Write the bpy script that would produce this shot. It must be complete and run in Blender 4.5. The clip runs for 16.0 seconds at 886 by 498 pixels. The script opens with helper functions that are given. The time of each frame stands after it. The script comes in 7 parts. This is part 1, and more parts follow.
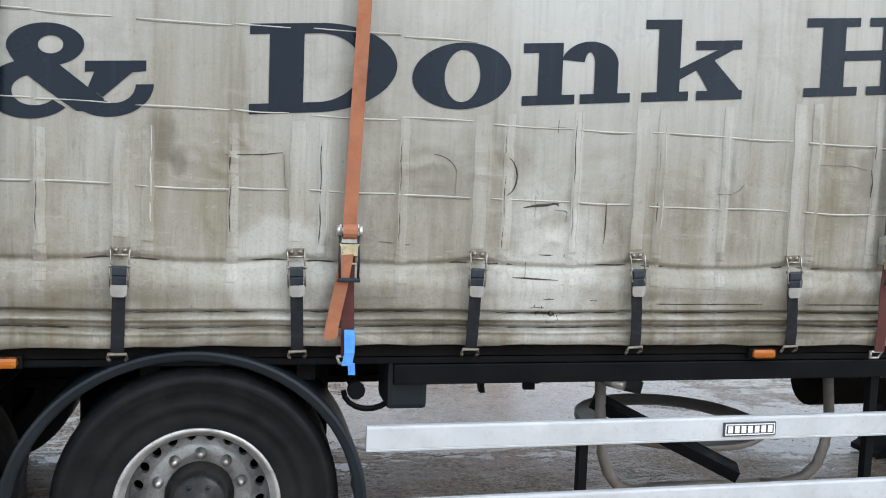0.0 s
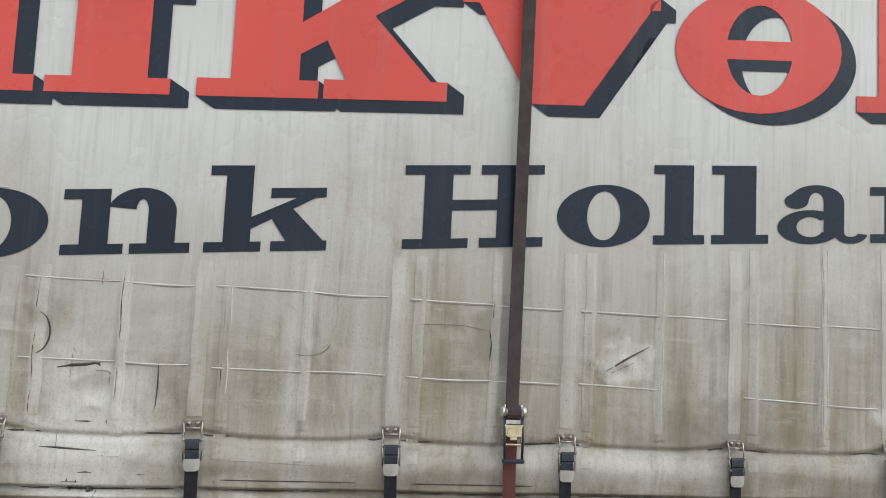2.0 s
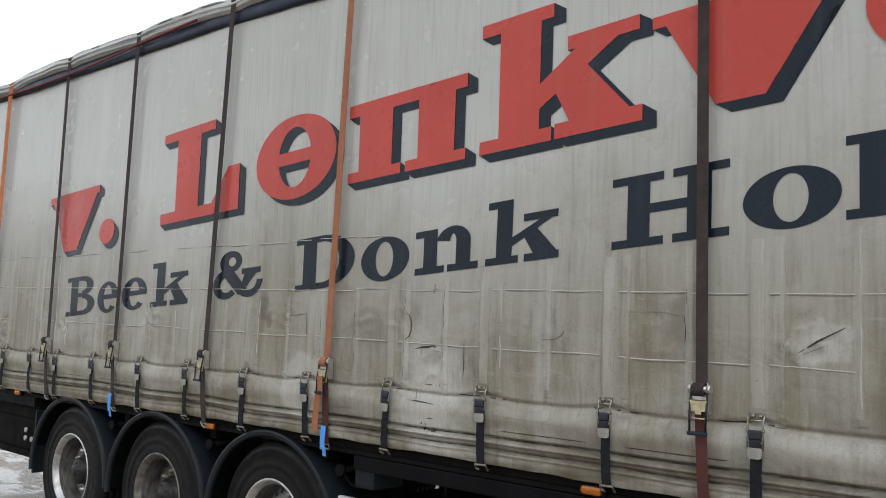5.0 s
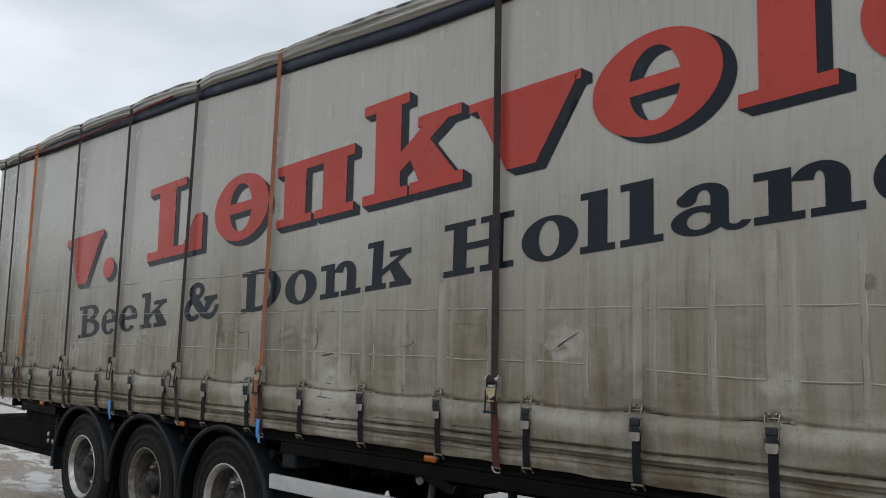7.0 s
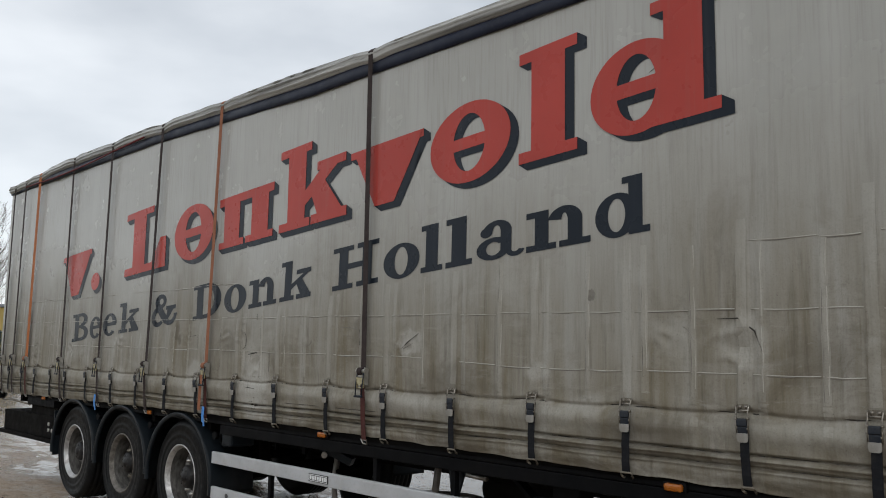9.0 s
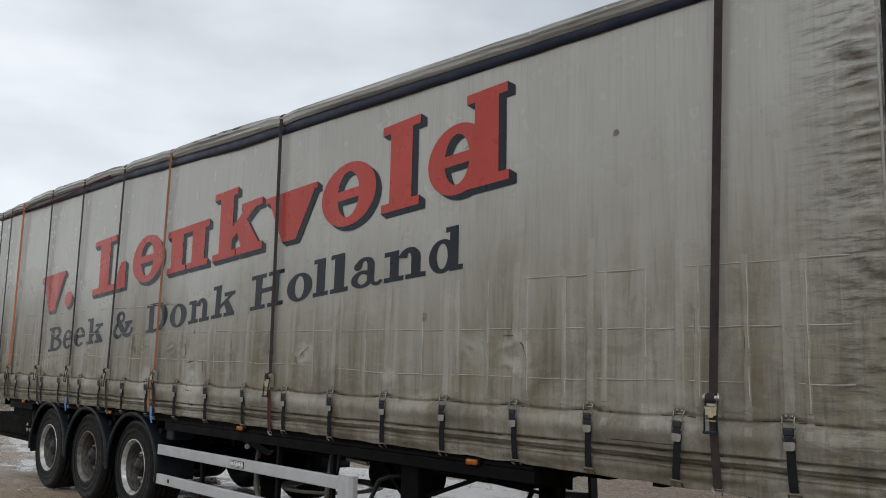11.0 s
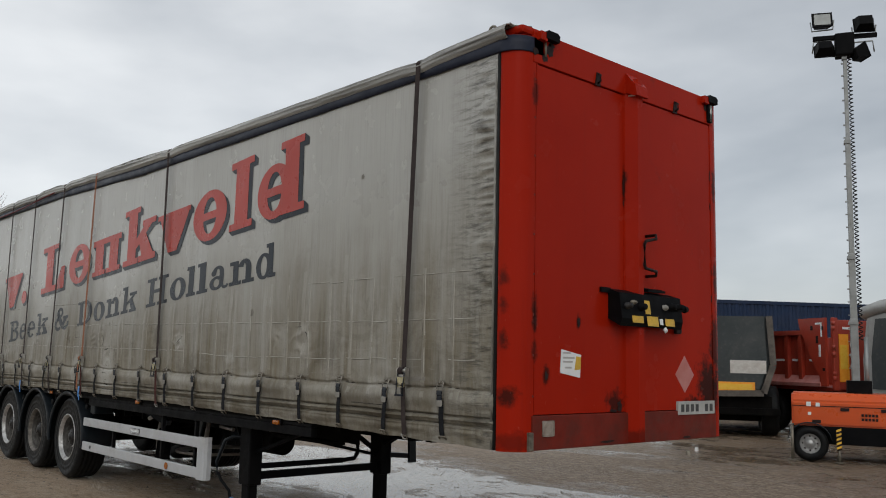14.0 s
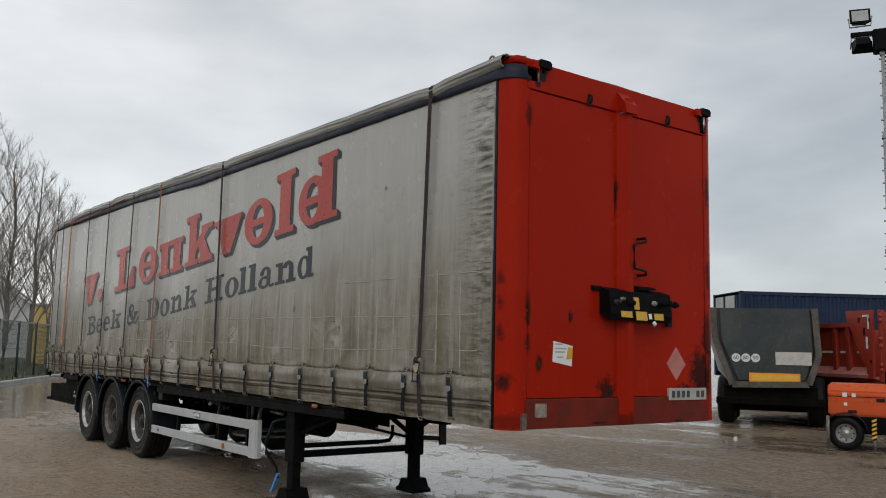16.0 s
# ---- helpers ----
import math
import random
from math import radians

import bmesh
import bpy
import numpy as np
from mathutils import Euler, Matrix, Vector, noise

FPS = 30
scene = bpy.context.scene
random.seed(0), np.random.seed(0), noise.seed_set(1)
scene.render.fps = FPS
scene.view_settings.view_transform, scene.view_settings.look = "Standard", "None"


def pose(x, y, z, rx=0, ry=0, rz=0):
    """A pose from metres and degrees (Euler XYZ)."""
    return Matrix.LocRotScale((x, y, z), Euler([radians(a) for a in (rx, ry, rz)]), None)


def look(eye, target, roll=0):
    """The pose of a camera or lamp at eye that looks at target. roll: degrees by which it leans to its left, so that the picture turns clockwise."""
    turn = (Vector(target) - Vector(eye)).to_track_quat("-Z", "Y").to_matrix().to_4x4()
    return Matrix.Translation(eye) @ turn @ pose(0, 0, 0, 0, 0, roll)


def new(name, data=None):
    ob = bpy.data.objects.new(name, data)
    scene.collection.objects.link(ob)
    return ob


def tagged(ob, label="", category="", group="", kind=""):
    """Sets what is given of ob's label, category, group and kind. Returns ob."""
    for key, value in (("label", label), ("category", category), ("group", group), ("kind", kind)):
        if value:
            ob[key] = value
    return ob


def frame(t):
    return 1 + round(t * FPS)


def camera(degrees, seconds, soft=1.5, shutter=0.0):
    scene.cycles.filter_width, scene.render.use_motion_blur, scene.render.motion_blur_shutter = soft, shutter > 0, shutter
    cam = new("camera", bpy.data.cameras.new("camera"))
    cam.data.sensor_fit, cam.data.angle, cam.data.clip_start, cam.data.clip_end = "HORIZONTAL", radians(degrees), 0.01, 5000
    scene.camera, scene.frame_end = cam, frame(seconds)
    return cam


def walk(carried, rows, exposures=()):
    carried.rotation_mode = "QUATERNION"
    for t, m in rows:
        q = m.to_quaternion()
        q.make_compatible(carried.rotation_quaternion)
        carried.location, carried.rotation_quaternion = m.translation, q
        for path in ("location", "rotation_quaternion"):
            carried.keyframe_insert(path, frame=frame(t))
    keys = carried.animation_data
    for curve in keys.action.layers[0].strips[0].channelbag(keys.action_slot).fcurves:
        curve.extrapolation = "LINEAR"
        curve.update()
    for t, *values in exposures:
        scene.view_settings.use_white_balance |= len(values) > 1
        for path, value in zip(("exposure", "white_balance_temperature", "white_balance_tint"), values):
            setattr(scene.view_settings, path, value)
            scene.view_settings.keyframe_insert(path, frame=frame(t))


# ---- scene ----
cam = camera(54.0, 16.0, 1.0)
PATH = [
    (0, (-7.999, -3.207, 1.792), (-7.559, -1.263, 1.619), 2.2),
    (0.5, (-7.562, -3.202, 1.734), (-7.122, -1.257, 1.887), 2.2),
    (1, (-7.097, -3.277, 1.823), (-6.643, -1.343, 2.058), 2.5),
    (1.5, (-6.672, -3.252, 1.834), (-6.198, -1.319, 2.035), 2.6),
    (2, (-6.168, -3.222, 1.872), (-5.84, -1.258, 2.054), 2.9),
    (2.5, (-5.722, -3.195, 1.851), (-5.757, -1.203, 2.032), 2.9),
    (3, (-5.325, -3.305, 1.841), (-5.778, -1.365, 2.018), 2.9),
    (3.5, (-4.977, -3.273, 1.804), (-5.799, -1.46, 2.002), 2.5),
    (3.7, (-4.869, -3.276, 1.806), (-5.799, -1.516, 1.998), 2.7),
    (5.8, (-3.132, -3.589, 1.778), (-4.508, -2.151, 1.974), 1.2),
    (6, (-3.0, -3.642, 1.785), (-4.378, -2.206, 1.984), 1.1),
    (6.5, (-2.564, -3.73, 1.762), (-3.947, -2.301, 1.977), 0.9),
    (7, (-2.134, -3.698, 1.735), (-3.533, -2.288, 1.965), 1.2),
    (7.5, (-1.76, -3.819, 1.765), (-3.175, -2.426, 2.004), 1.2),
    (8, (-1.374, -3.82, 1.739), (-2.807, -2.447, 1.987), 1.2),
    (8.5, (-0.901, -3.815, 1.727), (-2.347, -2.455, 1.977), 1.3),
    (9, (-0.434, -3.876, 1.706), (-1.884, -2.52, 1.946), 1.0),
    (9.2, (-0.262, -3.888, 1.73), (-1.717, -2.537, 1.971), 0.8),
    (11.3, (1.577, -4.219, 1.684), (0.129, -2.866, 1.954), 1.4),
    (11.5, (1.76, -4.221, 1.699), (0.311, -2.869, 1.962), 1.6),
    (12, (2.205, -4.228, 1.669), (0.748, -2.882, 1.929), 1.6),
    (12.5, (2.637, -4.197, 1.67), (1.178, -2.853, 1.928), 1.5),
    (13, (3.086, -4.162, 1.679), (1.623, -2.822, 1.936), 1.4),
    (13.5, (3.491, -4.172, 1.685), (2.021, -2.84, 1.941), 1.3),
    (14, (3.898, -4.104, 1.641), (2.417, -2.785, 1.895), 1.3),
    (14.5, (4.249, -4.133, 1.633), (2.753, -2.829, 1.884), 1.2),
    (15, (4.521, -4.242, 1.64), (2.987, -2.983, 1.881), 1.2),
    (15.5, (4.69, -4.295, 1.649), (3.133, -3.062, 1.887), 1.2),
    (16, (4.838, -4.308, 1.635), (3.257, -3.105, 1.869), 1.3),
]
walk(cam, [(t, look(eye, target, roll)) for t, eye, target, roll in PATH],
     exposures=[(0, 1.40, 5960, 8), (1, 1.18, 6100, 9), (2.5, 1.19, 6230, 9), (3.5, 1.17, 6100, 9), (6, 0.12, 6350, 9), (7, -0.08, 6350, 9), (8, -0.10, 6350, 9), (9, -0.06, 6400, 9), (11.5, -0.05, 6450, 9), (12.5, -0.11, 6500, 9), (16, -0.18, 6600, 9)])

# ---------------------------------------------------------------- world and light
SUN_EL, SUN_AZ = 38.3, 129.8


def make_world():
    w = bpy.data.worlds.new("overcast_sky")
    scene.world = w
    w.use_nodes = True
    nt = w.node_tree
    N, L = nt.nodes, nt.links
    for n in list(N):
        N.remove(n)
    out, bg = N.new("ShaderNodeOutputWorld"), N.new("ShaderNodeBackground")
    sky = N.new("ShaderNodeTexSky")
    sky.sky_type, sky.sun_disc = "NISHITA", False
    sky.sun_elevation, sky.sun_rotation = radians(SUN_EL), radians(SUN_AZ)
    tc, mp = N.new("ShaderNodeTexCoord"), N.new("ShaderNodeMapping")
    mp.inputs["Scale"].default_value = (1.0, 1.0, 2.6)
    n1, n2 = N.new("ShaderNodeTexNoise"), N.new("ShaderNodeTexNoise")
    n1.inputs["Scale"].default_value, n1.inputs["Detail"].default_value, n1.inputs["Distortion"].default_value = 1.5, 4.0, 0.3
    n2.inputs["Scale"].default_value, n2.inputs["Detail"].default_value = 5.0, 4.0
    L.new(tc.outputs["Generated"], mp.inputs["Vector"])
    L.new(mp.outputs["Vector"], n1.inputs["Vector"])
    L.new(mp.outputs["Vector"], n2.inputs["Vector"])
    sep = N.new("ShaderNodeSeparateXYZ")
    L.new(tc.outputs["Generated"], sep.inputs["Vector"])

    def math_node(op, a, b):
        m = N.new("ShaderNodeMath")
        m.operation = op
        for i, v in enumerate((a, b)):
            if isinstance(v, (int, float)):
                m.inputs[i].default_value = v
            else:
                L.new(v, m.inputs[i])
        return m.outputs[0]

    # thin bright cloud towards the rear and towards the sun, heavier cloud beyond the trailer
    bow = math_node("MULTIPLY", math_node("MULTIPLY", sep.outputs["X"], sep.outputs["X"]), 0.27)
    lean = math_node("ADD", math_node("ADD", bow, math_node("MULTIPLY", sep.outputs["X"], -0.11)), math_node("MULTIPLY", sep.outputs["Y"], -0.16))
    v = math_node("ADD", math_node("MULTIPLY", n1.outputs["Fac"], 0.80), math_node("MULTIPLY", n2.outputs["Fac"], 0.34))
    v = math_node("ADD", v, lean)
    ramp = N.new("ShaderNodeValToRGB")
    e = ramp.color_ramp.elements
    e[0].position, e[0].color = 0.345, (0.30, 0.328, 0.36, 1)
    e[1].position, e[1].color = 0.865, (0.87, 0.885, 0.90, 1)
    mid = e.new(0.60)
    mid.color = (0.545, 0.57, 0.60, 1)
    L.new(v, ramp.inputs["Fac"])
    mix = N.new("ShaderNodeMixRGB")
    mix.blend_type = "ADD"
    mix.inputs[0].default_value = 0.02
    L.new(ramp.outputs["Color"], mix.inputs[1])
    L.new(sky.outputs["Color"], mix.inputs[2])
    L.new(mix.outputs["Color"], bg.inputs["Color"])
    bg.inputs["Strength"].default_value = 1.0
    L.new(bg.outputs[0], out.inputs[0])


make_world()
sun_data = bpy.data.lights.new("sun", "SUN")
sun_data.energy, sun_data.angle, sun_data.color = 0.75, radians(40), (1.0, 0.97, 0.93)
sun = new("sun", sun_data)
sun.matrix_world = look((13, -15, 20), (-5, 0, 1.5))


# ---------------------------------------------------------------- materials
class NT:
    """A small builder for node materials."""

    def __init__(self, name):
        self.m = bpy.data.materials.new(name)
        self.m.use_nodes = True
        self.t = self.m.node_tree
        self.b = self.t.nodes["Principled BSDF"]
        self.tc = self.t.nodes.new("ShaderNodeTexCoord")

    def node(self, kind, **kw):
        n = self.t.nodes.new(kind)
        for k, v in kw.items():
            s = n.inputs[k]
            if hasattr(v, "links"):
                self.t.links.new(v, s)
            else:
                s.default_value = v
        return n

    def put(self, socket, v):
        s = self.b.inputs[socket]
        if hasattr(v, "links"):
            self.t.links.new(v, s)
        else:
            s.default_value = v

    def coords(self, scale=(1, 1, 1), use="Object"):
        mp = self.node("ShaderNodeMapping", Vector=self.tc.outputs[use])
        mp.inputs["Scale"].default_value = scale
        return mp.outputs["Vector"]

    def noise(self, scale, detail=4, stretch=(1, 1, 1), rough=0.55, distort=0.0):
        n = self.node("ShaderNodeTexNoise", Vector=self.coords(stretch), Scale=scale, Detail=detail, Roughness=rough, Distortion=distort)
        return n.outputs["Fac"]

    def ramp(self, fac, lo, hi, a=0.0, b=1.0):
        n = self.node("ShaderNodeMapRange")
        self.t.links.new(fac, n.inputs["Value"])
        for k, v in (("From Min", lo), ("From Max", hi), ("To Min", a), ("To Max", b)):
            n.inputs[k].default_value = v
        return n.outputs["Result"]

    def mix(self, fac, a, b):
        n = self.t.nodes.new("ShaderNodeMixRGB")
        for i, v in enumerate((fac, a, b)):
            if hasattr(v, "links"):
                self.t.links.new(v, n.inputs[i])
            else:
                n.inputs[i].default_value = v if i == 0 else (*v, 1)
        return n.outputs["Color"]

    def op(self, kind, a, b=0.0):
        n = self.t.nodes.new("ShaderNodeMath")
        n.operation = kind
        n.use_clamp = kind in ("MULTIPLY", "ADD")
        for i, v in enumerate((a, b)):
            if hasattr(v, "links"):
                self.t.links.new(v, n.inputs[i])
            else:
                n.inputs[i].default_value = v
        return n.outputs[0]

    def axis(self, name):
        s = self.node("ShaderNodeSeparateXYZ", Vector=self.tc.outputs["Object"])
        return s.outputs[name]

    def stain(self, centre, size, hard=0.35, wild=0.5, scale=5.0):
        """A round stain or rubbed place with a broken edge; a size of 0 leaves that axis out."""
        mp = self.node("ShaderNodeMapping", Vector=self.tc.outputs["Object"])
        mp.inputs["Scale"].default_value = [1 / v if v else 0 for v in size]
        mp.inputs["Location"].default_value = [-c / v if v else 0 for c, v in zip(centre, size)]
        ln = self.t.nodes.new("ShaderNodeVectorMath")
        ln.operation = "LENGTH"
        self.t.links.new(mp.outputs["Vector"], ln.inputs[0])
        n = self.node("ShaderNodeTexNoise", Vector=self.tc.outputs["Object"], Scale=scale, Detail=5, Roughness=0.7)
        r = self.t.nodes.new("ShaderNodeMath")
        r.operation = "ADD"
        self.t.links.new(ln.outputs["Value"], r.inputs[0])
        self.t.links.new(self.ramp(n.outputs["Fac"], 0.25, 0.75, -wild, wild), r.inputs[1])
        return self.ramp(r.outputs[0], 1.0 + hard, 1.0 - hard)

    def bump(self, height, strength=0.3, distance=0.01):
        n = self.node("ShaderNodeBump", Height=height, Strength=strength, Distance=distance)
        self.t.links.new(n.outputs["Normal"], self.b.inputs["Normal"])


def surf(name, c1, c2, scale=6.0, rough=0.6, metal=0.0, bump=0.15, grime=None, grime_amount=0.5, stretch=(1, 1, 1), rough_var=0.12, coat=0.0, spec=0.5):
    """Two-scale painted, rubber or metal surface with patchy grime."""
    k = NT(name)
    big, fine = k.noise(scale, 4, stretch), k.noise(scale * 11, 3, stretch)
    col = k.mix(k.ramp(big, 0.3, 0.7), c1, c2)
    if grime:
        g = k.op("MULTIPLY", k.ramp(k.noise(scale * 0.6, 6, stretch, 0.7, 0.6), 0.45, 0.72), grime_amount)
        col = k.mix(g, col, grime)
        g2 = k.op("MULTIPLY", k.ramp(fine, 0.56, 0.7), grime_amount * 0.5)
        col = k.mix(g2, col, grime)
    k.put("Base Color", col)
    k.put("Roughness", k.ramp(k.noise(scale * 2.3, 4, stretch), 0.3, 0.7, max(0.03, rough - rough_var), min(1, rough + rough_var)))
    k.put("Metallic", metal)
    k.put("Specular IOR Level", spec)
    if coat:
        k.put("Coat Weight", coat)
        k.put("Coat Roughness", 0.15)
    if bump:
        k.bump(fine, bump, 0.004)
    return k.m


def curtain_material(name="curtain_canvas", worn=0.0):
    k = NT(name)
    z, x = k.axis("Z"), k.axis("X")

    def lay(col, fac, amount, c):
        return k.mix(k.op("MULTIPLY", fac, amount), col, c)

    big = k.noise(0.55, 5, (1, 1, 1.6))
    col = k.mix(k.ramp(big, 0.32, 0.68), (0.342, 0.338, 0.310), (0.393, 0.389, 0.362))
    # pale upright bands where the inner straps rub
    bands = k.noise(2.6, 2, (1.4, 1, 0.03), 0.5)
    col = lay(col, k.ramp(bands, 0.54, 0.62), 0.22, (0.456, 0.450, 0.427))
    # road film on the lower half, uneven along its upper edge, run down in streaks
    edge = k.op("ADD", k.ramp(z, 0, 10, 0, 1), k.ramp(k.noise(0.8, 5, (1, 1, 0.6)), 0.25, 0.75, -0.045, 0.045))
    edge = k.op("SUBTRACT", edge, k.ramp(x, -5.0, -0.2, 0.0, 0.042))
    film = k.ramp(edge, 0.285, 0.150)
    streak = k.ramp(k.noise(4.5, 6, (1.4, 1, 0.16), 0.62), 0.30, 0.66, 0.30, 1.0)
    col = lay(col, k.op("MULTIPLY", film, streak), 0.86, (0.148, 0.120, 0.070))
    streak2 = k.ramp(k.noise(13.0, 5, (1.3, 1, 0.10), 0.68), 0.54, 0.72)
    col = lay(col, k.op("MULTIPLY", film, streak2), 0.55, (0.068, 0.056, 0.037))
    # a few long runs on the upper half
    runs = k.ramp(k.noise(5.0, 4, (1.4, 1, 0.05), 0.62), 0.60, 0.76)
    col = lay(col, runs, 0.32, (0.171, 0.162, 0.142))
    # cloudy smears of rubber and mud
    smear = k.ramp(k.noise(1.7, 7, (1, 1, 1.2), 0.74, 0.8), 0.53, 0.70)
    col = lay(col, k.op("MULTIPLY", smear, film), 0.50, (0.094, 0.075, 0.048))
    blotch = k.ramp(k.noise(5.5, 6, (1, 1, 0.8), 0.74, 0.6), 0.58, 0.68)
    col = lay(col, k.op("MULTIPLY", blotch, film), 0.34, (0.074, 0.060, 0.040))
    # scraped and wiped places
    scr = k.ramp(k.noise(1.4, 6, (0.8, 1, 1.6), 0.66, 0.6), 0.55, 0.68)
    col = lay(col, scr, 0.46, (0.376, 0.368, 0.333))
    rub = k.ramp(k.noise(6.0, 6, (0.45, 1, 3.0), 0.74, 0.5), 0.57, 0.67)
    col = lay(col, k.op("MULTIPLY", rub, film), 0.46, (0.331, 0.316, 0.279))
    fleck = k.ramp(k.noise(24.0, 5, (0.7, 1, 1.4), 0.7, 0.4), 0.63, 0.69)
    col = lay(col, k.op("MULTIPLY", fleck, film), 0.5, (0.319, 0.308, 0.274))
    # the tensioned hem: brown spray below, wiped pale across the fold
    hem = k.ramp(z, 1.36, 1.24)
    mud = k.ramp(k.noise(3.2, 6, (0.6, 1, 2.4), 0.7, 0.6), 0.40, 0.62)
    col = lay(col, k.op("MULTIPLY", hem, mud), 0.72, (0.066, 0.053, 0.034))
    wiped = k.op("MULTIPLY", k.ramp(z, 1.46, 1.41), k.ramp(z, 1.29, 1.35))
    col = lay(col, k.op("MULTIPLY", wiped, k.ramp(k.noise(2.0, 6, (0.8, 1, 2.2), 0.7, 0.5), 0.40, 0.62)), 0.55, (0.342, 0.331, 0.291))
    # single rubbed places, and single dark ones
    for cx, cz, rx, rz, hard, wild, amount in ((-6.84, 1.43, 0.21, 0.27, 0.45, 0.5, 0.85), (-7.88, 1.42, 0.19, 0.19, 0.10, 0.12, 0.55), (-2.50, 1.79, 0.12, 0.12, 0.25, 0.7, 0.40), (-2.88, 1.82, 0.12, 0.10, 0.25, 0.8, 0.30), (-4.88, 1.79, 0.11, 0.08, 0.2, 0.8, 0.62), (-3.75, 1.62, 0.10, 0.05, 0.3, 0.7, 0.5), (-1.35, 1.42, 0.22, 0.10, 0.4, 0.7, 0.45), (-9.6, 1.40, 0.22, 0.09, 0.4, 0.7, 0.45), (-5.0, 1.38, 0.35, 0.07, 0.4, 0.7, 0.45)):
        col = lay(col, k.stain((cx, 0, cz), (rx, 0, rz), hard, wild), amount, (0.41, 0.40, 0.365))
    for cx, cz, rx, rz, hard, wild, amount in ((-8.30, 1.86, 0.05, 0.09, 0.4, 0.6, 0.55), (-8.24, 1.80, 0.03, 0.05, 0.3, 0.4, 0.5), (-7.27, 1.76, 0.09, 0.10, 0.4, 0.6, 0.3), (-5.42, 1.84, 0.10, 0.12, 0.4, 0.7, 0.42), (-3.0, 1.32, 0.25, 0.12, 0.5, 0.8, 0.5), (-1.6, 1.28, 0.35, 0.14, 0.5, 0.9, 0.5), (-0.9, 1.50, 0.30, 0.2, 0.5, 0.9, 0.35), (-2.1, 1.72, 0.2, 0.12, 0.5, 0.9, 0.35), (-4.5, 1.52, 0.35, 0.12, 0.5, 0.9, 0.4)):
        col = lay(col, k.stain((cx, 0, cz), (rx, 0, rz), hard, wild, 7.0), amount, (0.085, 0.071, 0.051))
    if worn:
        # rubbed by the straps behind it
        col = lay(col, k.ramp(k.noise(3.5, 5, (2.0, 1, 0.5), 0.65), 0.30, 0.62), worn, (0.42, 0.41, 0.37))
    # grime rubbed into the pleats at the tensioning pole, their shade painted with it
    pole = k.op("MULTIPLY", k.ramp(x, -0.70, -0.36), k.ramp(x, -0.12, -0.22))
    pleat = k.ramp(k.noise(9.0, 5, (0.5, 1, 3.0), 0.7, 0.4), 0.47, 0.64)
    col = lay(col, k.op("MULTIPLY", pole, pleat), 0.85, (0.057, 0.052, 0.043))
    comb = k.noise(55.0, 4, (1.0, 1, 0.04), 0.6)
    col = lay(col, k.ramp(comb, 0.50, 0.66), 0.19, (0.16, 0.145, 0.115))
    col = lay(col, k.ramp(comb, 0.46, 0.32), 0.06, (0.47, 0.46, 0.42))
    grain = k.noise(110.0, 3, (1, 1, 1), 0.6)
    col = lay(col, k.op("MULTIPLY", k.ramp(grain, 0.52, 0.66), film), 0.22, (0.12, 0.10, 0.07))
    speck = k.ramp(k.noise(60.0, 2), 0.70, 0.78)
    col = lay(col, k.op("MULTIPLY", speck, film), 0.5, (0.068, 0.060, 0.046))
    k.put("Base Color", col)
    k.put("Roughness", k.ramp(k.op("ADD", film, k.ramp(k.noise(4.0, 4), 0.3, 0.7, -0.2, 0.2)), 0.0, 1.0, 0.23, 0.60))
    k.put("Specular IOR Level", k.ramp(film, 0.0, 0.9, 0.48, 0.13))
    weave = k.noise(240.0, 2)
    k.bump(k.op("ADD", k.op("MULTIPLY", weave, 0.2), k.op("ADD", k.noise(3.0, 6, (1, 1, 0.7)), k.op("MULTIPLY", k.noise(16.0, 4, (1, 1, 0.6)), 0.22))), 0.22, 0.012)
    return k.m


def print_material(name, c, worn):
    """Printed lettering that wears and takes the same runs as the canvas."""
    k = NT(name)
    col = k.mix(k.ramp(k.noise(1.2, 5), 0.3, 0.7), c, tuple(min(1, v * 1.25 + 0.003) for v in c))
    runs = k.ramp(k.noise(9.0, 4, (1.7, 1, 0.05), 0.7), 0.55, 0.72)
    col = k.mix(k.op("MULTIPLY", runs, 0.28), col, worn)
    col = k.mix(k.op("MULTIPLY", k.ramp(k.noise(45.0, 3), 0.68, 0.75), 0.5), col, worn)
    k.put("Base Color", col)
    k.put("Roughness", k.ramp(k.noise(4.0, 4), 0.3, 0.7, 0.22, 0.38))
    k.put("Specular IOR Level", 0.2)
    k.bump(k.noise(3.0, 6, (1, 1, 0.7)), 0.16, 0.012)
    return k.m


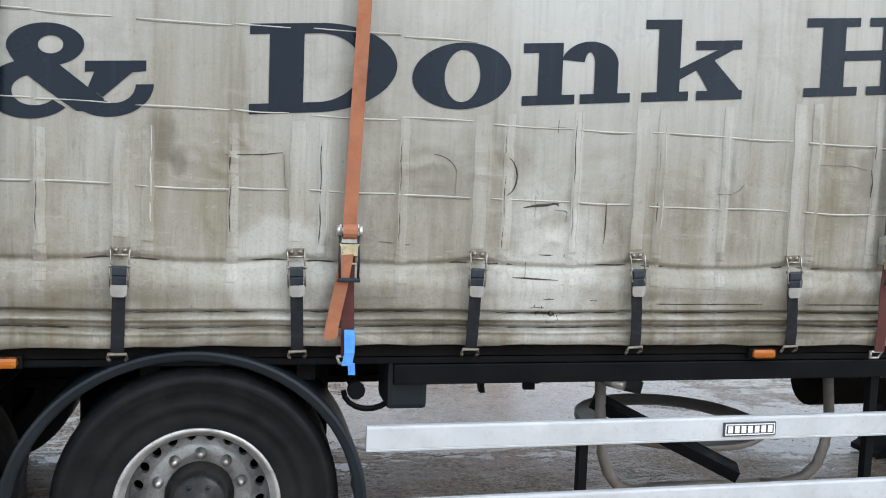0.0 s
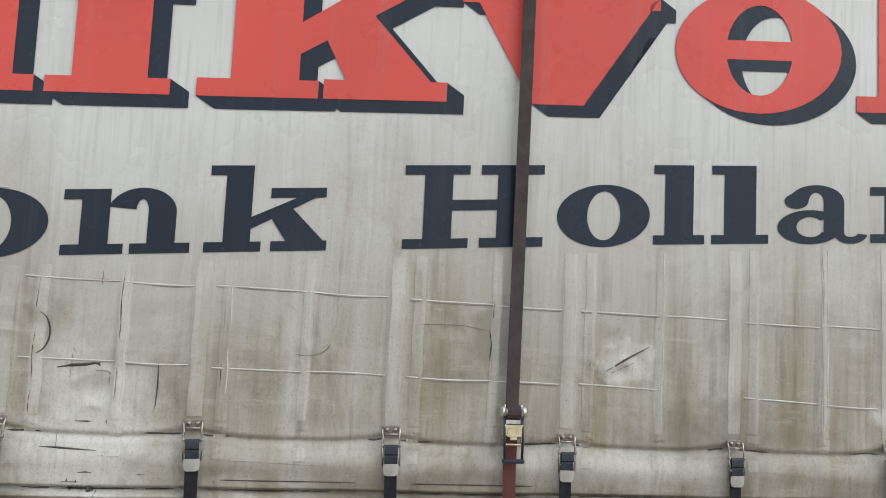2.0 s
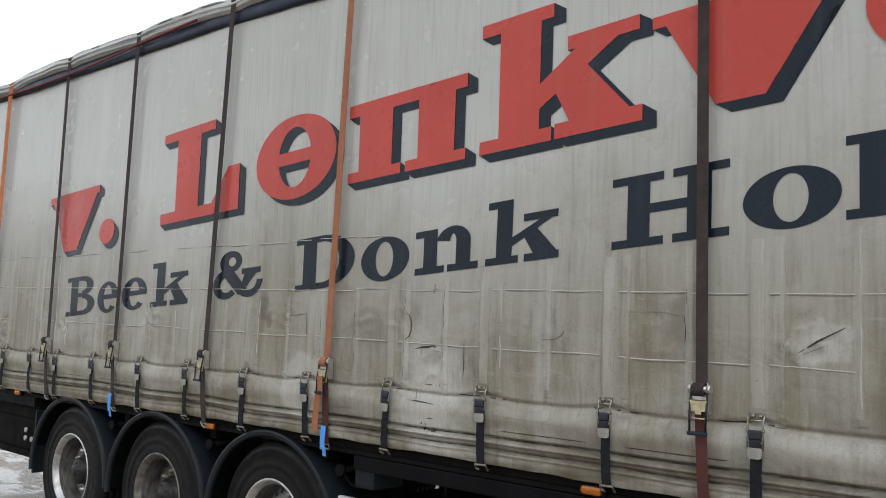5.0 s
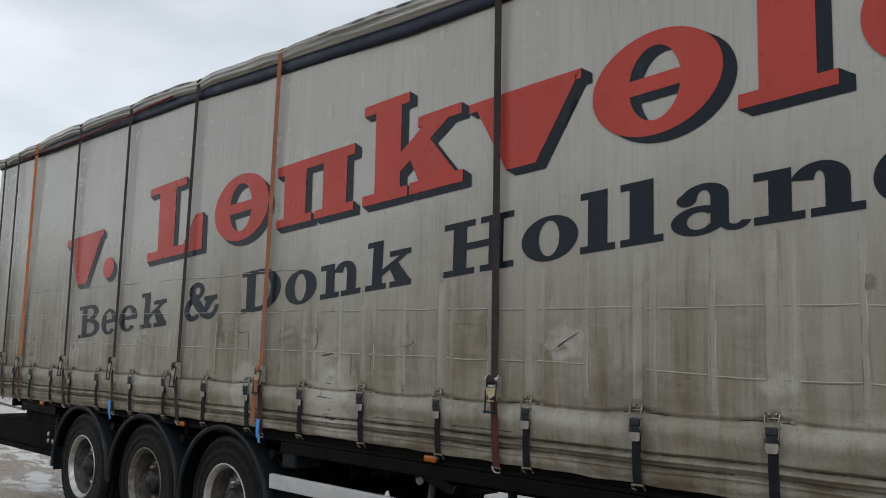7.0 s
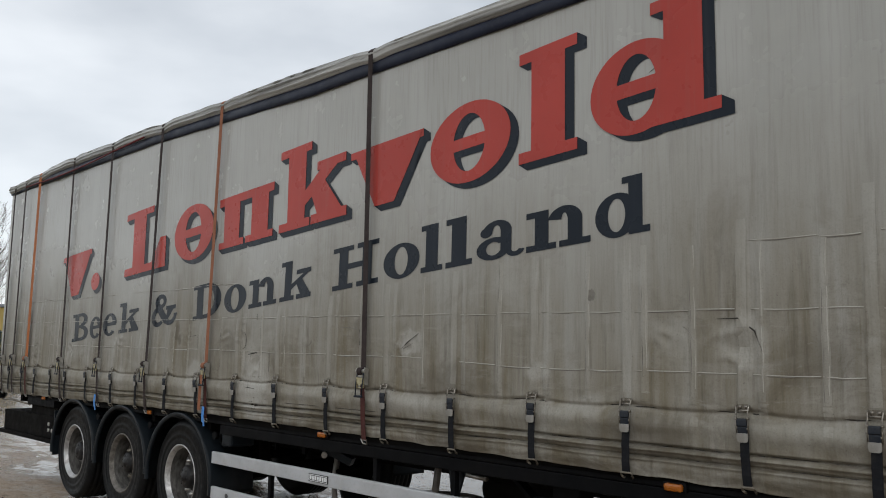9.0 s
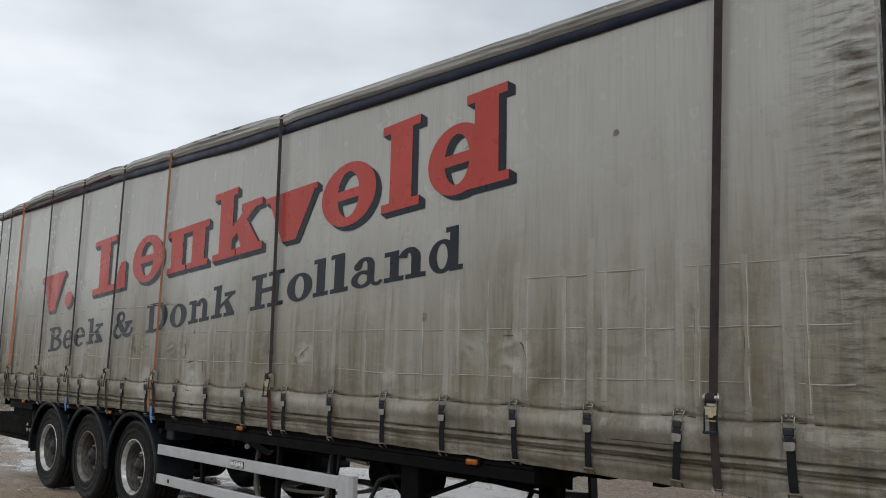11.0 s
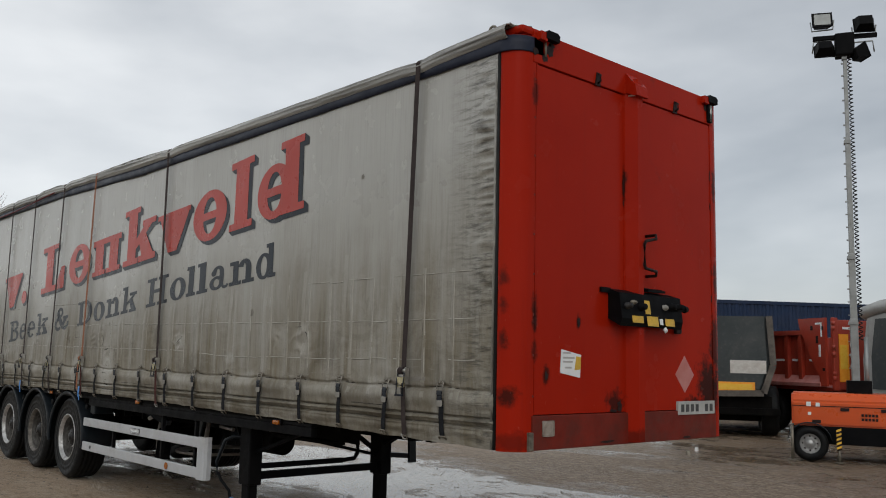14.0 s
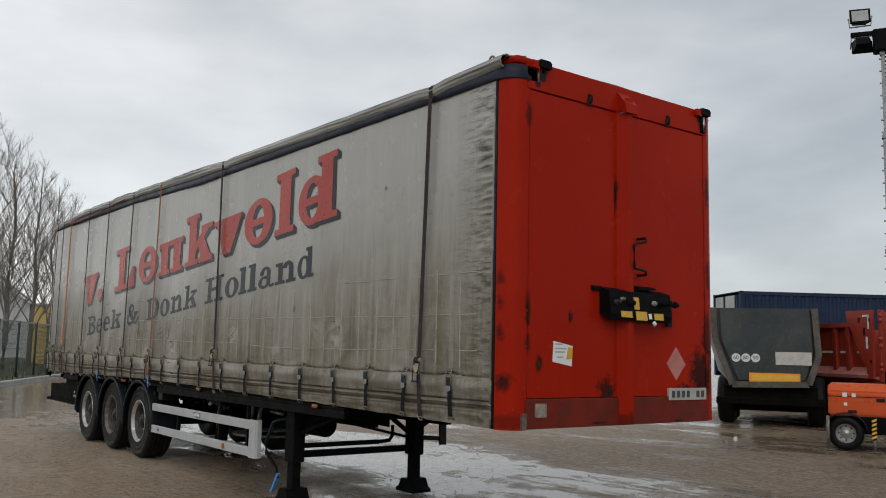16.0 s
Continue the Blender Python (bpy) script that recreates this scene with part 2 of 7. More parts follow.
def bulkhead_material():
    k = NT("red_bulkhead_paint")
    col = k.mix(k.ramp(k.noise(0.8, 4), 0.3, 0.7), (0.295, 0.012, 0.0035), (0.36, 0.017, 0.005))
    runs = k.ramp(k.noise(6.0, 5, (1, 1.5, 0.06), 0.7), 0.55, 0.75)
    col = k.mix(k.op("MULTIPLY", runs, 0.30), col, (0.20, 0.012, 0.006))
    rub = k.ramp(k.noise(2.3, 6, (1, 1, 0.8), 0.72, 0.5), 0.64, 0.72)
    col = k.mix(k.op("MULTIPLY", rub, 0.6), col, (0.06, 0.022, 0.018))
    # single black rubbed places: y, z and their half sizes
    for y, z, ry, rz, amount in ((0.19, 1.92, 0.025, 0.08, 0.7), (0.19, 1.72, 0.025, 0.07, 0.7), (0.18, 3.48, 0.03, 0.09, 0.7), (0.645, 1.926, 0.02, 0.05, 0.9), (0.312, 1.553, 0.03, 0.06, 0.8), (0.19, 1.98, 0.03, 0.12, 0.7), (1.17, 2.98, 0.018, 0.13, 0.9), (2.42, 3.15, 0.03, 0.12, 0.8), (2.42, 2.35, 0.03, 0.14, 0.8), (2.30, 1.48, 0.15, 0.20, 0.92), (2.40, 1.80, 0.06, 0.22, 0.8), (2.08, 1.34, 0.16, 0.05, 0.8), (1.06, 1.36, 0.08, 0.09, 0.85), (1.25, 1.12, 0.25, 0.05, 0.6)):
        st = k.stain((0, y, z), (0, ry, rz), 0.4, 0.8, 14.0)
        col = k.mix(k.op("MULTIPLY", st, amount), col, (0.016, 0.008, 0.006))
    for x, y, z, r, rz, amount in ((-0.11, 0.015, 2.19, 0.034, 0.055, 0.7), (-0.11, 0.015, 2.01, 0.032, 0.04, 0.7), (-0.11, 0.015, 1.78, 0.034, 0.06, 0.8), (-0.08, 0.03, 1.42, 0.065, 0.055, 0.85), (-0.06, 0.04, 1.12, 0.12, 0.06, 0.5)):
        st = k.stain((x, y, z), (r, r, rz), 0.45, 0.7, 12.0)
        col = k.mix(k.op("MULTIPLY", st, amount), col, (0.016, 0.008, 0.006))
    pale = k.ramp(k.noise(30.0, 3, (1, 1, 0.5)), 0.70, 0.76)
    col = k.mix(k.op("MULTIPLY", pale, 0.15), col, (0.50, 0.20, 0.15))
    k.put("Base Color", col)
    k.put("Roughness", k.ramp(k.noise(3.0, 5), 0.3, 0.7, 0.14, 0.30))
    k.put("Specular IOR Level", 0.06)
    k.bump(k.noise(1.4, 3), 0.06, 0.02)
    return k.m


def ground_material():
    k = NT("wet_mud_and_gravel")
    big, mid, fine = k.noise(0.22, 6, rough=0.62, distort=0.4), k.noise(1.6, 6, rough=0.68), k.noise(26.0, 5, rough=0.75)
    tracks = k.noise(0.9, 7, (0.35, 1.4, 1), 0.7, 0.6)
    clods = k.noise(7.0, 6, (0.8, 1.3, 1), 0.72, 0.5)
    pebble = k.noise(11.0, 5, (1, 1, 1), 0.8, 0.3)
    col = k.mix(k.ramp(mid, 0.3, 0.7), (0.235, 0.150, 0.088), (0.365, 0.255, 0.165))
    col = k.mix(k.ramp(tracks, 0.46, 0.66), col, (0.400, 0.310, 0.222))
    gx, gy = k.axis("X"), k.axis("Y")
    # paler towards the rear: lighter mud with the bright sky's sheen put into colour
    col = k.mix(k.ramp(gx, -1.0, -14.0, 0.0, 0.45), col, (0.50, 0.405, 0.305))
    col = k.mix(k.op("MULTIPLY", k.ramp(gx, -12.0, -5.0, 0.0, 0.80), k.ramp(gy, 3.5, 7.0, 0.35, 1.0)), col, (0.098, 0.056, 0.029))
    col = k.mix(k.op("MULTIPLY", k.ramp(clods, 0.50, 0.66), 0.55), col, (0.440, 0.350, 0.260))
    col = k.mix(k.op("MULTIPLY", k.ramp(clods, 0.46, 0.34), 0.60), col, (0.070, 0.045, 0.028))
    col = k.mix(k.op("MULTIPLY", k.ramp(pebble, 0.54, 0.64), 0.55), col, (0.47, 0.39, 0.30))
    col = k.mix(k.op("MULTIPLY", k.ramp(pebble, 0.45, 0.36), 0.65), col, (0.045, 0.031, 0.021))
    col = k.mix(k.op("MULTIPLY", k.ramp(fine, 0.52, 0.60), 0.6), col, (0.47, 0.40, 0.31))
    col = k.mix(k.op("MULTIPLY", k.ramp(k.noise(60.0, 3), 0.55, 0.65), 0.75), col, (0.030, 0.022, 0.016))
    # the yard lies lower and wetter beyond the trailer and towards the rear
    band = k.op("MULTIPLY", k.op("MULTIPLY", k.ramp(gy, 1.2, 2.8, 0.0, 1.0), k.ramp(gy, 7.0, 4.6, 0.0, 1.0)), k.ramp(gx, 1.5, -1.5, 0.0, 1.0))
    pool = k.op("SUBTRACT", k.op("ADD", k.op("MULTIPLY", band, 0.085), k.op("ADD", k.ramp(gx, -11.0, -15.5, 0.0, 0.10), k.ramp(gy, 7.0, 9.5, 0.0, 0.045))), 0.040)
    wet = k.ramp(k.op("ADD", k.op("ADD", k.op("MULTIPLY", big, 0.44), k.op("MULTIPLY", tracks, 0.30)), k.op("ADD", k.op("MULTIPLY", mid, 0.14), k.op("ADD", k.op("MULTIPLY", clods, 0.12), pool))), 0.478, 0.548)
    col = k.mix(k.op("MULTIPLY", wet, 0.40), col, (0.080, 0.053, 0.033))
    k.put("Base Color", col)
    k.put("Roughness", k.op("ADD", k.ramp(wet, 0.0, 1.0, 0.56, 0.09), k.ramp(fine, 0.4, 0.7, 0.0, 0.16)))
    k.put("IOR", 1.36)
    h = k.op("ADD", k.op("ADD", k.op("MULTIPLY", fine, 0.22), k.op("MULTIPLY", pebble, 0.25)), k.op("ADD", k.op("MULTIPLY", clods, 0.40), k.op("MULTIPLY", mid, 0.20)))
    dry = k.ramp(wet, 0.0, 0.95, 1.0, 0.06)
    k.bump(k.op("MULTIPLY", h, dry), 0.9, 0.07)
    return k.m


M = dict(
    curtain=curtain_material(),
    curtain_rub=curtain_material("strap_rubbed_canvas", 0.34),
    navy=print_material("navy_print", (0.0042, 0.0085, 0.0155), (0.042, 0.047, 0.054)),
    red_print=print_material("red_print", (0.350, 0.045, 0.034), (0.32, 0.118, 0.100)),
    bulkhead=bulkhead_material(),
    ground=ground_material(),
    seam=surf("weld_seam", (0.43, 0.418, 0.375), (0.31, 0.294, 0.25), 6, 0.45, grime=(0.24, 0.215, 0.175), grime_amount=0.7),
    # near-black for torn edges and for shade drawn into creases
    crack=surf("tear_and_crease_shade", (0.02, 0.018, 0.015), (0.05, 0.042, 0.032), 12, 0.8),
    # grey for smudges and for the shade drawn under the welds
    dirt=surf("smudge_and_shade", (0.11, 0.10, 0.085), (0.19, 0.175, 0.15), 14, 0.65, grime=(0.24, 0.225, 0.195), grime_amount=0.8),
    band=surf("navy_valance_tape", (0.008, 0.011, 0.024), (0.013, 0.018, 0.037), 3, 0.42, grime=(0.055, 0.058, 0.068), grime_amount=0.3, spec=0.2),
    roof=surf("weathered_roof_tarpaulin", (0.27, 0.268, 0.25), (0.46, 0.455, 0.43), 3.4, 0.34, grime=(0.03, 0.03, 0.028), grime_amount=0.85, bump=0.15, stretch=(0.22, 1, 5)),
    black=surf("black_chassis_paint", (0.0025, 0.003, 0.0035), (0.005, 0.005, 0.006), 5, 0.55, grime=(0.012, 0.011, 0.010), grime_amount=0.3, spec=0.06),
    underside=surf("grimy_underside", (0.0025, 0.0025, 0.0025), (0.006, 0.0055, 0.005), 4, 0.8, grime=(0.013, 0.011, 0.009), spec=0.06),
    tyre=surf("tyre_rubber", (0.0042, 0.0048, 0.0054), (0.0085, 0.0090, 0.0096), 9, 0.5, grime=(0.03, 0.028, 0.025), grime_amount=0.3, bump=0.2, spec=0.12),
    guard=surf("mudguard_plastic", (0.0060, 0.0090, 0.0120), (0.0095, 0.0135, 0.0175), 4, 0.40, grime=(0.020, 0.020, 0.020), grime_amount=0.25, spec=0.2),
    rim=surf("dirty_alloy_rim", (0.40, 0.40, 0.395), (0.58, 0.58, 0.57), 7, 0.42, metal=0.7, grime=(0.055, 0.046, 0.038), grime_amount=0.75),
    rim_disc=surf("stained_wheel_disc", (0.24, 0.238, 0.232), (0.40, 0.398, 0.39), 9, 0.45, metal=0.5, grime=(0.035, 0.03, 0.026), grime_amount=0.8),
    rim_dirty=surf("mud_caked_rim", (0.08, 0.072, 0.060), (0.20, 0.185, 0.165), 14, 0.6, metal=0.3, grime=(0.035, 0.028, 0.022), grime_amount=0.9),
    # dark colour stands for the shade inside the deep rim
    well=surf("shaded_rim_well", (0.045, 0.042, 0.038), (0.15, 0.145, 0.135), 11, 0.6, metal=0.2, grime=(0.015, 0.013, 0.011), grime_amount=0.9, stretch=(1, 3, 1)),
    hub=surf("greasy_hub", (0.008, 0.008, 0.009), (0.028, 0.028, 0.028), 12, 0.4, metal=0.2, grime=(0.07, 0.06, 0.05), spec=0.2),
    steel=surf("zinc_steel", (0.40, 0.40, 0.38), (0.60, 0.59, 0.56), 18, 0.42, metal=0.85, grime=(0.14, 0.09, 0.05), grime_amount=0.6),
    buckle_steel=surf("worn_buckle_steel", (0.16, 0.145, 0.12), (0.36, 0.335, 0.29), 26, 0.35, metal=0.75, grime=(0.05, 0.036, 0.026), grime_amount=0.8),
    zinc=surf("yellow_zinc_plate", (0.46, 0.40, 0.24), (0.60, 0.54, 0.36), 22, 0.35, metal=0.8, grime=(0.10, 0.07, 0.04), grime_amount=0.6),
    rust=surf("stained_zinc_steel", (0.12, 0.102, 0.078), (0.29, 0.265, 0.215), 22, 0.5, metal=0.6, grime=(0.035, 0.025, 0.018)),
    webbing=surf("dark_webbing", (0.005, 0.006, 0.008), (0.010, 0.011, 0.014), 14, 0.8, grime=(0.05, 0.045, 0.038), grime_amount=0.3, spec=0.2),
    lever=surf("blue_black_lever", (0.007, 0.011, 0.019), (0.014, 0.020, 0.031), 10, 0.5, grime=(0.05, 0.048, 0.043), spec=0.2),
    tongue=surf("pale_tongue", (0.31, 0.30, 0.275), (0.20, 0.19, 0.165), 12, 0.5, grime=(0.10, 0.085, 0.07), grime_amount=0.45),
    strap_brown=surf("faded_brown_webbing", (0.034, 0.025, 0.024), (0.052, 0.040, 0.038), 16, 0.85, grime=(0.016, 0.012, 0.011), spec=0.2),
    strap_orange=surf("faded_orange_webbing", (0.25, 0.088, 0.040), (0.31, 0.12, 0.058), 14, 0.85, grime=(0.12, 0.06, 0.035)),
    strap_red=surf("maroon_webbing", (0.055, 0.020, 0.018), (0.085, 0.030, 0.026), 14, 0.85, grime=(0.07, 0.03, 0.025), spec=0.2),
    blue=surf("blue_label_cloth", (0.05, 0.22, 0.62), (0.10, 0.31, 0.72), 15, 0.7, grime=(0.05, 0.10, 0.22)),
    white_rail=surf("white_underrun_rail", (0.40, 0.415, 0.43), (0.47, 0.48, 0.49), 4, 0.4, grime=(0.25, 0.235, 0.21), grime_amount=0.4),
    amber=surf("amber_lens", (0.28, 0.075, 0.006), (0.36, 0.11, 0.010), 20, 0.2, bump=0.05),
    chip=surf("worn_black_patch", (0.009, 0.006, 0.0055), (0.028, 0.014, 0.012), 18, 0.6, spec=0.2),
    scuff_red=surf("rubbed_red_paint", (0.05, 0.010, 0.007), (0.13, 0.014, 0.008), 22, 0.5, grime=(0.22, 0.012, 0.006), grime_amount=0.9, spec=0.2),
    paper=surf("weathered_paper", (0.66, 0.68, 0.69), (0.76, 0.77, 0.76), 9, 0.7),
    sticker=surf("faded_sticker", (0.50, 0.48, 0.44), (0.60, 0.58, 0.54), 11, 0.55, grime=(0.3, 0.22, 0.18)),
    grimy_sticker=surf("grimy_sticker", (0.26, 0.225, 0.19), (0.36, 0.31, 0.26), 14, 0.6, grime=(0.12, 0.07, 0.05), grime_amount=0.8),
    diamond=surf("faded_diamond_print", (0.42, 0.13, 0.11), (0.50, 0.22, 0.20), 6, 0.5),
    yellow=surf("yellow_sticker", (0.58, 0.34, 0.02), (0.66, 0.42, 0.05), 18, 0.5, grime=(0.20, 0.13, 0.04)),
    ink=surf("dark_ink", (0.03, 0.03, 0.03), (0.06, 0.06, 0.06), 20, 0.6, bump=0),
    trim_black=surf("black_rubber_trim", (0.012, 0.012, 0.012), (0.025, 0.025, 0.025), 8, 0.6, spec=0.1),
    fence=surf("dark_green_fence_paint", (0.018, 0.028, 0.022), (0.03, 0.042, 0.034), 3, 0.6, bump=0),
    kerb=surf("concrete_kerb", (0.36, 0.35, 0.33), (0.46, 0.45, 0.43), 2, 0.8, grime=(0.2, 0.18, 0.15)),
    grass=surf("rough_grass", (0.05, 0.066, 0.028), (0.10, 0.105, 0.05), 1.3, 0.9, grime=(0.13, 0.11, 0.07)),
    bark=surf("bare_bark", (0.12, 0.108, 0.094), (0.20, 0.18, 0.158), 5, 0.9, bump=0.3),
    twig=surf("bare_twig", (0.17, 0.145, 0.13), (0.24, 0.205, 0.185), 5, 0.9, bump=0),
    orange=surf("orange_hood_paint", (0.55, 0.066, 0.005), (0.62, 0.085, 0.007), 2.5, 0.35, grime=(0.30, 0.07, 0.02), grime_amount=0.35),
    mast=surf("galvanised_mast", (0.20, 0.21, 0.21), (0.32, 0.33, 0.325), 5, 0.45, metal=0.6, grime=(0.3, 0.29, 0.26)),
    lamp_glass=surf("floodlight_glass", (0.20, 0.22, 0.215), (0.28, 0.30, 0.29), 5, 0.15, bump=0),
    red_tipper=surf("red_tipper_paint", (0.27, 0.022, 0.009), (0.36, 0.036, 0.014), 2, 0.5, grime=(0.20, 0.055, 0.035), grime_amount=0.6),
    grey_tipper=surf("grey_tipper_steel", (0.038, 0.046, 0.048), (0.058, 0.066, 0.068), 1.2, 0.5, metal=0.1, grime=(0.20, 0.19, 0.17), grime_amount=0.25, spec=0.2),
    pale_tipper=surf("pale_alloy_tipper", (0.36, 0.37, 0.36), (0.46, 0.47, 0.46), 1.2, 0.5, metal=0.3, grime=(0.22, 0.20, 0.17)),
    rim_edge=surf("scraped_steel_edge", (0.075, 0.065, 0.055), (0.15, 0.13, 0.11), 7, 0.6, metal=0.3, grime=(0.03, 0.025, 0.022)),
    plate_orange=surf("orange_reflective_plate", (0.85, 0.30, 0.02), (0.90, 0.37, 0.04), 12, 0.35, bump=0),
    plate_yellow=surf("yellow_reflective_plate", (0.78, 0.44, 0.04), (0.82, 0.50, 0.06), 12, 0.35, bump=0),
    container=surf("dark_blue_container_paint", (0.008, 0.020, 0.052), (0.014, 0.030, 0.072), 1.5, 0.5, grime=(0.05, 0.045, 0.042), grime_amount=0.25, spec=0.2),
    box_yellow=surf("mustard_site_box", (0.50, 0.36, 0.10), (0.58, 0.43, 0.15), 1, 0.6),
    house_wall=surf("pale_gable_wall", (0.42, 0.43, 0.44), (0.50, 0.51, 0.52), 1, 0.8),
    house_roof=surf("grey_roof_sheet", (0.24, 0.25, 0.27), (0.32, 0.33, 0.35), 1, 0.7),
    carrier=surf("stained_grey_tube", (0.15, 0.135, 0.115), (0.24, 0.22, 0.20), 6, 0.55, metal=0.2, grime=(0.11, 0.07, 0.045)),
    plate=surf("grimy_plate", (0.36, 0.36, 0.34), (0.46, 0.46, 0.44), 9, 0.5, grime=(0.22, 0.20, 0.17)),
    grit=surf("dark_wet_grit", (0.016, 0.013, 0.011), (0.045, 0.036, 0.028), 9, 0.4),
    sill=surf("dull_red_sill", (0.12, 0.012, 0.006), (0.18, 0.015, 0.007), 5, 0.5, grime=(0.055, 0.022, 0.015), grime_amount=0.7, spec=0.2),
    strap_bright=surf("bright_orange_webbing", (0.36, 0.105, 0.022), (0.44, 0.14, 0.035), 14, 0.8, grime=(0.16, 0.06, 0.025)),
    rope=surf("dark_red_rope", (0.10, 0.012, 0.014), (0.15, 0.022, 0.022), 30, 0.8),
    stone=surf("loose_stone", (0.10, 0.085, 0.07), (0.26, 0.24, 0.21), 9, 0.6),
)


# ---------------------------------------------------------------- mesh helpers
def face(bm, pts):
    return bm.faces.new([bm.verts.new(p) for p in pts])


def box(bm, lo, hi, bevel=0.0):
    (x0, y0, z0), (x1, y1, z1) = lo, hi
    v = [bm.verts.new(p) for p in ((x0, y0, z0), (x1, y0, z0), (x1, y1, z0), (x0, y1, z0), (x0, y0, z1), (x1, y0, z1), (x1, y1, z1), (x0, y1, z1))]
    fs = [bm.faces.new([v[i] for i in q]) for q in ((3, 2, 1, 0), (4, 5, 6, 7), (0, 1, 5, 4), (1, 2, 6, 5), (2, 3, 7, 6), (3, 0, 4, 7))]
    if bevel:
        edges = list({e for f in fs for e in f.edges})
        bmesh.ops.bevel(bm, geom=edges, offset=bevel, segments=2, profile=0.6, affect="EDGES")


def beam(bm, p0, p1, w, h, up=(0, 0, 1)):
    """A square bar from p0 to p1."""
    p0, p1 = Vector(p0), Vector(p1)
    d = (p1 - p0).normalized()
    s = d.cross(Vector(up))
    s = s.normalized() if s.length > 1e-4 else Vector((1, 0, 0))
    u = s.cross(d)
    ring = [(-w / 2, -h / 2), (w / 2, -h / 2), (w / 2, h / 2), (-w / 2, h / 2)]
    a = [bm.verts.new(p0 + s * i + u * j) for i, j in ring]
    b = [bm.verts.new(p1 + s * i + u * j) for i, j in ring]
    for i in range(4):
        bm.faces.new((a[i], a[(i + 1) % 4], b[(i + 1) % 4], b[i]))
    bm.faces.new(a[::-1])
    bm.faces.new(b)


def tube(bm, pts, r, seg=8, r1=None, caps=True):
    """A round bar along points, tapering from r to r1."""
    pts = [Vector(p) for p in pts]
    rings = []
    for i, p in enumerate(pts):
        d = (pts[min(i + 1, len(pts) - 1)] - pts[max(i - 1, 0)]).normalized()
        s = d.cross(Vector((0, 0, 1)))
        if s.length < 1e-3:
            s = d.cross(Vector((1, 0, 0)))
        s.normalize()
        u = s.cross(d)
        rr = r if r1 is None else r + (r1 - r) * i / (len(pts) - 1)
        rings.append([bm.verts.new(p + (s * math.cos(a) + u * math.sin(a)) * rr) for a in (2 * math.pi * k / seg for k in range(seg))])
    for a, b in zip(rings, rings[1:]):
        for k in range(seg):
            bm.faces.new((a[k], a[(k + 1) % seg], b[(k + 1) % seg], b[k])).smooth = True
    if caps:
        bm.faces.new(rings[0][::-1])
        bm.faces.new(rings[-1])


def lathe(bm, profile, centre, seg=48, closed=False):
    """Turns (radius, y) pairs about a line along y through the centre."""
    cx, cy, cz = centre
    rings = []
    for r, y in profile:
        rings.append([bm.verts.new((cx + r * math.cos(a), cy + y, cz + r * math.sin(a))) for a in (2 * math.pi * k / seg for k in range(seg))])
    pairs = list(zip(rings, rings[1:])) + ([(rings[-1], rings[0])] if closed else [])
    for a, b in pairs:
        for k in range(seg):
            bm.faces.new((a[k], a[(k + 1) % seg], b[(k + 1) % seg], b[k])).smooth = True
    return rings


def prism(bm, outline, place, d0, d1):
    """A flat outline (u, v) given depth from d0 to d1; place(u, v, d) gives the point."""
    a = [bm.verts.new(place(u, v, d0)) for u, v in outline]
    b = [bm.verts.new(place(u, v, d1)) for u, v in outline]
    n = len(a)
    for i in range(n):
        bm.faces.new((a[i], a[(i + 1) % n], b[(i + 1) % n], b[i]))
    bm.faces.new(a[::-1])
    bm.faces.new(b)


def mesh_of(name, bm, material, recalc=True):
    if recalc:
        bmesh.ops.recalc_face_normals(bm, faces=bm.faces)
    me = bpy.data.meshes.new(name)
    bm.to_mesh(me)
    bm.free()
    me.materials.append(material)
    return me


def part(name, bm, material, parent=None, label="", at=None):
    """Links a bmesh as one mesh object under a thing or a part."""
    me = bm if isinstance(bm, bpy.types.Mesh) else mesh_of(name, bm, material)
    ob = new(name, me)
    if parent:
        ob.parent = parent
    if at is not None:
        ob.matrix_basis = at
    if label:
        ob["label"] = label
    return ob


def thing(name, at, label, category, group="", kind=""):
    ob = new(name)
    ob.empty_display_size = 0.2
    ob.matrix_basis = at
    return tagged(ob, label, category, group, kind)


def BM():
    return bmesh.new()


def lerp_table(table, x):
    for (x0, v0), (x1, v1) in zip(table, table[1:]):
        if x0 <= x <= x1:
            return v0 + (v1 - v0) * (x - x0) / (x1 - x0)
    return table[0][1] if x < table[0][0] else table[-1][1]


def blot(bm, place, ru, rv, seed, d=0.003, n=14):
    """A thin, uneven flake."""
    rnd = random.Random(seed)
    pts = []
    for i in range(n):
        a, k = 2 * math.pi * i / n, rnd.uniform(0.62, 1.1)
        pts.append((ru * k * math.cos(a), rv * k * math.sin(a)))
    prism(bm, pts, place, 0.0005, d)


# ---------------------------------------------------------------- ground
def make_ground():
    bm = BM()
    xs = [-1500, -400, -150, -80] + [-50 + i * 0.8 for i in range(0, 101)] + [60, 150, 400, 1500]
    ys = [-1500, -400, -100, -40] + [-14 + i * 0.8 for i in range(0, 66)] + [60, 150, 400, 1500]
    grid = [[bm.verts.new((x, y, (noise.noise(Vector((x * 0.35, y * 0.6, 0))) * 0.018 - 0.012) if -50 < x < 30 and -14 < y < 38 else -0.012)) for y in ys] for x in xs]
    for i in range(len(xs) - 1):
        for j in range(len(ys) - 1):
            bm.faces.new((grid[i][j], grid[i + 1][j], grid[i + 1][j + 1], grid[i][j + 1])).smooth = True
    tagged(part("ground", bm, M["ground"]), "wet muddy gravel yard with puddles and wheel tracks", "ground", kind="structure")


make_ground()

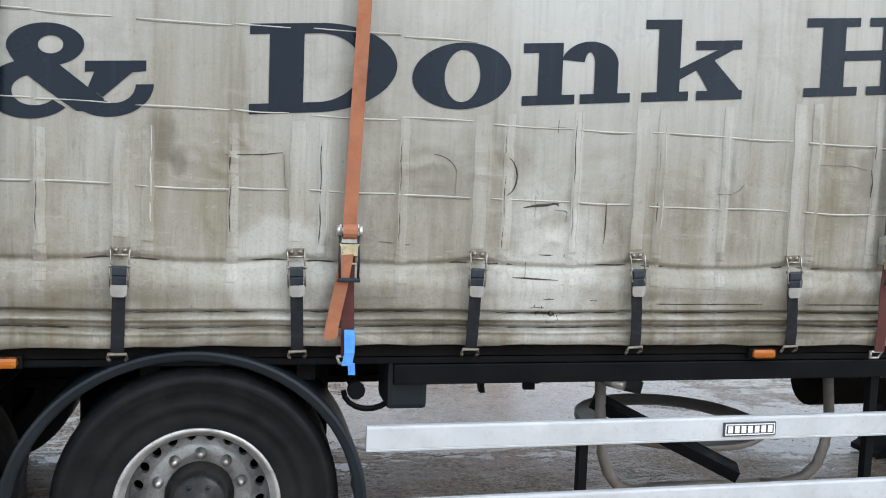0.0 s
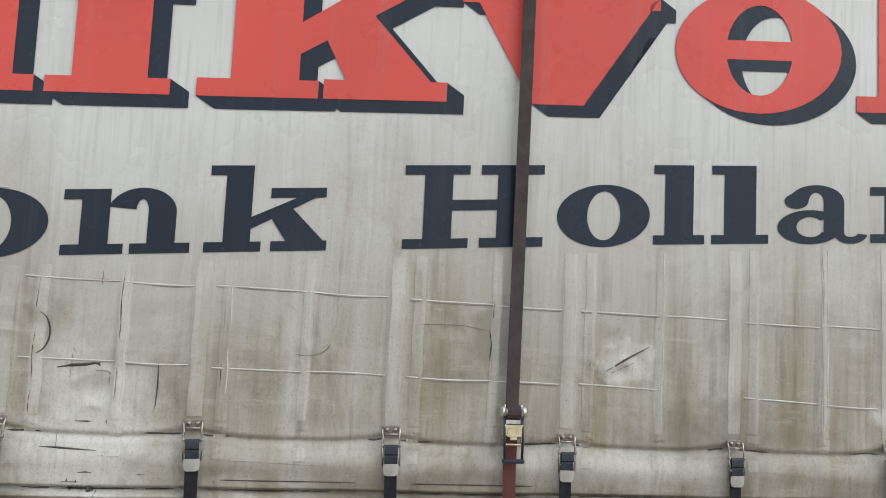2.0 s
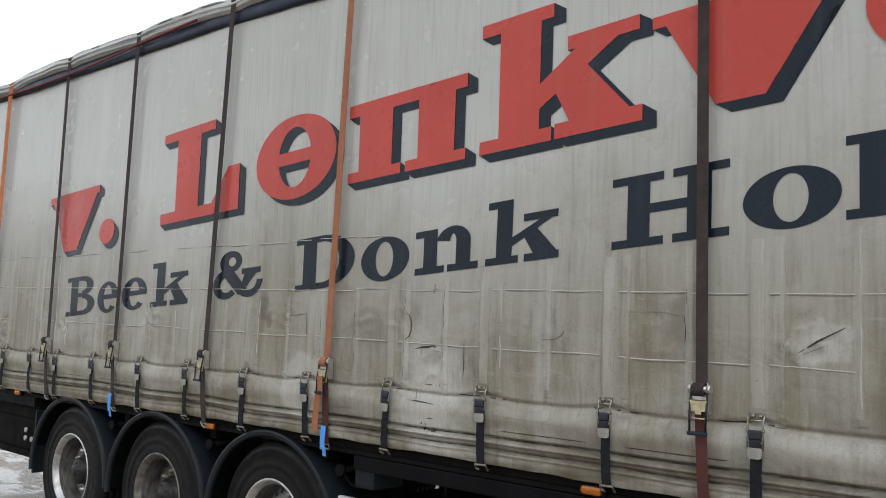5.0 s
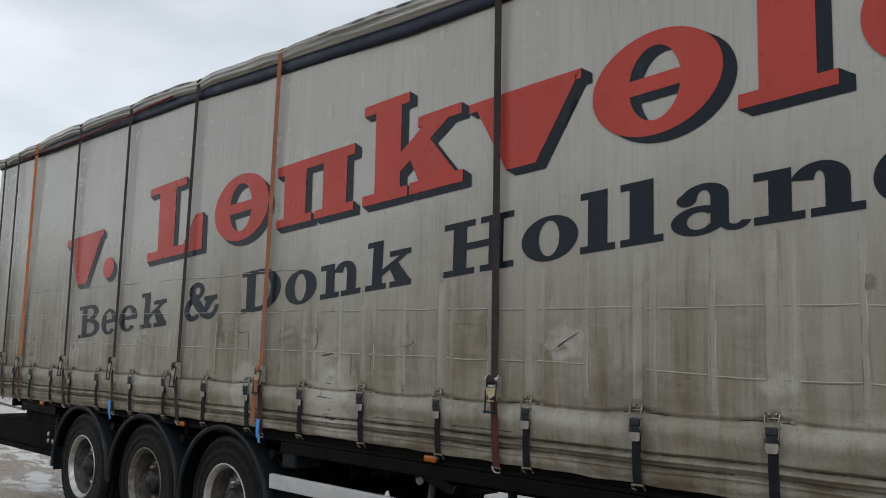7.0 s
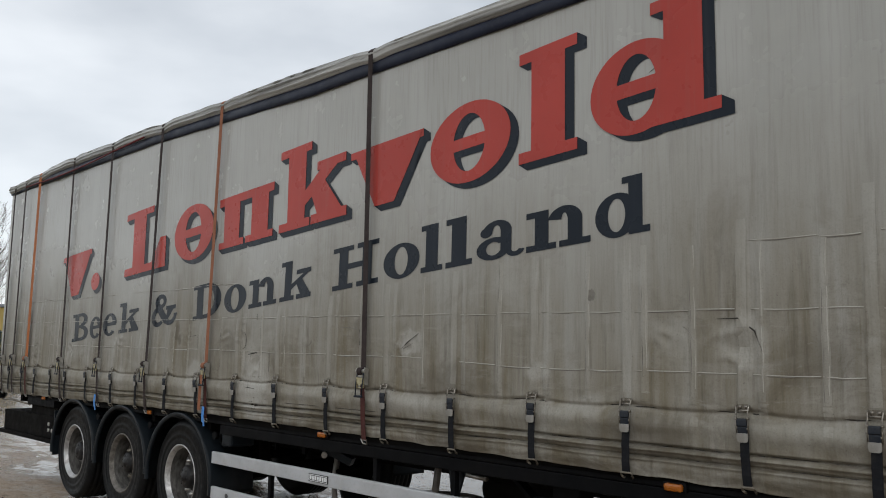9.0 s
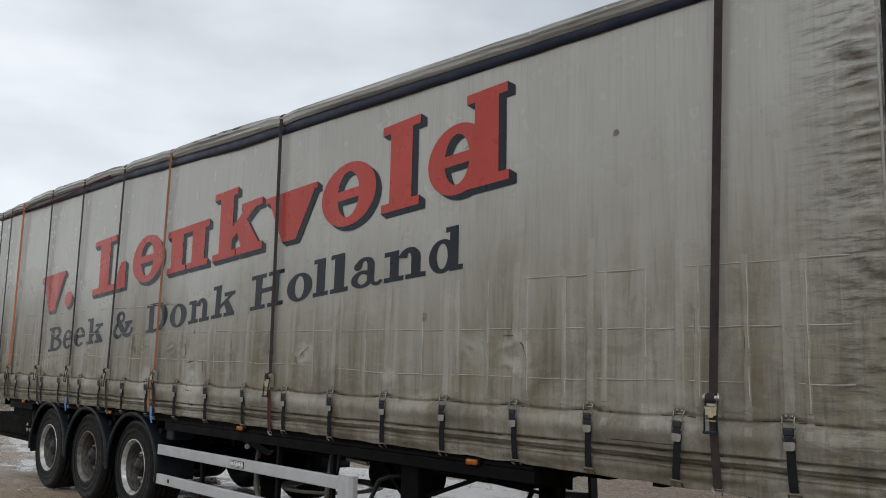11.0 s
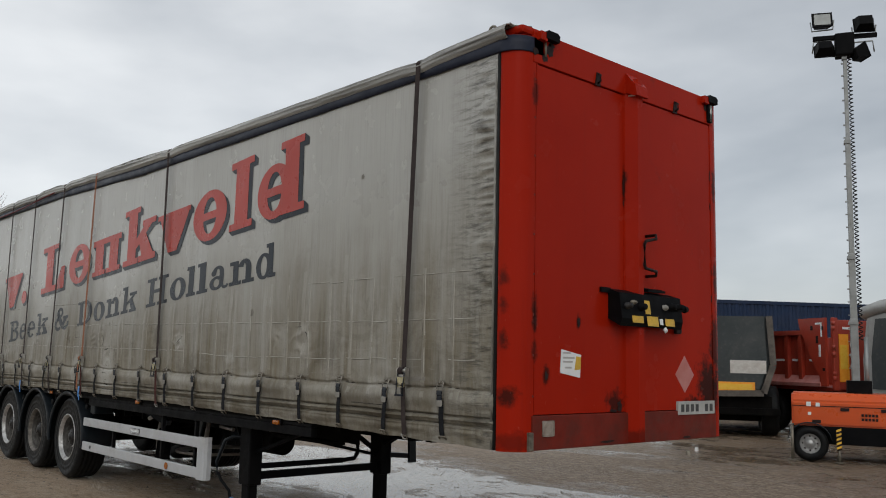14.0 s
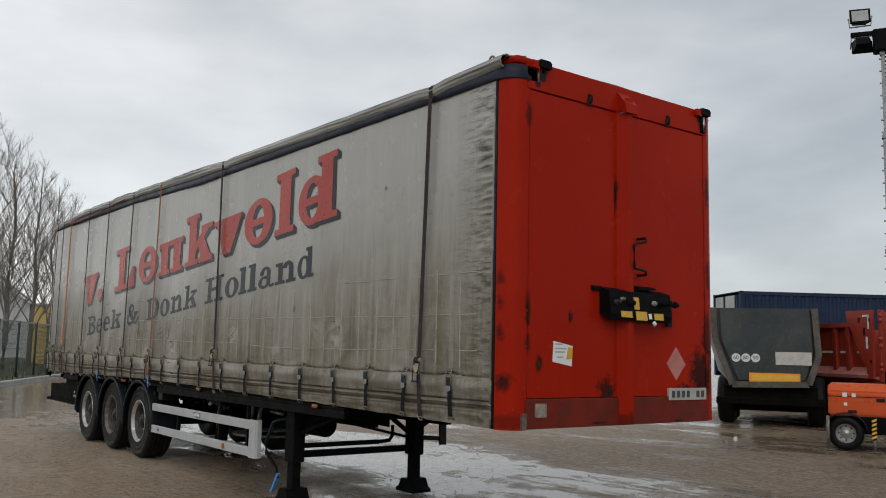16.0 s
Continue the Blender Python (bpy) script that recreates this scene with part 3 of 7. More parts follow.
# ---------------------------------------------------------------- the curtain-sided trailer
trailer = thing("curtain_trailer", pose(0, 0, 0), "weathered grey curtain-sided semi-trailer with red front bulkhead, standing on landing legs", "trailer")

BUCKLES = [-0.683, -1.285, -1.885, -2.48, -3.135, -3.775, -4.445, -5.125, -5.79, -6.49, -7.14, -7.825, -8.43, -9.085, -9.70, -10.43, -11.05, -11.52, -12.05, -12.60, -13.10]
CURTAIN_TOP = [(-13.6, 3.84), (-9.0, 3.83), (-6.2, 3.755), (-0.15, 3.745)]
ROOF_TOP = [(-13.6, 3.955), (-11.5, 4.03), (-9.0, 4.015), (-7.65, 3.995), (-5.35, 3.935), (-1.0, 3.885), (-0.1, 3.915)]
CURTAIN_LOW = [(-13.6, 1.08), (-12.0, 1.10), (-8.4, 1.138), (-6.8, 1.136), (-3.0, 1.105), (-0.15, 1.068)]


def bell(u):
    return math.exp(-u * u)


def shoulder(u, half):
    """A flat band of a given half width with soft edges."""
    return 1.0 / (1.0 + math.exp(min(60.0, (abs(u) - half) / 0.0035)))


def cusp(u):
    return max(0.0, 1.0 - abs(u))


def hem_wave(x):
    return 0.012 * noise.noise(Vector((x * 1.4, 0, 11)))


# crumpled places: centre, half sizes, depth
DENTS = [(-2.53, 1.80, 0.15, 0.13, 0.016), (-2.90, 1.80, 0.09, 0.10, 0.014), (-4.93, 1.79, 0.12, 0.09, 0.016), (-7.08, 1.79, 0.09, 0.11, 0.014), (-8.08, 1.83, 0.15, 0.09, 0.014), (-9.60, 1.78, 0.12, 0.09, 0.016), (-12.2, 1.66, 0.14, 0.16, 0.018), (-6.15, 1.78, 0.12, 0.07, 0.010), (-5.56, 1.84, 0.13, 0.09, 0.010), (-6.86, 1.60, 0.16, 0.12, 0.010), (-3.75, 1.62, 0.10, 0.12, 0.010), (-7.38, 1.79, 0.13, 0.10, 0.011), (-11.0, 1.72, 0.12, 0.12, 0.013)]


def curtain_y(x, z):
    """How far the canvas stands from its plane; outwards is -y."""
    d = 0.014 * noise.noise(Vector((x * 0.9, z * 0.8, 3.1))) + 0.005 * noise.noise(Vector((x * 3.1, z * 1.3, 7.7)))
    if z < 2.4:
        # inner straps that stand out through the canvas
        top = 2.25 if x > -2.9 or x < -11.1 else min(2.2, 2.05 + 0.083 * (x + 6.503))
        fade = 0.3 if z < 1.48 else max(0.0, min(1.0, (top - z) / 0.12))
        for b in BUCKLES:
            if -0.1 < x - b < 0.48:
                d += 0.0085 * fade * (shoulder(x - b, 0.036) + 0.7 * shoulder(x - b - 0.38, 0.016) + 0.8 * shoulder(x - b - 0.095, 0.018))
    for cx, cz, rx, rz, depth in DENTS:
        if abs(x - cx) < 2 * rx and abs(z - cz) < 2 * rz:
            w = bell(math.hypot((x - cx) / rx, (z - cz) / rz))
            d += w * depth * (0.5 - 2.2 * abs(noise.noise(Vector((x * 9 + z * 5, z * 10 - x * 4, cx)))))
    low = max(0.0, min(1.0, (1.62 - z) / 0.15))
    wob = hem_wave(x)
    pull = min(abs(x - b) for b in BUCKLES)
    z0 = 1.452 + wob * 0.5 + 0.02 * (bell(pull / 0.12) - 0.5)
    d -= 0.014 * bell((z - z0) / 0.012)
    d += low * (0.016 * bell((z - 1.37) / 0.05) - 0.026 * cusp((z - 1.262 - wob) / 0.013) + 0.019 * bell((z - 1.240 - wob) / 0.010) - 0.020 * cusp((z - 1.206 - wob * 1.6) / 0.012) + 0.010 * bell((z - 1.190 - wob * 1.6) / 0.008) + 0.012 * bell((z - 1.16) / 0.03))
    d += low * 0.010 * noise.noise(Vector((x * 3.0, z * 9, 5)))
    # bunched canvas at the tensioning pole
    w = bell((x + 0.27) / 0.10)
    if w > 0.02:
        tall = 0.35 + 0.65 * max(0.0, min(1.0, (z - 1.7) / 0.5))
        d += w * tall * (0.018 * noise.noise(Vector((x * 2.6, z * 13, 1))) + 0.016 * noise.noise(Vector((x * 4, z * 26, 2))))
        d += bell((x + 0.25) / 0.085) * tall * 0.016 * (0.5 - abs(noise.noise(Vector((x * 3.5, z * 17, 8)))) * 2)
    return -d


def make_curtain():
    xs = {-0.85}
    x = -13.58
    while x < -0.86:
        xs.add(x)
        x += 0.045
    for b in BUCKLES:
        for c, half in ((0, 0.036), (0.38, 0.016), (0.095, 0.018)):
            for sgn in (-1, 1):
                for e in (-0.010, -0.003, 0.003, 0.010):
                    xs.add(b + c + sgn * half + e)
    for cx, cz, rx, rz, depth in DENTS:
        for k in range(int(rx * 3.6 / 0.014)):
            xs.add(cx - rx * 1.8 + k * 0.014)
    xs = sorted(v for v in xs if v <= -0.85)
    keep = [xs[0]]
    for v in xs[1:]:
        if v - keep[-1] > 0.0015:
            keep.append(v)
    columns = keep + [-0.85 + i * 0.0175 for i in range(1, 40)]
    rows = [i / 100 * 0.165 for i in range(101)] + [0.165 + i / 200 * 0.835 for i in range(1, 201)]
    n, m = len(columns), len(rows)
    front = []
    for x in columns:
        lo = lerp_table(CURTAIN_LOW, x) + 0.008 * noise.noise(Vector((x * 5, 0, 4)))
        hi = lerp_table(CURTAIN_TOP, x) + 0.02
        front += [(x, curtain_y(x, lo + (hi - lo) * u), lo + (hi - lo) * u) for u in rows]
    back = [(x, y + 0.004, z) for x, y, z in front]
    faces = []
    for i in range(n - 1):
        for j in range(m - 1):
            p, q, k = i * m + j, (i + 1) * m + j, n * m
            faces.append((p, q, q + 1, p + 1))
            faces.append((p + k + 1, q + k + 1, q + k, p + k))
    # hem, top and both ends
    rim = [i * m for i in range(n)] + [(n - 1) * m + j for j in range(1, m)] + [i * m + m - 1 for i in range(n - 2, -1, -1)] + [j for j in range(m - 2, 0, -1)]
    for p, q in zip(rim, rim[1:] + rim[:1]):
        faces.append((q, p, p + n * m, q + n * m))
    me = bpy.data.meshes.new("side_curtain")
    me.from_pydata(front + back, [], faces)
    me.polygons.foreach_set("use_smooth", [True] * len(faces))
    me.materials.append(M["curtain"])
    me.update()
    return part("side_curtain", me, M["curtain"], trailer, "dirty pale grey canvas curtain with printed lettering")


curtain = make_curtain()


def on_canvas(bm, proud):
    """Cuts flat outlines (x, z) into small faces and lays them on the canvas."""
    bmesh.ops.triangulate(bm, faces=bm.faces)
    xs, zs = [v.co.x for v in bm.verts], [v.co.z for v in bm.verts]
    for axis, lo, hi, step in ((0, min(xs), max(xs), 0.045), (2, min(zs), max(zs), 0.09)):
        n = int((hi - lo) / step)
        for i in range(1, n + 1):
            co, no = [0, 0, 0], [0, 0, 0]
            co[axis], no[axis] = lo + i * step, 1
            bmesh.ops.bisect_plane(bm, geom=list(bm.verts) + list(bm.edges) + list(bm.faces), plane_co=co, plane_no=no)
    for v in bm.verts:
        v.co.y = curtain_y(v.co.x, v.co.z) - proud - v.co.y


class Pen:
    """Draws one printed character from bars, rings and wedges in a cell of x0..x1, on a baseline that rises along the trailer."""

    def __init__(self, x0, x1, base, height, slope):
        self.bm, self.x0, self.w, self.b, self.h, self.s, self.n = BM(), x0, x1 - x0, base, height, slope, 0
        self.edges = []

    def at(self, u, v):
        x = self.x0 + u * self.w
        return x, self.b(x) + v * self.h

    def poly(self, pts):
        self.n += 1
        flat = [self.at(u, v) for u, v in pts]
        face(self.bm, [(x, 0.00015 * self.n, z) for x, z in flat])
        self.edges += list(zip(flat, flat[1:] + flat[:1]))
        return self

    def bar(self, u0, v0, u1, v1):
        return self.poly([(u0, v0), (u1, v0), (u1, v1), (u0, v1)])

    def ring(self, cu, cv, ru, rv, tu, tv, a0=0, a1=360, n=36, du=0.0, dv=0.0):
        """A bowl: wide by tu at its sides, tv at its top and foot."""
        self.n += 1
        outer, inner = [], []
        for i in range(n + 1):
            a = radians(a0 + (a1 - a0) * i / n)
            for row, p, q, k in ((outer, ru, rv, 0), (inner, ru - tu, rv - tv, 1)):
                x, z = self.at(cu + k * du + p * math.cos(a), cv + k * dv + q * math.sin(a))
                row.append(self.bm.verts.new((x, 0.00015 * self.n, z)))
        for i in range(n):
            self.bm.faces.new((outer[i], outer[i + 1], inner[i + 1], inner[i]))
            for row in (outer, inner):
                self.edges.append(((row[i].co.x, row[i].co.z), (row[i + 1].co.x, row[i + 1].co.z)))
        return self

    def sweep(self, dx, dz):
        """Moves the outline aside and fills all that it passes over: a block shade."""
        for v in self.bm.verts:
            v.co.x += dx
            v.co.z += dz
        for i, ((xa, za), (xb, zb)) in enumerate(self.edges):
            if abs((xb - xa) * dz - (zb - za) * dx) > 1e-6:
                face(self.bm, [(x, 0.0014 + 0.00001 * i, z) for x, z in ((xa, za), (xb, zb), (xb + dx, zb + dz), (xa + dx, za + dz))])
        return self

    def disc(self, cu, cv, ru, rv, n=24):
        return self.poly([(cu + ru * math.cos(2 * math.pi * i / n), cv + rv * math.sin(2 * math.pi * i / n)) for i in range(n)])

    def done(self, name, material, proud, parent, label=""):
        on_canvas(self.bm, proud)
        for f in self.bm.faces:
            if f.normal.y > 0:
                f.normal_flip()
        me = bpy.data.meshes.new(name)
        self.bm.to_mesh(me)
        self.bm.free()
        me.materials.append(material)
        return part(name, me, material, parent, label)


S = 0.115  # thickness of a slab serif


def glyph(p, c):
    """Slab-serif capitals and small letters; v runs from the baseline to the cap height."""
    X = 0.735
    if c == "H":
        p.bar(0.14, 0, 0.34, 1).bar(0.66, 0, 0.86, 1).bar(0.34, 0.45, 0.66, 0.58)
        for u in (0.0, 0.54):
            p.bar(u, 0, u + 0.46, S).bar(u, 1 - S, u + 0.46, 1)
    elif c == "D":
        p.bar(0.13, 0, 0.36, 1).bar(0, 0, 0.5, S).bar(0, 1 - S, 0.5, 1)
        p.ring(0.46, 0.5, 0.54, 0.5, 0.25, S, -90, 90)
    elif c == "B":
        p.bar(0.15, 0, 0.40, 1).bar(0, 0, 0.58, S).bar(0, 1 - S, 0.56, 1).bar(0.3, 0.47, 0.6, 0.57)
        p.ring(0.56, 0.27, 0.44, 0.27, 0.24, S, -90, 90).ring(0.54, 0.755, 0.38, 0.245, 0.22, S, -90, 90)
    elif c in "lk":
        if c == "l":
            p.bar(0.22, 0, 0.78, 1).bar(0, 0, 1, S).bar(0, 1 - S, 0.5, 1)
        else:
            p.bar(0.15, 0, 0.37, 1).bar(0, 0, 0.46, S).bar(0.02, 1 - S, 0.3, 1)
            p.poly([(0.37, 0.26), (0.37, 0.40), (0.74, X - S), (0.90, X - S)])
            p.bar(0.52, X - S, 0.98, X)
            p.poly([(0.50, 0.45), (0.66, 0.56), (0.97, S), (0.66, S)])
            p.bar(0.54, 0, 1.0, S)
    elif c == "n":
        p.bar(0.14, 0, 0.36, X).bar(0, 0, 0.48, S).bar(0.0, X - S, 0.3, X)
        p.ring(0.61, 0.46, 0.27, X - 0.45, 0.22, 0.13, 0, 165)
        p.bar(0.66, 0, 0.88, 0.47).bar(0.53, 0, 1.0, S)
    elif c == "o":
        p.ring(0.5, X / 2, 0.5, X / 2 + 0.02, 0.32, 0.085, 0, 360, 44)
    elif c == "e":
        p.ring(0.5, X / 2, 0.5, X / 2 + 0.02, 0.31, 0.09, 0, 318, 40)
        p.bar(0.2, X / 2 - 0.04, 0.98, X / 2 + 0.07)
    elif c == "a":
        p.ring(0.45, X - 0.21, 0.33, 0.23, 0.24, 0.10, 0, 165).bar(0.54, 0.10, 0.78, X - 0.18)
        p.ring(0.38, 0.21, 0.38, 0.22, 0.22, 0.09, 40, 330).disc(0.22, X - 0.19, 0.14, 0.10)
        p.ring(0.86, 0.13, 0.20, 0.14, 0.12, 0.09, 180, 350)
    elif c == "d":
        p.ring(0.40, X / 2, 0.40, X / 2 + 0.02, 0.24, 0.10, 0, 360).bar(0.62, 0, 0.87, 1).bar(0.5, 1 - S, 0.75, 1).bar(0.74, 0, 1.0, S)
    elif c == "&":
        p.ring(0.352, 0.771, 0.228, 0.229, 0.154, 0.134, 0, 360, 36, 0.031, 0.0)
        p.ring(0.268, 0.305, 0.267, 0.312, 0.132, 0.150, 105, 320, 36, 0.022, -0.01)
        p.ring(0.731, 0.342, 0.269, 0.345, 0.144, 0.150, 190, 360, 30, 0.033, 0.0)
        p.poly([(0.14, 0.68), (0.17, 0.60), (0.243, 0.457), (0.35, 0.305), (0.445, 0.177), (0.535, 0.068), (0.63, 0.05), (0.70, 0.19), (0.602, 0.32), (0.442, 0.548), (0.36, 0.66)])
        p.poly([(0.585, 0.598), (0.953, 0.598), (0.953, 0.483), (0.877, 0.475), (0.832, 0.452), (0.798, 0.397), (0.692, 0.21), (0.602, 0.32), (0.686, 0.442), (0.669, 0.474), (0.641, 0.484), (0.585, 0.484)])


SMALL = [("B", -10.985, -10.50), ("e", -10.455, -10.12), ("e", -10.07, -9.70), ("k", -9.645, -9.165), ("&", -8.865, -8.325), ("D", -8.002, -7.472), ("o", -7.415, -7.035), ("n", -6.99, -6.552), ("k", -6.504, -6.068), ("H", -5.788, -5.245), ("o", -5.19, -4.81), ("l", -4.795, -4.58), ("l", -4.55, -4.305), ("a", -4.265, -3.885), ("n", -3.85, -3.375), ("d", -3.344, -2.985)]


def small_base(x):
    return lerp_table([(-11.1, 1.762), (-8.0, 1.976), (-4.8, 2.242), (-3.9, 2.308), (-2.95, 2.370)], x)


for c, x0, x1 in SMALL:
    pen = Pen(x0, x1, small_base, 0.318, 0)
    glyph(pen, c)
    pen.done("printed_letter", M["navy"], 0.0022, curtain, "navy printed slab-serif letter")


def big_base(x):
    return 2.672 + 0.0685 * (x + 6.57)


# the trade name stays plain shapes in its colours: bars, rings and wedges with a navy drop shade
BIG = [("wedge", -11.40, -10.53, 0.50), ("dot", -10.50, -10.25, 0.2), ("foot", -9.585, -8.63, 0.67), ("oval", -8.45, -7.665, 0.5), ("arch", -7.555, -6.664, 0.46), ("stem_wedge", -6.572, -5.655, 0.68), ("wedge", -5.60, -4.79, 0.45), ("oval", -4.72, -3.985, 0.50), ("stem", -3.915, -3.465, 0.69), ("oval_stem", -3.37, -2.565, 0.68)]


def big_shape(p, kind):
    if kind == "wedge":
        p.poly([(0.0, 1), (1, 1), (1, 0.88), (0.90, 0.88), (0.62, 0), (0.36, 0), (0.08, 0.88), (0, 0.88)])
    elif kind == "dot":
        p.disc(0.5, 0.5, 0.5, 0.5)
    elif kind == "foot":
        p.bar(0.20, 0.0, 0.50, 1).bar(0, 0.9, 0.68, 1).bar(0, 0, 1, 0.12).poly([(0.66, 0.10), (1, 0.10), (1, 0.46), (0.86, 0.46)])
    elif kind == "oval":
        p.ring(0.5, 0.5, 0.5, 0.53, 0.30, 0.15, 0, 360, 44).bar(0.28, 0.42, 0.72, 0.58)
    elif kind == "arch":
        p.bar(0.10, 0, 0.40, 1).bar(0, 0, 0.48, 0.13).bar(0, 0.84, 1, 1).bar(0.62, 0, 0.91, 0.9).bar(0.52, 0, 1, 0.13)
    elif kind == "stem_wedge":
        p.bar(0.13, 0, 0.40, 1).bar(0, 0, 0.48, 0.1).bar(0, 0.9, 0.48, 1)
        p.poly([(0.39, 0.24), (0.39, 0.42), (0.66, 0.66), (0.92, 0.66)]).bar(0.57, 0.62, 0.99, 0.72)
        p.poly([(0.50, 0.34), (0.68, 0.50), (0.96, 0.08), (0.60, 0.08)]).bar(0.50, 0, 1.01, 0.11)
    elif kind == "stem":
        p.bar(0.22, 0, 0.80, 1).bar(0, 0, 1, 0.1).bar(0, 0.9, 1, 1)
    elif kind == "oval_stem":
        p.ring(0.38, 0.36, 0.38, 0.38, 0.22, 0.11, 0, 360, 44).bar(0.2, 0.30, 0.56, 0.42).bar(0.60, 0, 0.88, 1).bar(0.50, 0.9, 0.98, 1).bar(0.50, 0, 1, 0.1)


for kind, x0, x1, h in BIG:
    def low_edge(x, sunk=0.05 if x0 < -10 else 0.0):
        return big_base(x) - sunk

    pen = Pen(x0, x1, low_edge, h, 0)
    big_shape(pen, kind)
    pen.sweep(0.068, -0.042).done("printed_shade", M["navy"], 0.0022, curtain, "navy drop shade")
    pen = Pen(x0, x1, low_edge, h, 0)
    big_shape(pen, kind)
    pen.done("printed_shape", M["red_print"], 0.0056, curtain, "bright red printed shape")


# welded seams, tears, scrapes and smudges of the canvas
def canvas_line(name, pts, width, material, proud=0.006, taper=0.35, label="", vary=0.3):
    """A low ridge that follows a line on the canvas and thins out at its ends."""
    bm = BM()
    rows = []
    for i, (x, z) in enumerate(pts):
        (xa, za), (xb, zb) = pts[max(0, i - 1)], pts[min(len(pts) - 1, i + 1)]
        ln = math.hypot(xb - xa, zb - za) or 1.0
        nx, nz = -(zb - za) / ln, (xb - xa) / ln
        w = width * (taper if i in (0, len(pts) - 1) else 1.0) * (1 - vary / 2 + vary * abs(math.sin(i * 2.1 + x * 9)))
        row = []
        for s_, up in ((-0.5, 0.0), (-0.18, 0.9), (0.18, 0.9), (0.5, 0.0)):
            px, pz = x + nx * w * s_, z + nz * w * s_
            row.append(bm.verts.new((px, curtain_y(px, pz) - 0.0015 - proud * up, pz)))
        rows.append(row)
    for a, b in zip(rows, rows[1:]):
        for j in range(3):
            bm.faces.new((a[j], b[j], b[j + 1], a[j + 1]))
    return part(name, bm, material, curtain, label)


ROWS = ([(-13.5, 2.285), (-7.0, 2.29), (-3.0, 2.268), (-0.3, 2.255)], [(-13.5, 2.03), (-9.0, 1.992), (-7.0, 1.985), (-4.5, 1.962), (-1.8, 1.934), (-0.3, 1.934)], [(-13.5, 1.73), (-9.7, 1.729), (-7.0, 1.70), (-5.0, 1.685), (-3.9, 1.64), (-0.3, 1.642)])
rnd = random.Random(5)
stops = sorted([b for b in BUCKLES] + [b + 0.37 for b in BUCKLES if b < -0.7] + [-13.5, -0.36])


def shaded_weld(name, line, width, odds):
    """A weld ridge painted pale, with the shade under it drawn as a grey line."""
    canvas_line(name, line, width, M["seam"], 0.0022, 0.7, vary=0.35)
    n = len(line)
    if rnd.random() < odds:
        a = rnd.randrange(0, n // 3 + 1)
        b = max(a + 2, n - rnd.randrange(0, n // 3 + 1))
        (xa, za), (xb, zb) = line[0], line[-1]
        flat = abs(xb - xa) > abs(zb - za)
        off = (0.0, -width * 0.75) if flat else (rnd.choice((-1, 1)) * width * 0.8, 0.0)
        canvas_line("dirt_shade_line", [(x + off[0], z + off[1]) for x, z in line[a:b]], width * 0.7, M["dirt"], 0.0006, 0.3, "grey line painted as the shade under a weld", 0.8)


for row, table in enumerate(ROWS):
    for a, b in zip(stops, stops[1:]):
        if row == 0 and (-7.2 < a < -2.95 or rnd.random() < 0.12):
            continue
        if b - a < 0.1 or rnd.random() < 0.06:
            continue
        at_strap = min(abs(b - k) for k in BUCKLES) < 0.01
        a2, b2 = a + (0.045 if min(abs(a - k) for k in BUCKLES) < 0.01 else 0.006), b - (0.035 if at_strap else 0.006)
        off, sag = rnd.uniform(-0.007, 0.007), rnd.uniform(-0.006, 0.003)
        shaded_weld("weld_seam", [(a2 + (b2 - a2) * k / 8, lerp_table(table, a2 + (b2 - a2) * k / 8) + off + sag * math.sin(math.pi * k / 8)) for k in range(9)], 0.0062, 0.65)


# upright welds over the inner straps, pale where they rub, with thin dirty lines beside them
rnd = random.Random(31)
for i, b in enumerate(BUCKLES):
    for dx, w in ((0.0, 0.052), (0.095, 0.042), (0.38, 0.036)):
        x = b + dx + (rnd.uniform(-0.015, 0.015) if dx else 0.0)
        if x > -0.42:
            continue
        top = lerp_table(ROWS[0], x) + rnd.uniform(-0.01, 0.05 if dx else 0.25)
        if -11.1 < x < -2.9:
            top = min(top, small_base(x) - 0.03)
        low = rnd.uniform(1.50, 1.53)
        if top - low < 0.1:
            continue
        n = 18
        line = [(x + 0.002 * math.sin(k + i), low + (top - low) * k / n) for k in range(n + 1)]
        canvas_line("strap_weld", line, w, M["curtain_rub"], 0.0010, 0.96, vary=0.04)
        if dx == 0:
            continue
        if x > -3.4 or rnd.random() < 0.4:
            k0 = rnd.randrange(0, 4)
            while k0 < n - 2:
                k1 = min(n, k0 + rnd.randrange(3, 8))
                canvas_line("upright_weld", [(u + 0.010 + rnd.uniform(-0.0012, 0.0012), v) for u, v in line[k0:k1 + 1]], 0.0058, M["seam"], 0.0030, 0.6)
                k0 = k1 + rnd.randrange(0, 3)
        # thin dark line down the strip, broken here and there, and the square ends of the strip
        k0 = rnd.randrange(0, 3)
        while k0 < n - 2:
            k1 = min(n, k0 + rnd.randrange(3, 9))
            canvas_line("dirt_shade_line", [(u - 0.012, v) for u, v in line[k0:k1 + 1]], rnd.uniform(0.003, 0.005), M["dirt" if rnd.random() < 0.7 else "crack"], 0.0006, 0.2, "grey dirt line along a strap", 0.9)
            k0 = k1 + rnd.randrange(1, 4)
        for z0, h in ((low - 0.062, 0.055), (1.375, 0.045)):
            if rnd.random() < 0.75:
                canvas_line("weld_patch", [(x, z0 + h * k / 4) for k in range(5)], 0.044, M["curtain_rub"], 0.0014, 1.0, "square welded canvas patch", 0.02)


def arc(cx, cz, rx, rz, a0, a1, n=12):
    return [(cx + rx * math.cos(radians(a0 + (a1 - a0) * i / n)), cz + rz * math.sin(radians(a0 + (a1 - a0) * i / n))) for i in range(n + 1)]


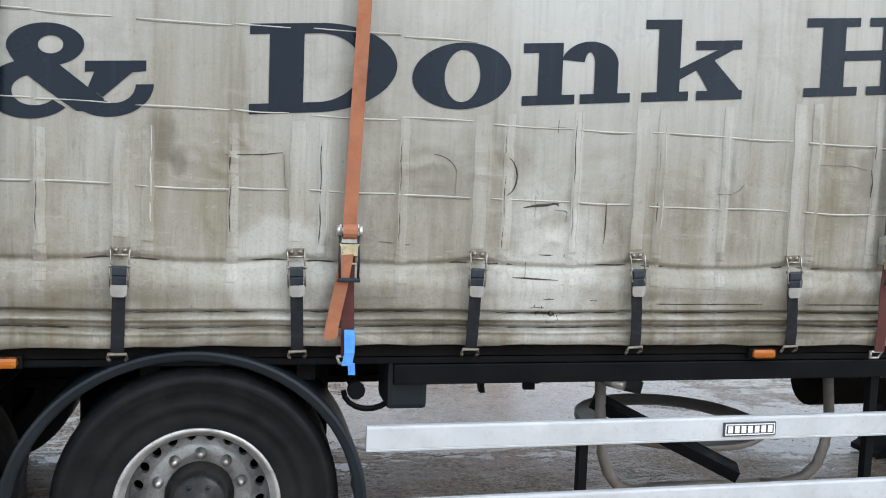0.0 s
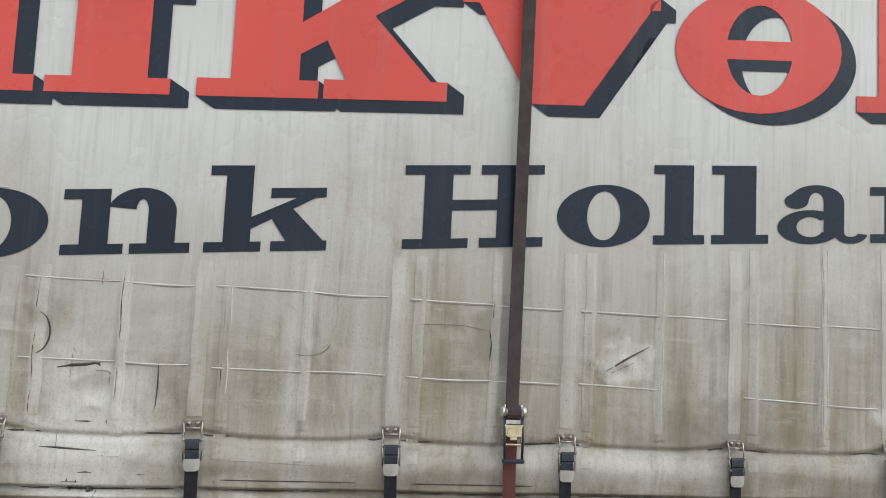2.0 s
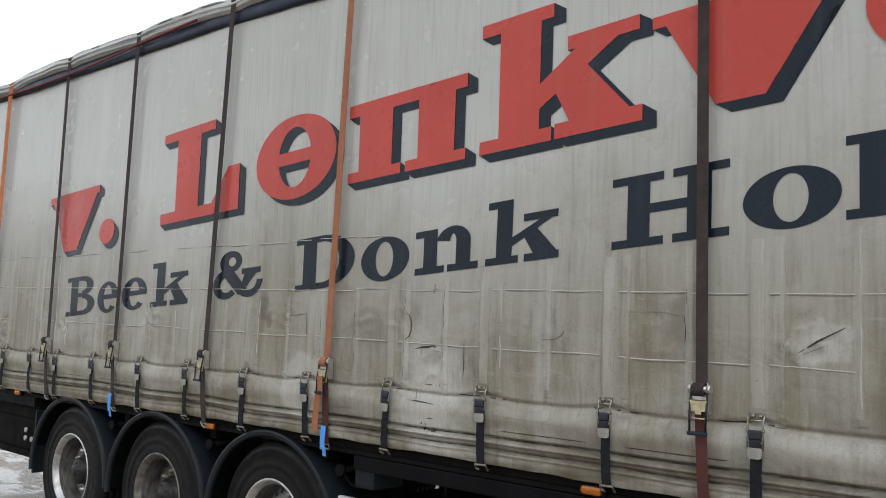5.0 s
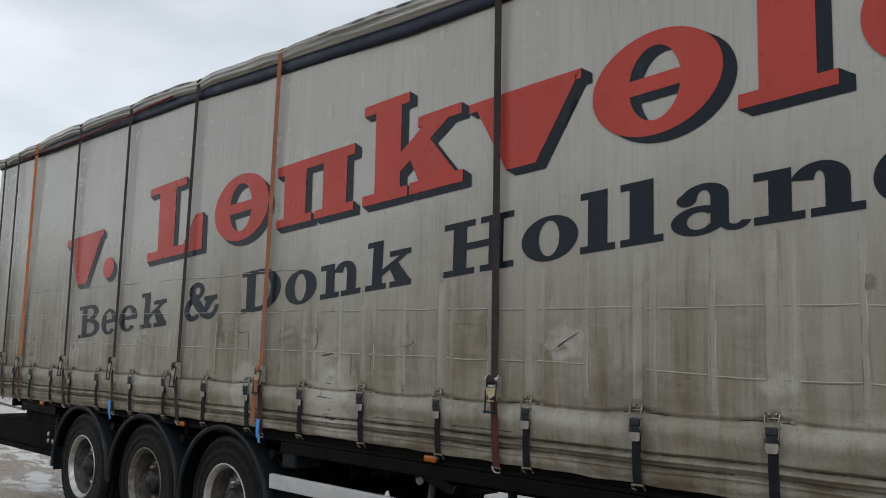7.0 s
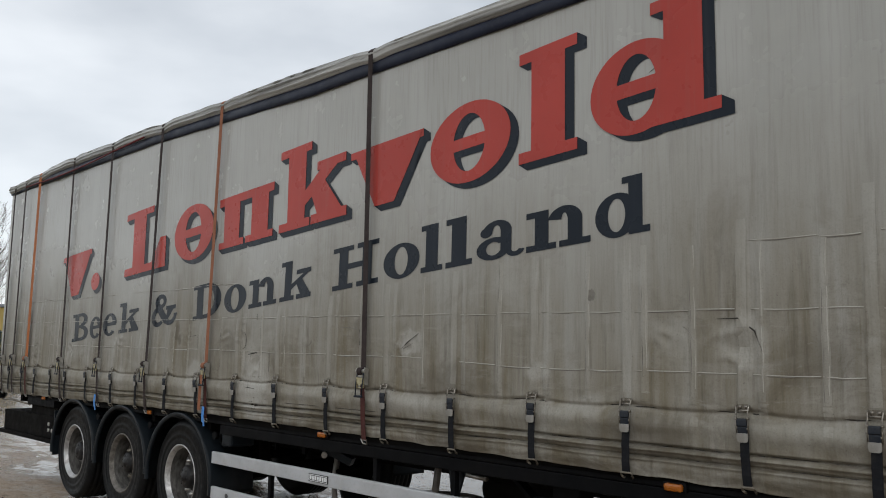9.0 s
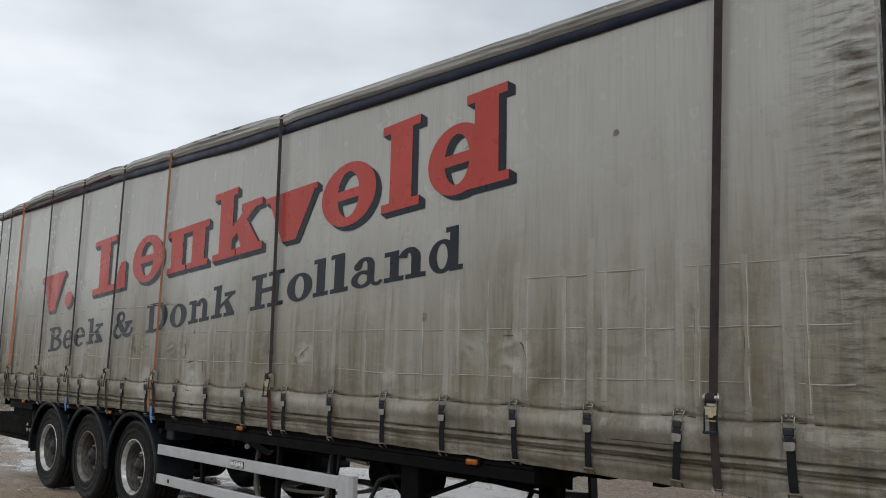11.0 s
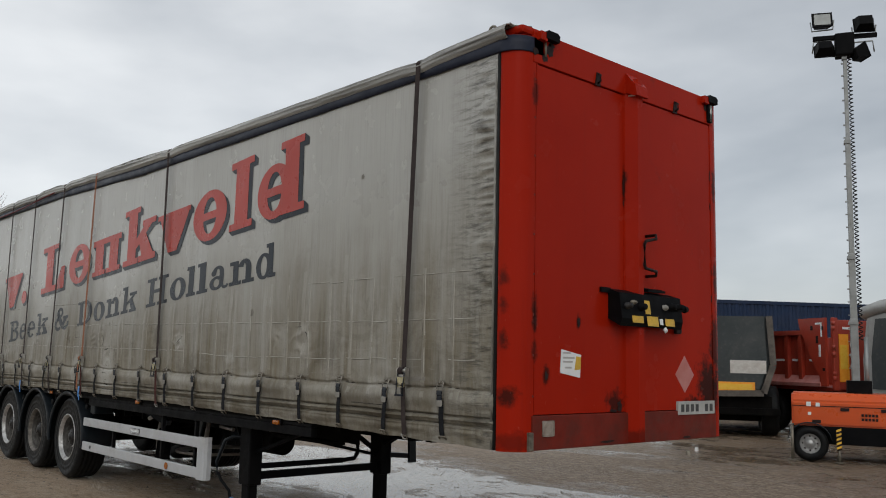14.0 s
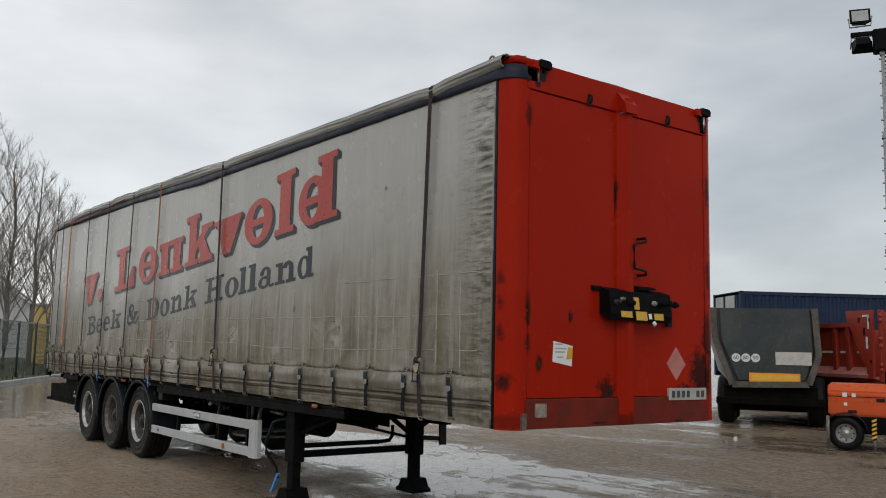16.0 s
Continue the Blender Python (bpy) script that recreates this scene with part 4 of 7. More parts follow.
TEARS = [
    (arc(-7.05, 1.79, 0.055, 0.075, -75, 70), 0.0075), (arc(-7.33, 1.79, 0.10, 0.075, 0, 85), 0.006), ([(-7.232, 1.79), (-7.235, 1.70)], 0.006),
    ([(-6.963, 1.673), (-6.914, 1.682), (-6.87, 1.686), (-6.82, 1.694)], 0.013), ([(-6.85, 1.694), (-6.825, 1.69), (-6.82, 1.682)], 0.013), ([(-6.834, 1.667), (-6.80, 1.667), (-6.786, 1.662), (-6.788, 1.622)], 0.006), ([(-6.915, 1.72), (-6.917, 1.64)], 0.006), ([(-6.89, 1.491), (-6.85, 1.490), (-6.835, 1.491)], 0.008), ([(-6.786, 1.484), (-6.786, 1.497)], 0.008), ([(-6.865, 1.316), (-6.84, 1.319), (-6.82, 1.316)], 0.007), ([(-6.673, 1.314), (-6.642, 1.313)], 0.008), ([(-6.625, 1.706), (-6.623, 1.62), (-6.627, 1.54)], 0.0068), ([(-6.92, 1.262), (-6.90, 1.292), (-6.89, 1.258), (-6.87, 1.288), (-6.862, 1.255)], 0.012), ([(-6.915, 1.285), (-6.86, 1.284)], 0.010),
    ([(-6.865, 1.985), (-6.81, 1.987)], 0.006), ([(-6.838, 1.965), (-6.836, 2.012)], 0.008), ([(-6.998, 1.402), (-6.93, 1.399), (-6.81, 1.393)], 0.009), ([(-6.945, 1.402), (-6.944, 1.462)], 0.0085),
    ([(-5.70, 1.885), (-5.55, 1.89), (-5.45, 1.875)], 0.006), ([(-5.437, 1.875), (-5.428, 1.82), (-5.432, 1.76)], 0.010),
    ([(-4.97, 1.74), (-4.90, 1.785), (-4.80, 1.84)], 0.010), ([(-4.95, 1.735), (-4.86, 1.775)], 0.008), (arc(-6.12, 1.80, 0.09, 0.05, -110, -5), 0.006),
    ([(-8.08, 1.83), (-7.95, 1.835), (-7.88, 1.845)], 0.007), ([(-7.875, 1.84), (-7.868, 1.72)], 0.007), ([(-2.62, 1.90), (-2.50, 1.90), (-2.42, 1.84), (-2.38, 1.74)], 0.009),
    (arc(-2.84, 1.78, 0.09, 0.09, 10, 70), 0.006), ([(-4.30, 1.375), (-4.05, 1.36)], 0.005), ([(-6.35, 1.37), (-6.05, 1.36)], 0.006), ([(-7.60, 1.318), (-7.42, 1.322)], 0.006),
    ([(-7.52, 1.53), (-7.40, 1.52)], 0.008), ([(-2.98, 3.22), (-2.90, 3.26), (-2.87, 3.24)], 0.008),
]
for pts, w in TEARS:
    canvas_line("tear", pts, w * 0.75, M["crack" if w > 0.0065 else "dirt"], 0.002, 0.25, label="dark torn edge in the canvas")


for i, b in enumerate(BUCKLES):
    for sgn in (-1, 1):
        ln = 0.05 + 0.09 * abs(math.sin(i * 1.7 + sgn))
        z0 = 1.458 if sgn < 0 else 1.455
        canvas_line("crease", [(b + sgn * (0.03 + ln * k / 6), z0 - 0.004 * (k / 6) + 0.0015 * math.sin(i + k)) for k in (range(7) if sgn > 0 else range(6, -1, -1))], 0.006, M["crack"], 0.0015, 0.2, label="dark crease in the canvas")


# near-black lines along the hem folds: dirt and fold shade put into colour
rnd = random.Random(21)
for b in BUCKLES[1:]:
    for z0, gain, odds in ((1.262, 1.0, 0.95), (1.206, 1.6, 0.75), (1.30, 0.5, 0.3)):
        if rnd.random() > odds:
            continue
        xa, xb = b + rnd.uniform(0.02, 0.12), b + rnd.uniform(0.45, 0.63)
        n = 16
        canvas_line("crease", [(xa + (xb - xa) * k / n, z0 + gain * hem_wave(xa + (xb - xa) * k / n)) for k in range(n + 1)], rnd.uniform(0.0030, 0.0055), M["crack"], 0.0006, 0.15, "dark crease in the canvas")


def canvas_flake(name, cx, cz, rx, rz, seed, material, label):
    r = random.Random(seed)
    bm = BM()
    n = 26
    face(bm, [(cx + rx * k * math.cos(a), 0.0, cz + rz * k * math.sin(a)) for a, k in ((2 * math.pi * i / n, r.uniform(0.7, 1.08)) for i in range(n))])
    on_canvas(bm, 0.002)
    return part(name, bm, M[material], curtain, label)


for i, (x, z, rx, rz, mt) in enumerate([(-3.372, 2.045, 0.028, 0.036, "dirt"), (-6.83, 1.245, 0.03, 0.025, "crack"), (-1.70, 3.10, 0.022, 0.024, "dirt")]):
    canvas_flake("scuff", x, z, rx, rz, i, mt, "dark smudge on the canvas")



for x0, x1 in ((-1.185, -1.12), (-1.03, -0.87)):
    pen = Pen(x0, x1, lambda x: 1.49 + 0.03 * (x + 1.0), 0.028, 0)
    pen.bar(0, 0, 1, 1).done("faded_print", M["dirt"], 0.003, curtain, "faded unreadable printing")


# ---- valance tape, roof
def make_band():
    bm = BM()
    n = 150
    rows = []
    for i in range(n + 1):
        x = -13.6 + 13.44 * i / n
        z0 = lerp_table(CURTAIN_TOP, x)
        z1 = z0 + 0.105
        b = 0.006 * noise.noise(Vector((x * 2, 0, 1)))
        rows.append([(x, -0.012 + b, z0 + 0.004 * noise.noise(Vector((x * 4, 1, 1)))), (x, -0.024 + b, z0 + 0.01), (x, -0.026 + b, z0 + 0.5 * (z1 - z0)), (x, -0.020, z1), (x, 0.05, z1 + 0.01), (x, 0.05, z0 + 0.02)])
    # the tape bends round the corner post
    for i in range(1, 13):
        a = radians(90 * i / 12)
        cx, cy, r = -0.16, 0.15, 0.172
        x, y = cx + r * math.sin(a), cy - r * math.cos(a)
        rows.append([(x, y, 3.745), (x, y, 3.755), (x, y, 3.80), (x, y, 3.855), (x - 0.05 * math.sin(a), y + 0.05 * math.cos(a), 3.86), (x - 0.05 * math.sin(a), y + 0.05 * math.cos(a), 3.755)])
    rows.append([(v[0], v[1] + 0.10, v[2]) for v in rows[-1]])
    vs = [[bm.verts.new(p) for p in r] for r in rows]
    bm.faces.new(vs[-1])
    bm.faces.new(vs[0][::-1])
    for a, b in zip(vs, vs[1:]):
        for j in range(6):
            bm.faces.new((a[j], b[j], b[(j + 1) % 6], a[(j + 1) % 6])).smooth = j < 3
    part("valance_tape", bm, M["band"], trailer, "dark navy valance tape under the roof edge")


make_band()
STRAPS = [(-13.325, -13.38, "strap_brown"), (-12.88, -12.95, "strap_brown"), (-12.335, -12.42, "strap_orange"), (-11.15, -11.195, "strap_brown"), (-10.0, -10.07, "strap_brown"), (-8.75, -8.865, "strap_brown"), (-7.54, -7.635, "strap_orange"), (-5.345, -5.345, "strap_brown"), (-0.985, -1.075, "strap_brown")]


def roof_z(x):
    z = lerp_table(ROOF_TOP, x)
    fold = max(0.0, min(1.0, (-5.5 - x) / 2.0))
    z += 0.018 - 0.010 * fold + fold * 0.008 * noise.noise(Vector((x * 2.3, 0, 9))) + 0.004 * noise.noise(Vector((x * 3.1, 4, 9)))
    for s, _, _ in STRAPS:
        z -= 0.014 * bell((x - s) / 0.14)
    return z


def make_roof():
    bm = BM()
    xs = [-13.6 + 13.52 * i / 420 for i in range(421)]
    edge = [(0.0, -0.018, -0.098), (0.15, -0.032, -0.082), (0.27, -0.039, -0.066), (0.40, -0.042, -0.050), (0.52, -0.041, -0.035), (0.65, -0.036, -0.020), (0.80, -0.020, -0.006), (1.0, 0.012, 0.003)]
    prof = [(lerp_table([(a, y) for a, y, _ in edge], j / 30), lerp_table([(a, d) for a, _, d in edge], j / 30), j / 30) for j in range(31)]
    prof += [(0.04, 0.002, 2), (0.08, -0.003, 2), (0.13, -0.009, 2), (0.20, -0.012, 2), (0.6, 0.0, 2), (1.27, 0.015, 2), (1.95, 0.0, 2), (2.49, 0.0, 2), (2.585, -0.06, 2)]
    vs = []
    for x in xs:
        z = roof_z(x)
        fold = 0.55 + 0.45 * max(0.0, min(1.0, (-5.0 - x) / 2.0))
        # long pleats that wander along the edge and lap over one another
        pleats = [(0.14 + 0.27 * i + 0.10 * noise.noise(Vector((x * 0.55, i * 3.7, 6.0))) + 0.04 * noise.noise(Vector((x * 2.1, i * 5.1, 2.0))), 0.35 + 0.65 * abs(noise.noise(Vector((x * 0.9, i * 2.3, 11.0)))) * 2) for i in range(4)]
        row = []
        for y, dz, f in prof:
            k = 0.0
            if 0 < f <= 1:
                for c, strong in pleats:
                    u = (f - c) / 0.13
                    if 0 < u < 1:
                        k = max(k, strong * (1 - u) * min(1.0, u / 0.12))
                k *= 0.021 * fold
            low = lerp_table(CURTAIN_TOP, x) + 0.098 if f == 0 else z + dz
            out = min(1.0, max(0.0, (1 - f) / 0.35)) if f <= 1 else 0.0
            row.append(bm.verts.new((x, y - k * out, low + k * (1 - 0.8 * out))))
        vs.append(row)
    for a, b in zip(vs, vs[1:]):
        for j in range(len(prof) - 1):
            bm.faces.new((a[j], b[j], b[j + 1], a[j + 1])).smooth = True
    bm.normal_update()
    bmesh.ops.solidify(bm, geom=list(bm.faces), thickness=-0.006)
    part("roof_tarpaulin", bm, M["roof"], trailer, "grimy folded roof tarpaulin")
    for x in (-0.55, -1.75, -2.35, -3.1, -3.9, -4.7):
        bm = BM()
        tube(bm, [(x, -0.035, roof_z(x) - 0.028), (x, -0.046, roof_z(x) - 0.028)], 0.012, 10)
        part("roof_rivet", bm, M["steel"], trailer)


make_roof()
bm = BM()
tube(bm, [(-9.2, -0.046, 3.935), (-10.0, -0.05, 3.905), (-10.54, -0.052, 3.875), (-11.15, -0.052, 3.858), (-11.9, -0.052, 3.852), (-12.33, -0.052, 3.862), (-12.88, -0.05, 3.87)], 0.009, 6)
part("tie_rope", bm, M["rope"], trailer, "dark red rope slung along the valance")


# ---- body shell behind the curtains
def shell():
    bm = BM()
    box(bm, (-13.6, 2.52, 1.07), (-0.17, 2.55, 3.86))
    part("far_curtain", bm, M["curtain"], trailer)
    bm = BM()
    box(bm, (-13.62, 0.02, 1.07), (-13.58, 2.53, 3.88), 0.004)
    part("rear_door", bm, M["bulkhead"], trailer)
    bm = BM()
    box(bm, (-13.5, 0.03, 1.085), (-0.2, 2.52, 1.13))
    part("load_deck", bm, M["underside"], trailer)
    bm = BM()
    box(bm, (-13.60, -0.004, 1.02), (-13.50, 0.10, 3.90), 0.012)
    part("rear_corner_post", bm, M["steel"], trailer)
    # rear lower corner fitting
    bm = BM()
    box(bm, (-13.62, -0.015, 1.0), (-13.46, 0.06, 1.13), 0.01)
    part("corner_fitting", bm, M["black"], trailer)


shell()


# ---- red front bulkhead
def front_x(bm, outline, d0, d1):
    """An outline in (y, z) on the front face, from d0 to d1 ahead of it."""
    prism(bm, outline, lambda u, v, d: (d, u, v), d0, d1)


def rect(y0, z0, y1, z1):
    return [(y0, z0), (y1, z0), (y1, z1), (y0, z1)]


def front():
    bm = BM()
    box(bm, (-0.05, 0.15, 1.30), (0.0, 2.40, 3.675), 0.003)
    panel = part("front_panel", bm, M["bulkhead"], trailer, "red painted steel front bulkhead with scraped patches")
    bm = BM()
    box(bm, (-0.06, 0.15, 3.682), (0.012, 2.405, 3.905), 0.005)
    header = part("header_rail", bm, M["bulkhead"], trailer)
    bm = BM()
    box(bm, (-0.06, 0.165, 1.072), (0.016, 2.385, 1.296), 0.006)
    part("bottom_sill", bm, M["sill"], trailer, "dull red bottom sill")
    # rounded corner post
    bm = BM()
    n = 14
    out = [(-0.155, 0.0)] + [(-0.155 + 0.155 * math.sin(radians(90 * i / n)), 0.15 - 0.15 * math.cos(radians(90 * i / n))) for i in range(n + 1)] + [(0.0, 0.185), (-0.03, 0.185)] + [(-0.155 + 0.125 * math.sin(radians(90 * (n - i) / n)), 0.15 - 0.12 * math.cos(radians(90 * (n - i) / n))) for i in range(n + 1)]
    out = [(x + 0.006, y - 0.004) for x, y in out[1:]]
    prism(bm, out, lambda u, v, d: (u, v, d), 1.066, 3.86)
    post = part("corner_post", bm, M["bulkhead"], trailer, "rounded red corner post")
    bm = BM()
    prism(bm, [(x, 2.55 - y) for x, y in out], lambda u, v, d: (u, v, d), 1.075, 3.90)
    part("corner_post", bm, M["bulkhead"], trailer)
    # black sealing strip at the curtain pole
    bm = BM()
    tube(bm, [(-0.165, -0.004, 1.07), (-0.165, -0.004, 3.75)], 0.011, 8)
    part("edge_seal", bm, M["trim_black"], trailer)
    bm = BM()
    tube(bm, [(-0.195, 0.0, 1.07), (-0.195, 0.0, 3.75)], 0.009, 8)
    part("curtain_pole", bm, M["tongue"], trailer)
    # seam between corner post and panel, row of rivets
    bm = BM()
    box(bm, (-0.004, 0.186, 1.30), (0.006, 0.196, 3.68))
    part("panel_seam", bm, M["bulkhead"], trailer)
    me = None
    for i in range(9):
        bm = BM()
        if me is None:
            lathe(bm, [(0.0001, -0.007), (0.008, -0.006), (0.012, -0.001), (0.012, 0.0)], (0, 0, 0), 10)
            me = mesh_of("rivet", bm, M["scuff_red"])
        part("rivet", me, M["bulkhead"], panel, at=pose(0.001, 0.175, 1.42 + i * 0.268, 0, 0, 90))
    # middle rib with its hood
    bm = BM()
    front_x(bm, [(1.165, 1.30), (1.185, 1.30), (1.185, 3.70), (1.165, 3.70)], 0.0, 0.004)
    prism(bm, [(1.185, 0.0), (1.235, 0.085), (1.30, 0.085), (1.335, 0.0)], lambda u, v, d: (v, u, d), 1.085, 3.80)
    rib = part("stiffening_rib", bm, M["bulkhead"], trailer, "folded red vertical rib")
    bm = BM()
    prism(bm, [(0.0, 3.865), (0.10, 3.745), (0.115, 3.66), (0.09, 3.66), (0.0, 3.70)], lambda u, v, d: (u, d, v), 1.185, 1.335)
    part("rib_hood", bm, M["bulkhead"], trailer)
    bm = BM()
    front_x(bm, rect(1.20, 3.665, 1.33, 3.675), 0.02, 0.11)
    part("rib_hood_lip", bm, M["sticker"], trailer)
    # hooks on the header, black castings on the upper corners
    for y in (0.84, 1.84):
        bm = BM()
        front_x(bm, [(y - 0.03, 3.67), (y + 0.03, 3.67), (y + 0.025, 3.75), (y - 0.01, 3.77)], 0.012, 0.02)
        tube(bm, [(0.02, y, 3.76), (0.045, y, 3.745), (0.045, y, 3.70), (0.02, y, 3.69)], 0.008, 6)
        part("lashing_hook", bm, M["chip"], trailer)
    for y0, y1 in ((0.235, 0.37), (2.29, 2.425)):
        bm = BM()
        prism(bm, [(y0, 3.862), (y1, 3.858), (y1 + 0.004, 3.905), (y1 - 0.02, 3.922), (y0 + 0.02, 3.922), (y0, 3.90)], lambda u, v, d: (d, u, v), -0.05, 0.055)
        cast = part("corner_casting", bm, M["black"], trailer, "worn black casting on the upper corner")
        bm = BM()
        prism(bm, [(y0 - 0.055, 3.845), (y0 + 0.012, 3.84), (y0 + 0.012, 3.90), (y0 - 0.05, 3.905)], lambda u, v, d: (d, u, v), 0.012, 0.05)
        part("cheek", bm, M["bulkhead"], cast, "red painted cheek plate")
    bm = BM()
    box(bm, (-0.01, 2.315, 3.695), (0.032, 2.385, 3.855), 0.012)
    latch = part("roof_latch", bm, M["black"], trailer)
    bm = BM()
    tube(bm, [(0.034, 2.345, 3.70), (0.040, 2.345, 3.78), (0.034, 2.345, 3.84)], 0.010, 8)
    part("latch_pin", bm, M["steel"], latch)
    for i, (y, z, ry, rz) in enumerate([(0.31, 3.80, 0.045, 0.05), (0.265, 3.735, 0.032, 0.035), (0.33, 3.84, 0.04, 0.022), (2.30, 3.83, 0.03, 0.05)]):
        bm = BM()
        blot(bm, lambda u, v, d, y=y, z=z: (d + 0.0125, y + u, z + v), ry, rz, 40 + i, 0.0025, 18)
        part("worn_spot", bm, M["chip"], header)
    # roof corner cap and lashing ring
    bm = BM()
    box(bm, (-0.25, 0.045, 3.872), (0.0, 0.25, 3.932), 0.024)
    part("roof_cap", bm, M["bulkhead"], trailer)
    bm = BM()
    ring = [(-0.24 + 0.035 * math.cos(a), 0.0, 3.925 + 0.035 * math.sin(a)) for a in (2 * math.pi * i / 12 for i in range(13))]
    tube(bm, ring, 0.009, 6)
    tube(bm, [(-0.20, 0.02, 3.925), (-0.10, 0.03, 3.935), (-0.02, 0.16, 3.936)], 0.008, 6)
    part("cable_ring", bm, M["rust"], trailer)
    bm = BM()
    tube(bm, [(0.018, 0.262, 3.74), (0.018, 0.262, 3.85)], 0.008, 8)
    part("tape_clamp", bm, M["rust"], trailer)
    # grab handle
    bm = BM()
    tube(bm, [(0.0, 1.45, 2.62), (0.09, 1.45, 2.62), (0.10, 1.44, 2.59), (0.10, 1.31, 2.56), (0.105, 1.285, 2.535), (0.105, 1.285, 2.38), (0.10, 1.30, 2.355), (0.10, 1.44, 2.34), (0.09, 1.45, 2.31), (0.0, 1.45, 2.31)], 0.012, 8)
    part("grab_handle", bm, M["chip"], trailer, "bent dark steel grab handle")
    # worn and scraped spots
    SPOTS = [(0.165, 3.76, 0.03, 0.03), (0.645, 1.926, 0.016, 0.036), (0.312, 1.553, 0.016, 0.034), (1.165, 2.96, 0.010, 0.07), (1.165, 2.84, 0.008, 0.03), (2.372, 3.238, 0.014, 0.05), (2.368, 2.976, 0.012, 0.04), (2.37, 2.42, 0.010, 0.04), (2.37, 2.2, 0.012, 0.04), (1.11, 1.34, 0.03, 0.05), (1.04, 1.31, 0.05, 0.012), (1.95, 1.09, 0.06, 0.012), (0.95, 1.10, 0.09, 0.010)]
    for i, (y, z, ry, rz) in enumerate(SPOTS):
        bm = BM()
        blot(bm, lambda u, v, d, y=y, z=z: (d + (0.016 if z < 1.296 else 0.012 if z > 3.69 else 0.001), y + u, z + v), ry, rz, i)
        part("worn_spot", bm, M["chip"], panel)
    # diamond, number plate, paper, sticker
    bm = BM()
    front_x(bm, [(1.955, 1.43), (2.085, 1.57), (1.955, 1.72), (1.825, 1.575)], 0.0, 0.002)
    part("faded_diamond", bm, M["diamond"], panel, "faded pale diamond mark")
    bm = BM()
    box(bm, (0.0, 1.83, 1.262), (0.024, 2.35, 1.365), 0.004)
    plate = part("registration_plate", bm, M["plate"], trailer, "white plate with dark bars")
    for i in range(7):
        if i == 4:
            continue
        bm = BM()
        box(bm, (0.024, 1.865 + i * 0.068, 1.285), (0.027, 1.905 + i * 0.068, 1.342))
        part("plate_bar", bm, M["ink"], plate)
    bm = BM()
    front_x(bm, [(0.452, 1.575), (0.66, 1.542), (0.672, 1.70), (0.462, 1.735)], 0.001, 0.004)
    sheet = part("paper_notice", bm, M["paper"], trailer, "taped white paper notice with an orange corner")
    bm = BM()
    front_x(bm, [(0.60, 1.595), (0.665, 1.60), (0.668, 1.685), (0.62, 1.69)], 0.004, 0.006)
    part("orange_note", bm, M["yellow"], sheet)
    for i, (y0, y1, z) in enumerate([(0.48, 0.56, 1.705), (0.48, 0.60, 1.672), (0.48, 0.58, 1.645), (0.50, 0.57, 1.605)]):
        bm = BM()
        front_x(bm, rect(y0, z, y1, z + 0.012), 0.004, 0.0055)
        part("writing_bar", bm, M["plate"], sheet)
    bm = BM()
    box(bm, (0.014, 0.258, 1.158), (0.020, 0.375, 1.262), 0.010)
    part("square_sticker", bm, M["grimy_sticker"], trailer, "worn pale square sticker")
    bm = BM()
    box(bm, (0.0, 0.125, 1.07), (0.03, 0.165, 1.19), 0.006)
    part("hinge_plate", bm, M["rust"], trailer)
    # connection panel for air and electric lines
    bm = BM()
    prism(bm, [(0.0, 2.165), (0.16, 2.13), (0.20, 1.93), (0.17, 1.87), (0.0, 1.93)], lambda u, v, d: (u, d, v), 1.03, 1.80)
    prism(bm, [(0.0, 2.17), (0.03, 2.17), (0.03, 2.13), (0.0, 2.13)], lambda u, v, d: (u, d, v), 0.93, 1.04)
    prism(bm, [(0.02, 2.20), (0.10, 2.185), (0.10, 2.165), (0.02, 2.17)], lambda u, v, d: (u, d, v), 1.44, 1.66)
    cp = part("connection_panel", bm, M["black"], trailer, "black connection panel with yellow stickers and couplings", at=pose(0, -0.05, 0.195) @ Matrix.Diagonal((0.62, 1, 0.92, 1)))
    def sk(y0, z0, y1, z1, mat, name):
        b2 = BM()
        fx = lambda z: 0.16 + (2.13 - z) * 0.2 + 0.002
        prism(b2, rect(y0, z0, y1, z1), lambda u, v, d: (fx(v) + d, u, v), 0, 0.003)
        part(name, b2, M[mat], cp)
    for q in ((1.32, 1.975, 1.385, 2.085), (1.15, 1.90, 1.285, 1.955), (1.33, 1.88, 1.47, 1.96), (1.56, 1.89, 1.68, 1.95)):
        sk(*q, "yellow", "yellow_sticker")
    sk(1.49, 1.895, 1.53, 1.945, "paper", "white_sticker")
    for y, z, r, ln, mt in ((1.10, 2.03, 0.020, 0.07, "hub"), (1.17, 2.06, 0.014, 0.05, "rust"), (1.27, 2.03, 0.026, 0.07, "black"), (1.57, 2.04, 0.018, 0.04, "tongue"), (1.64, 2.05, 0.026, 0.08, "black"), (1.72, 2.05, 0.024, 0.10, "black")):
        b2 = BM()
        lathe(b2, [(0.0001, -ln), (r * 0.8, -ln), (r, -ln + 0.01), (r, -0.02), (r * 1.35, -0.018), (r * 1.35, 0.02)], (0, 0, 0), 14)
        part("coupling", b2, M[mt], cp, at=pose(0.19, y, z, 0, 0, 90))
    b2 = BM()
    tube(b2, [(0.10, 1.79, 2.05), (0.11, 1.86, 2.045), (0.11, 1.95, 2.05)], 0.024, 10)
    tube(b2, [(0.11, 1.90, 2.047), (0.11, 1.92, 2.048)], 0.032, 10)
    part("electric_socket", b2, M["black"], cp)
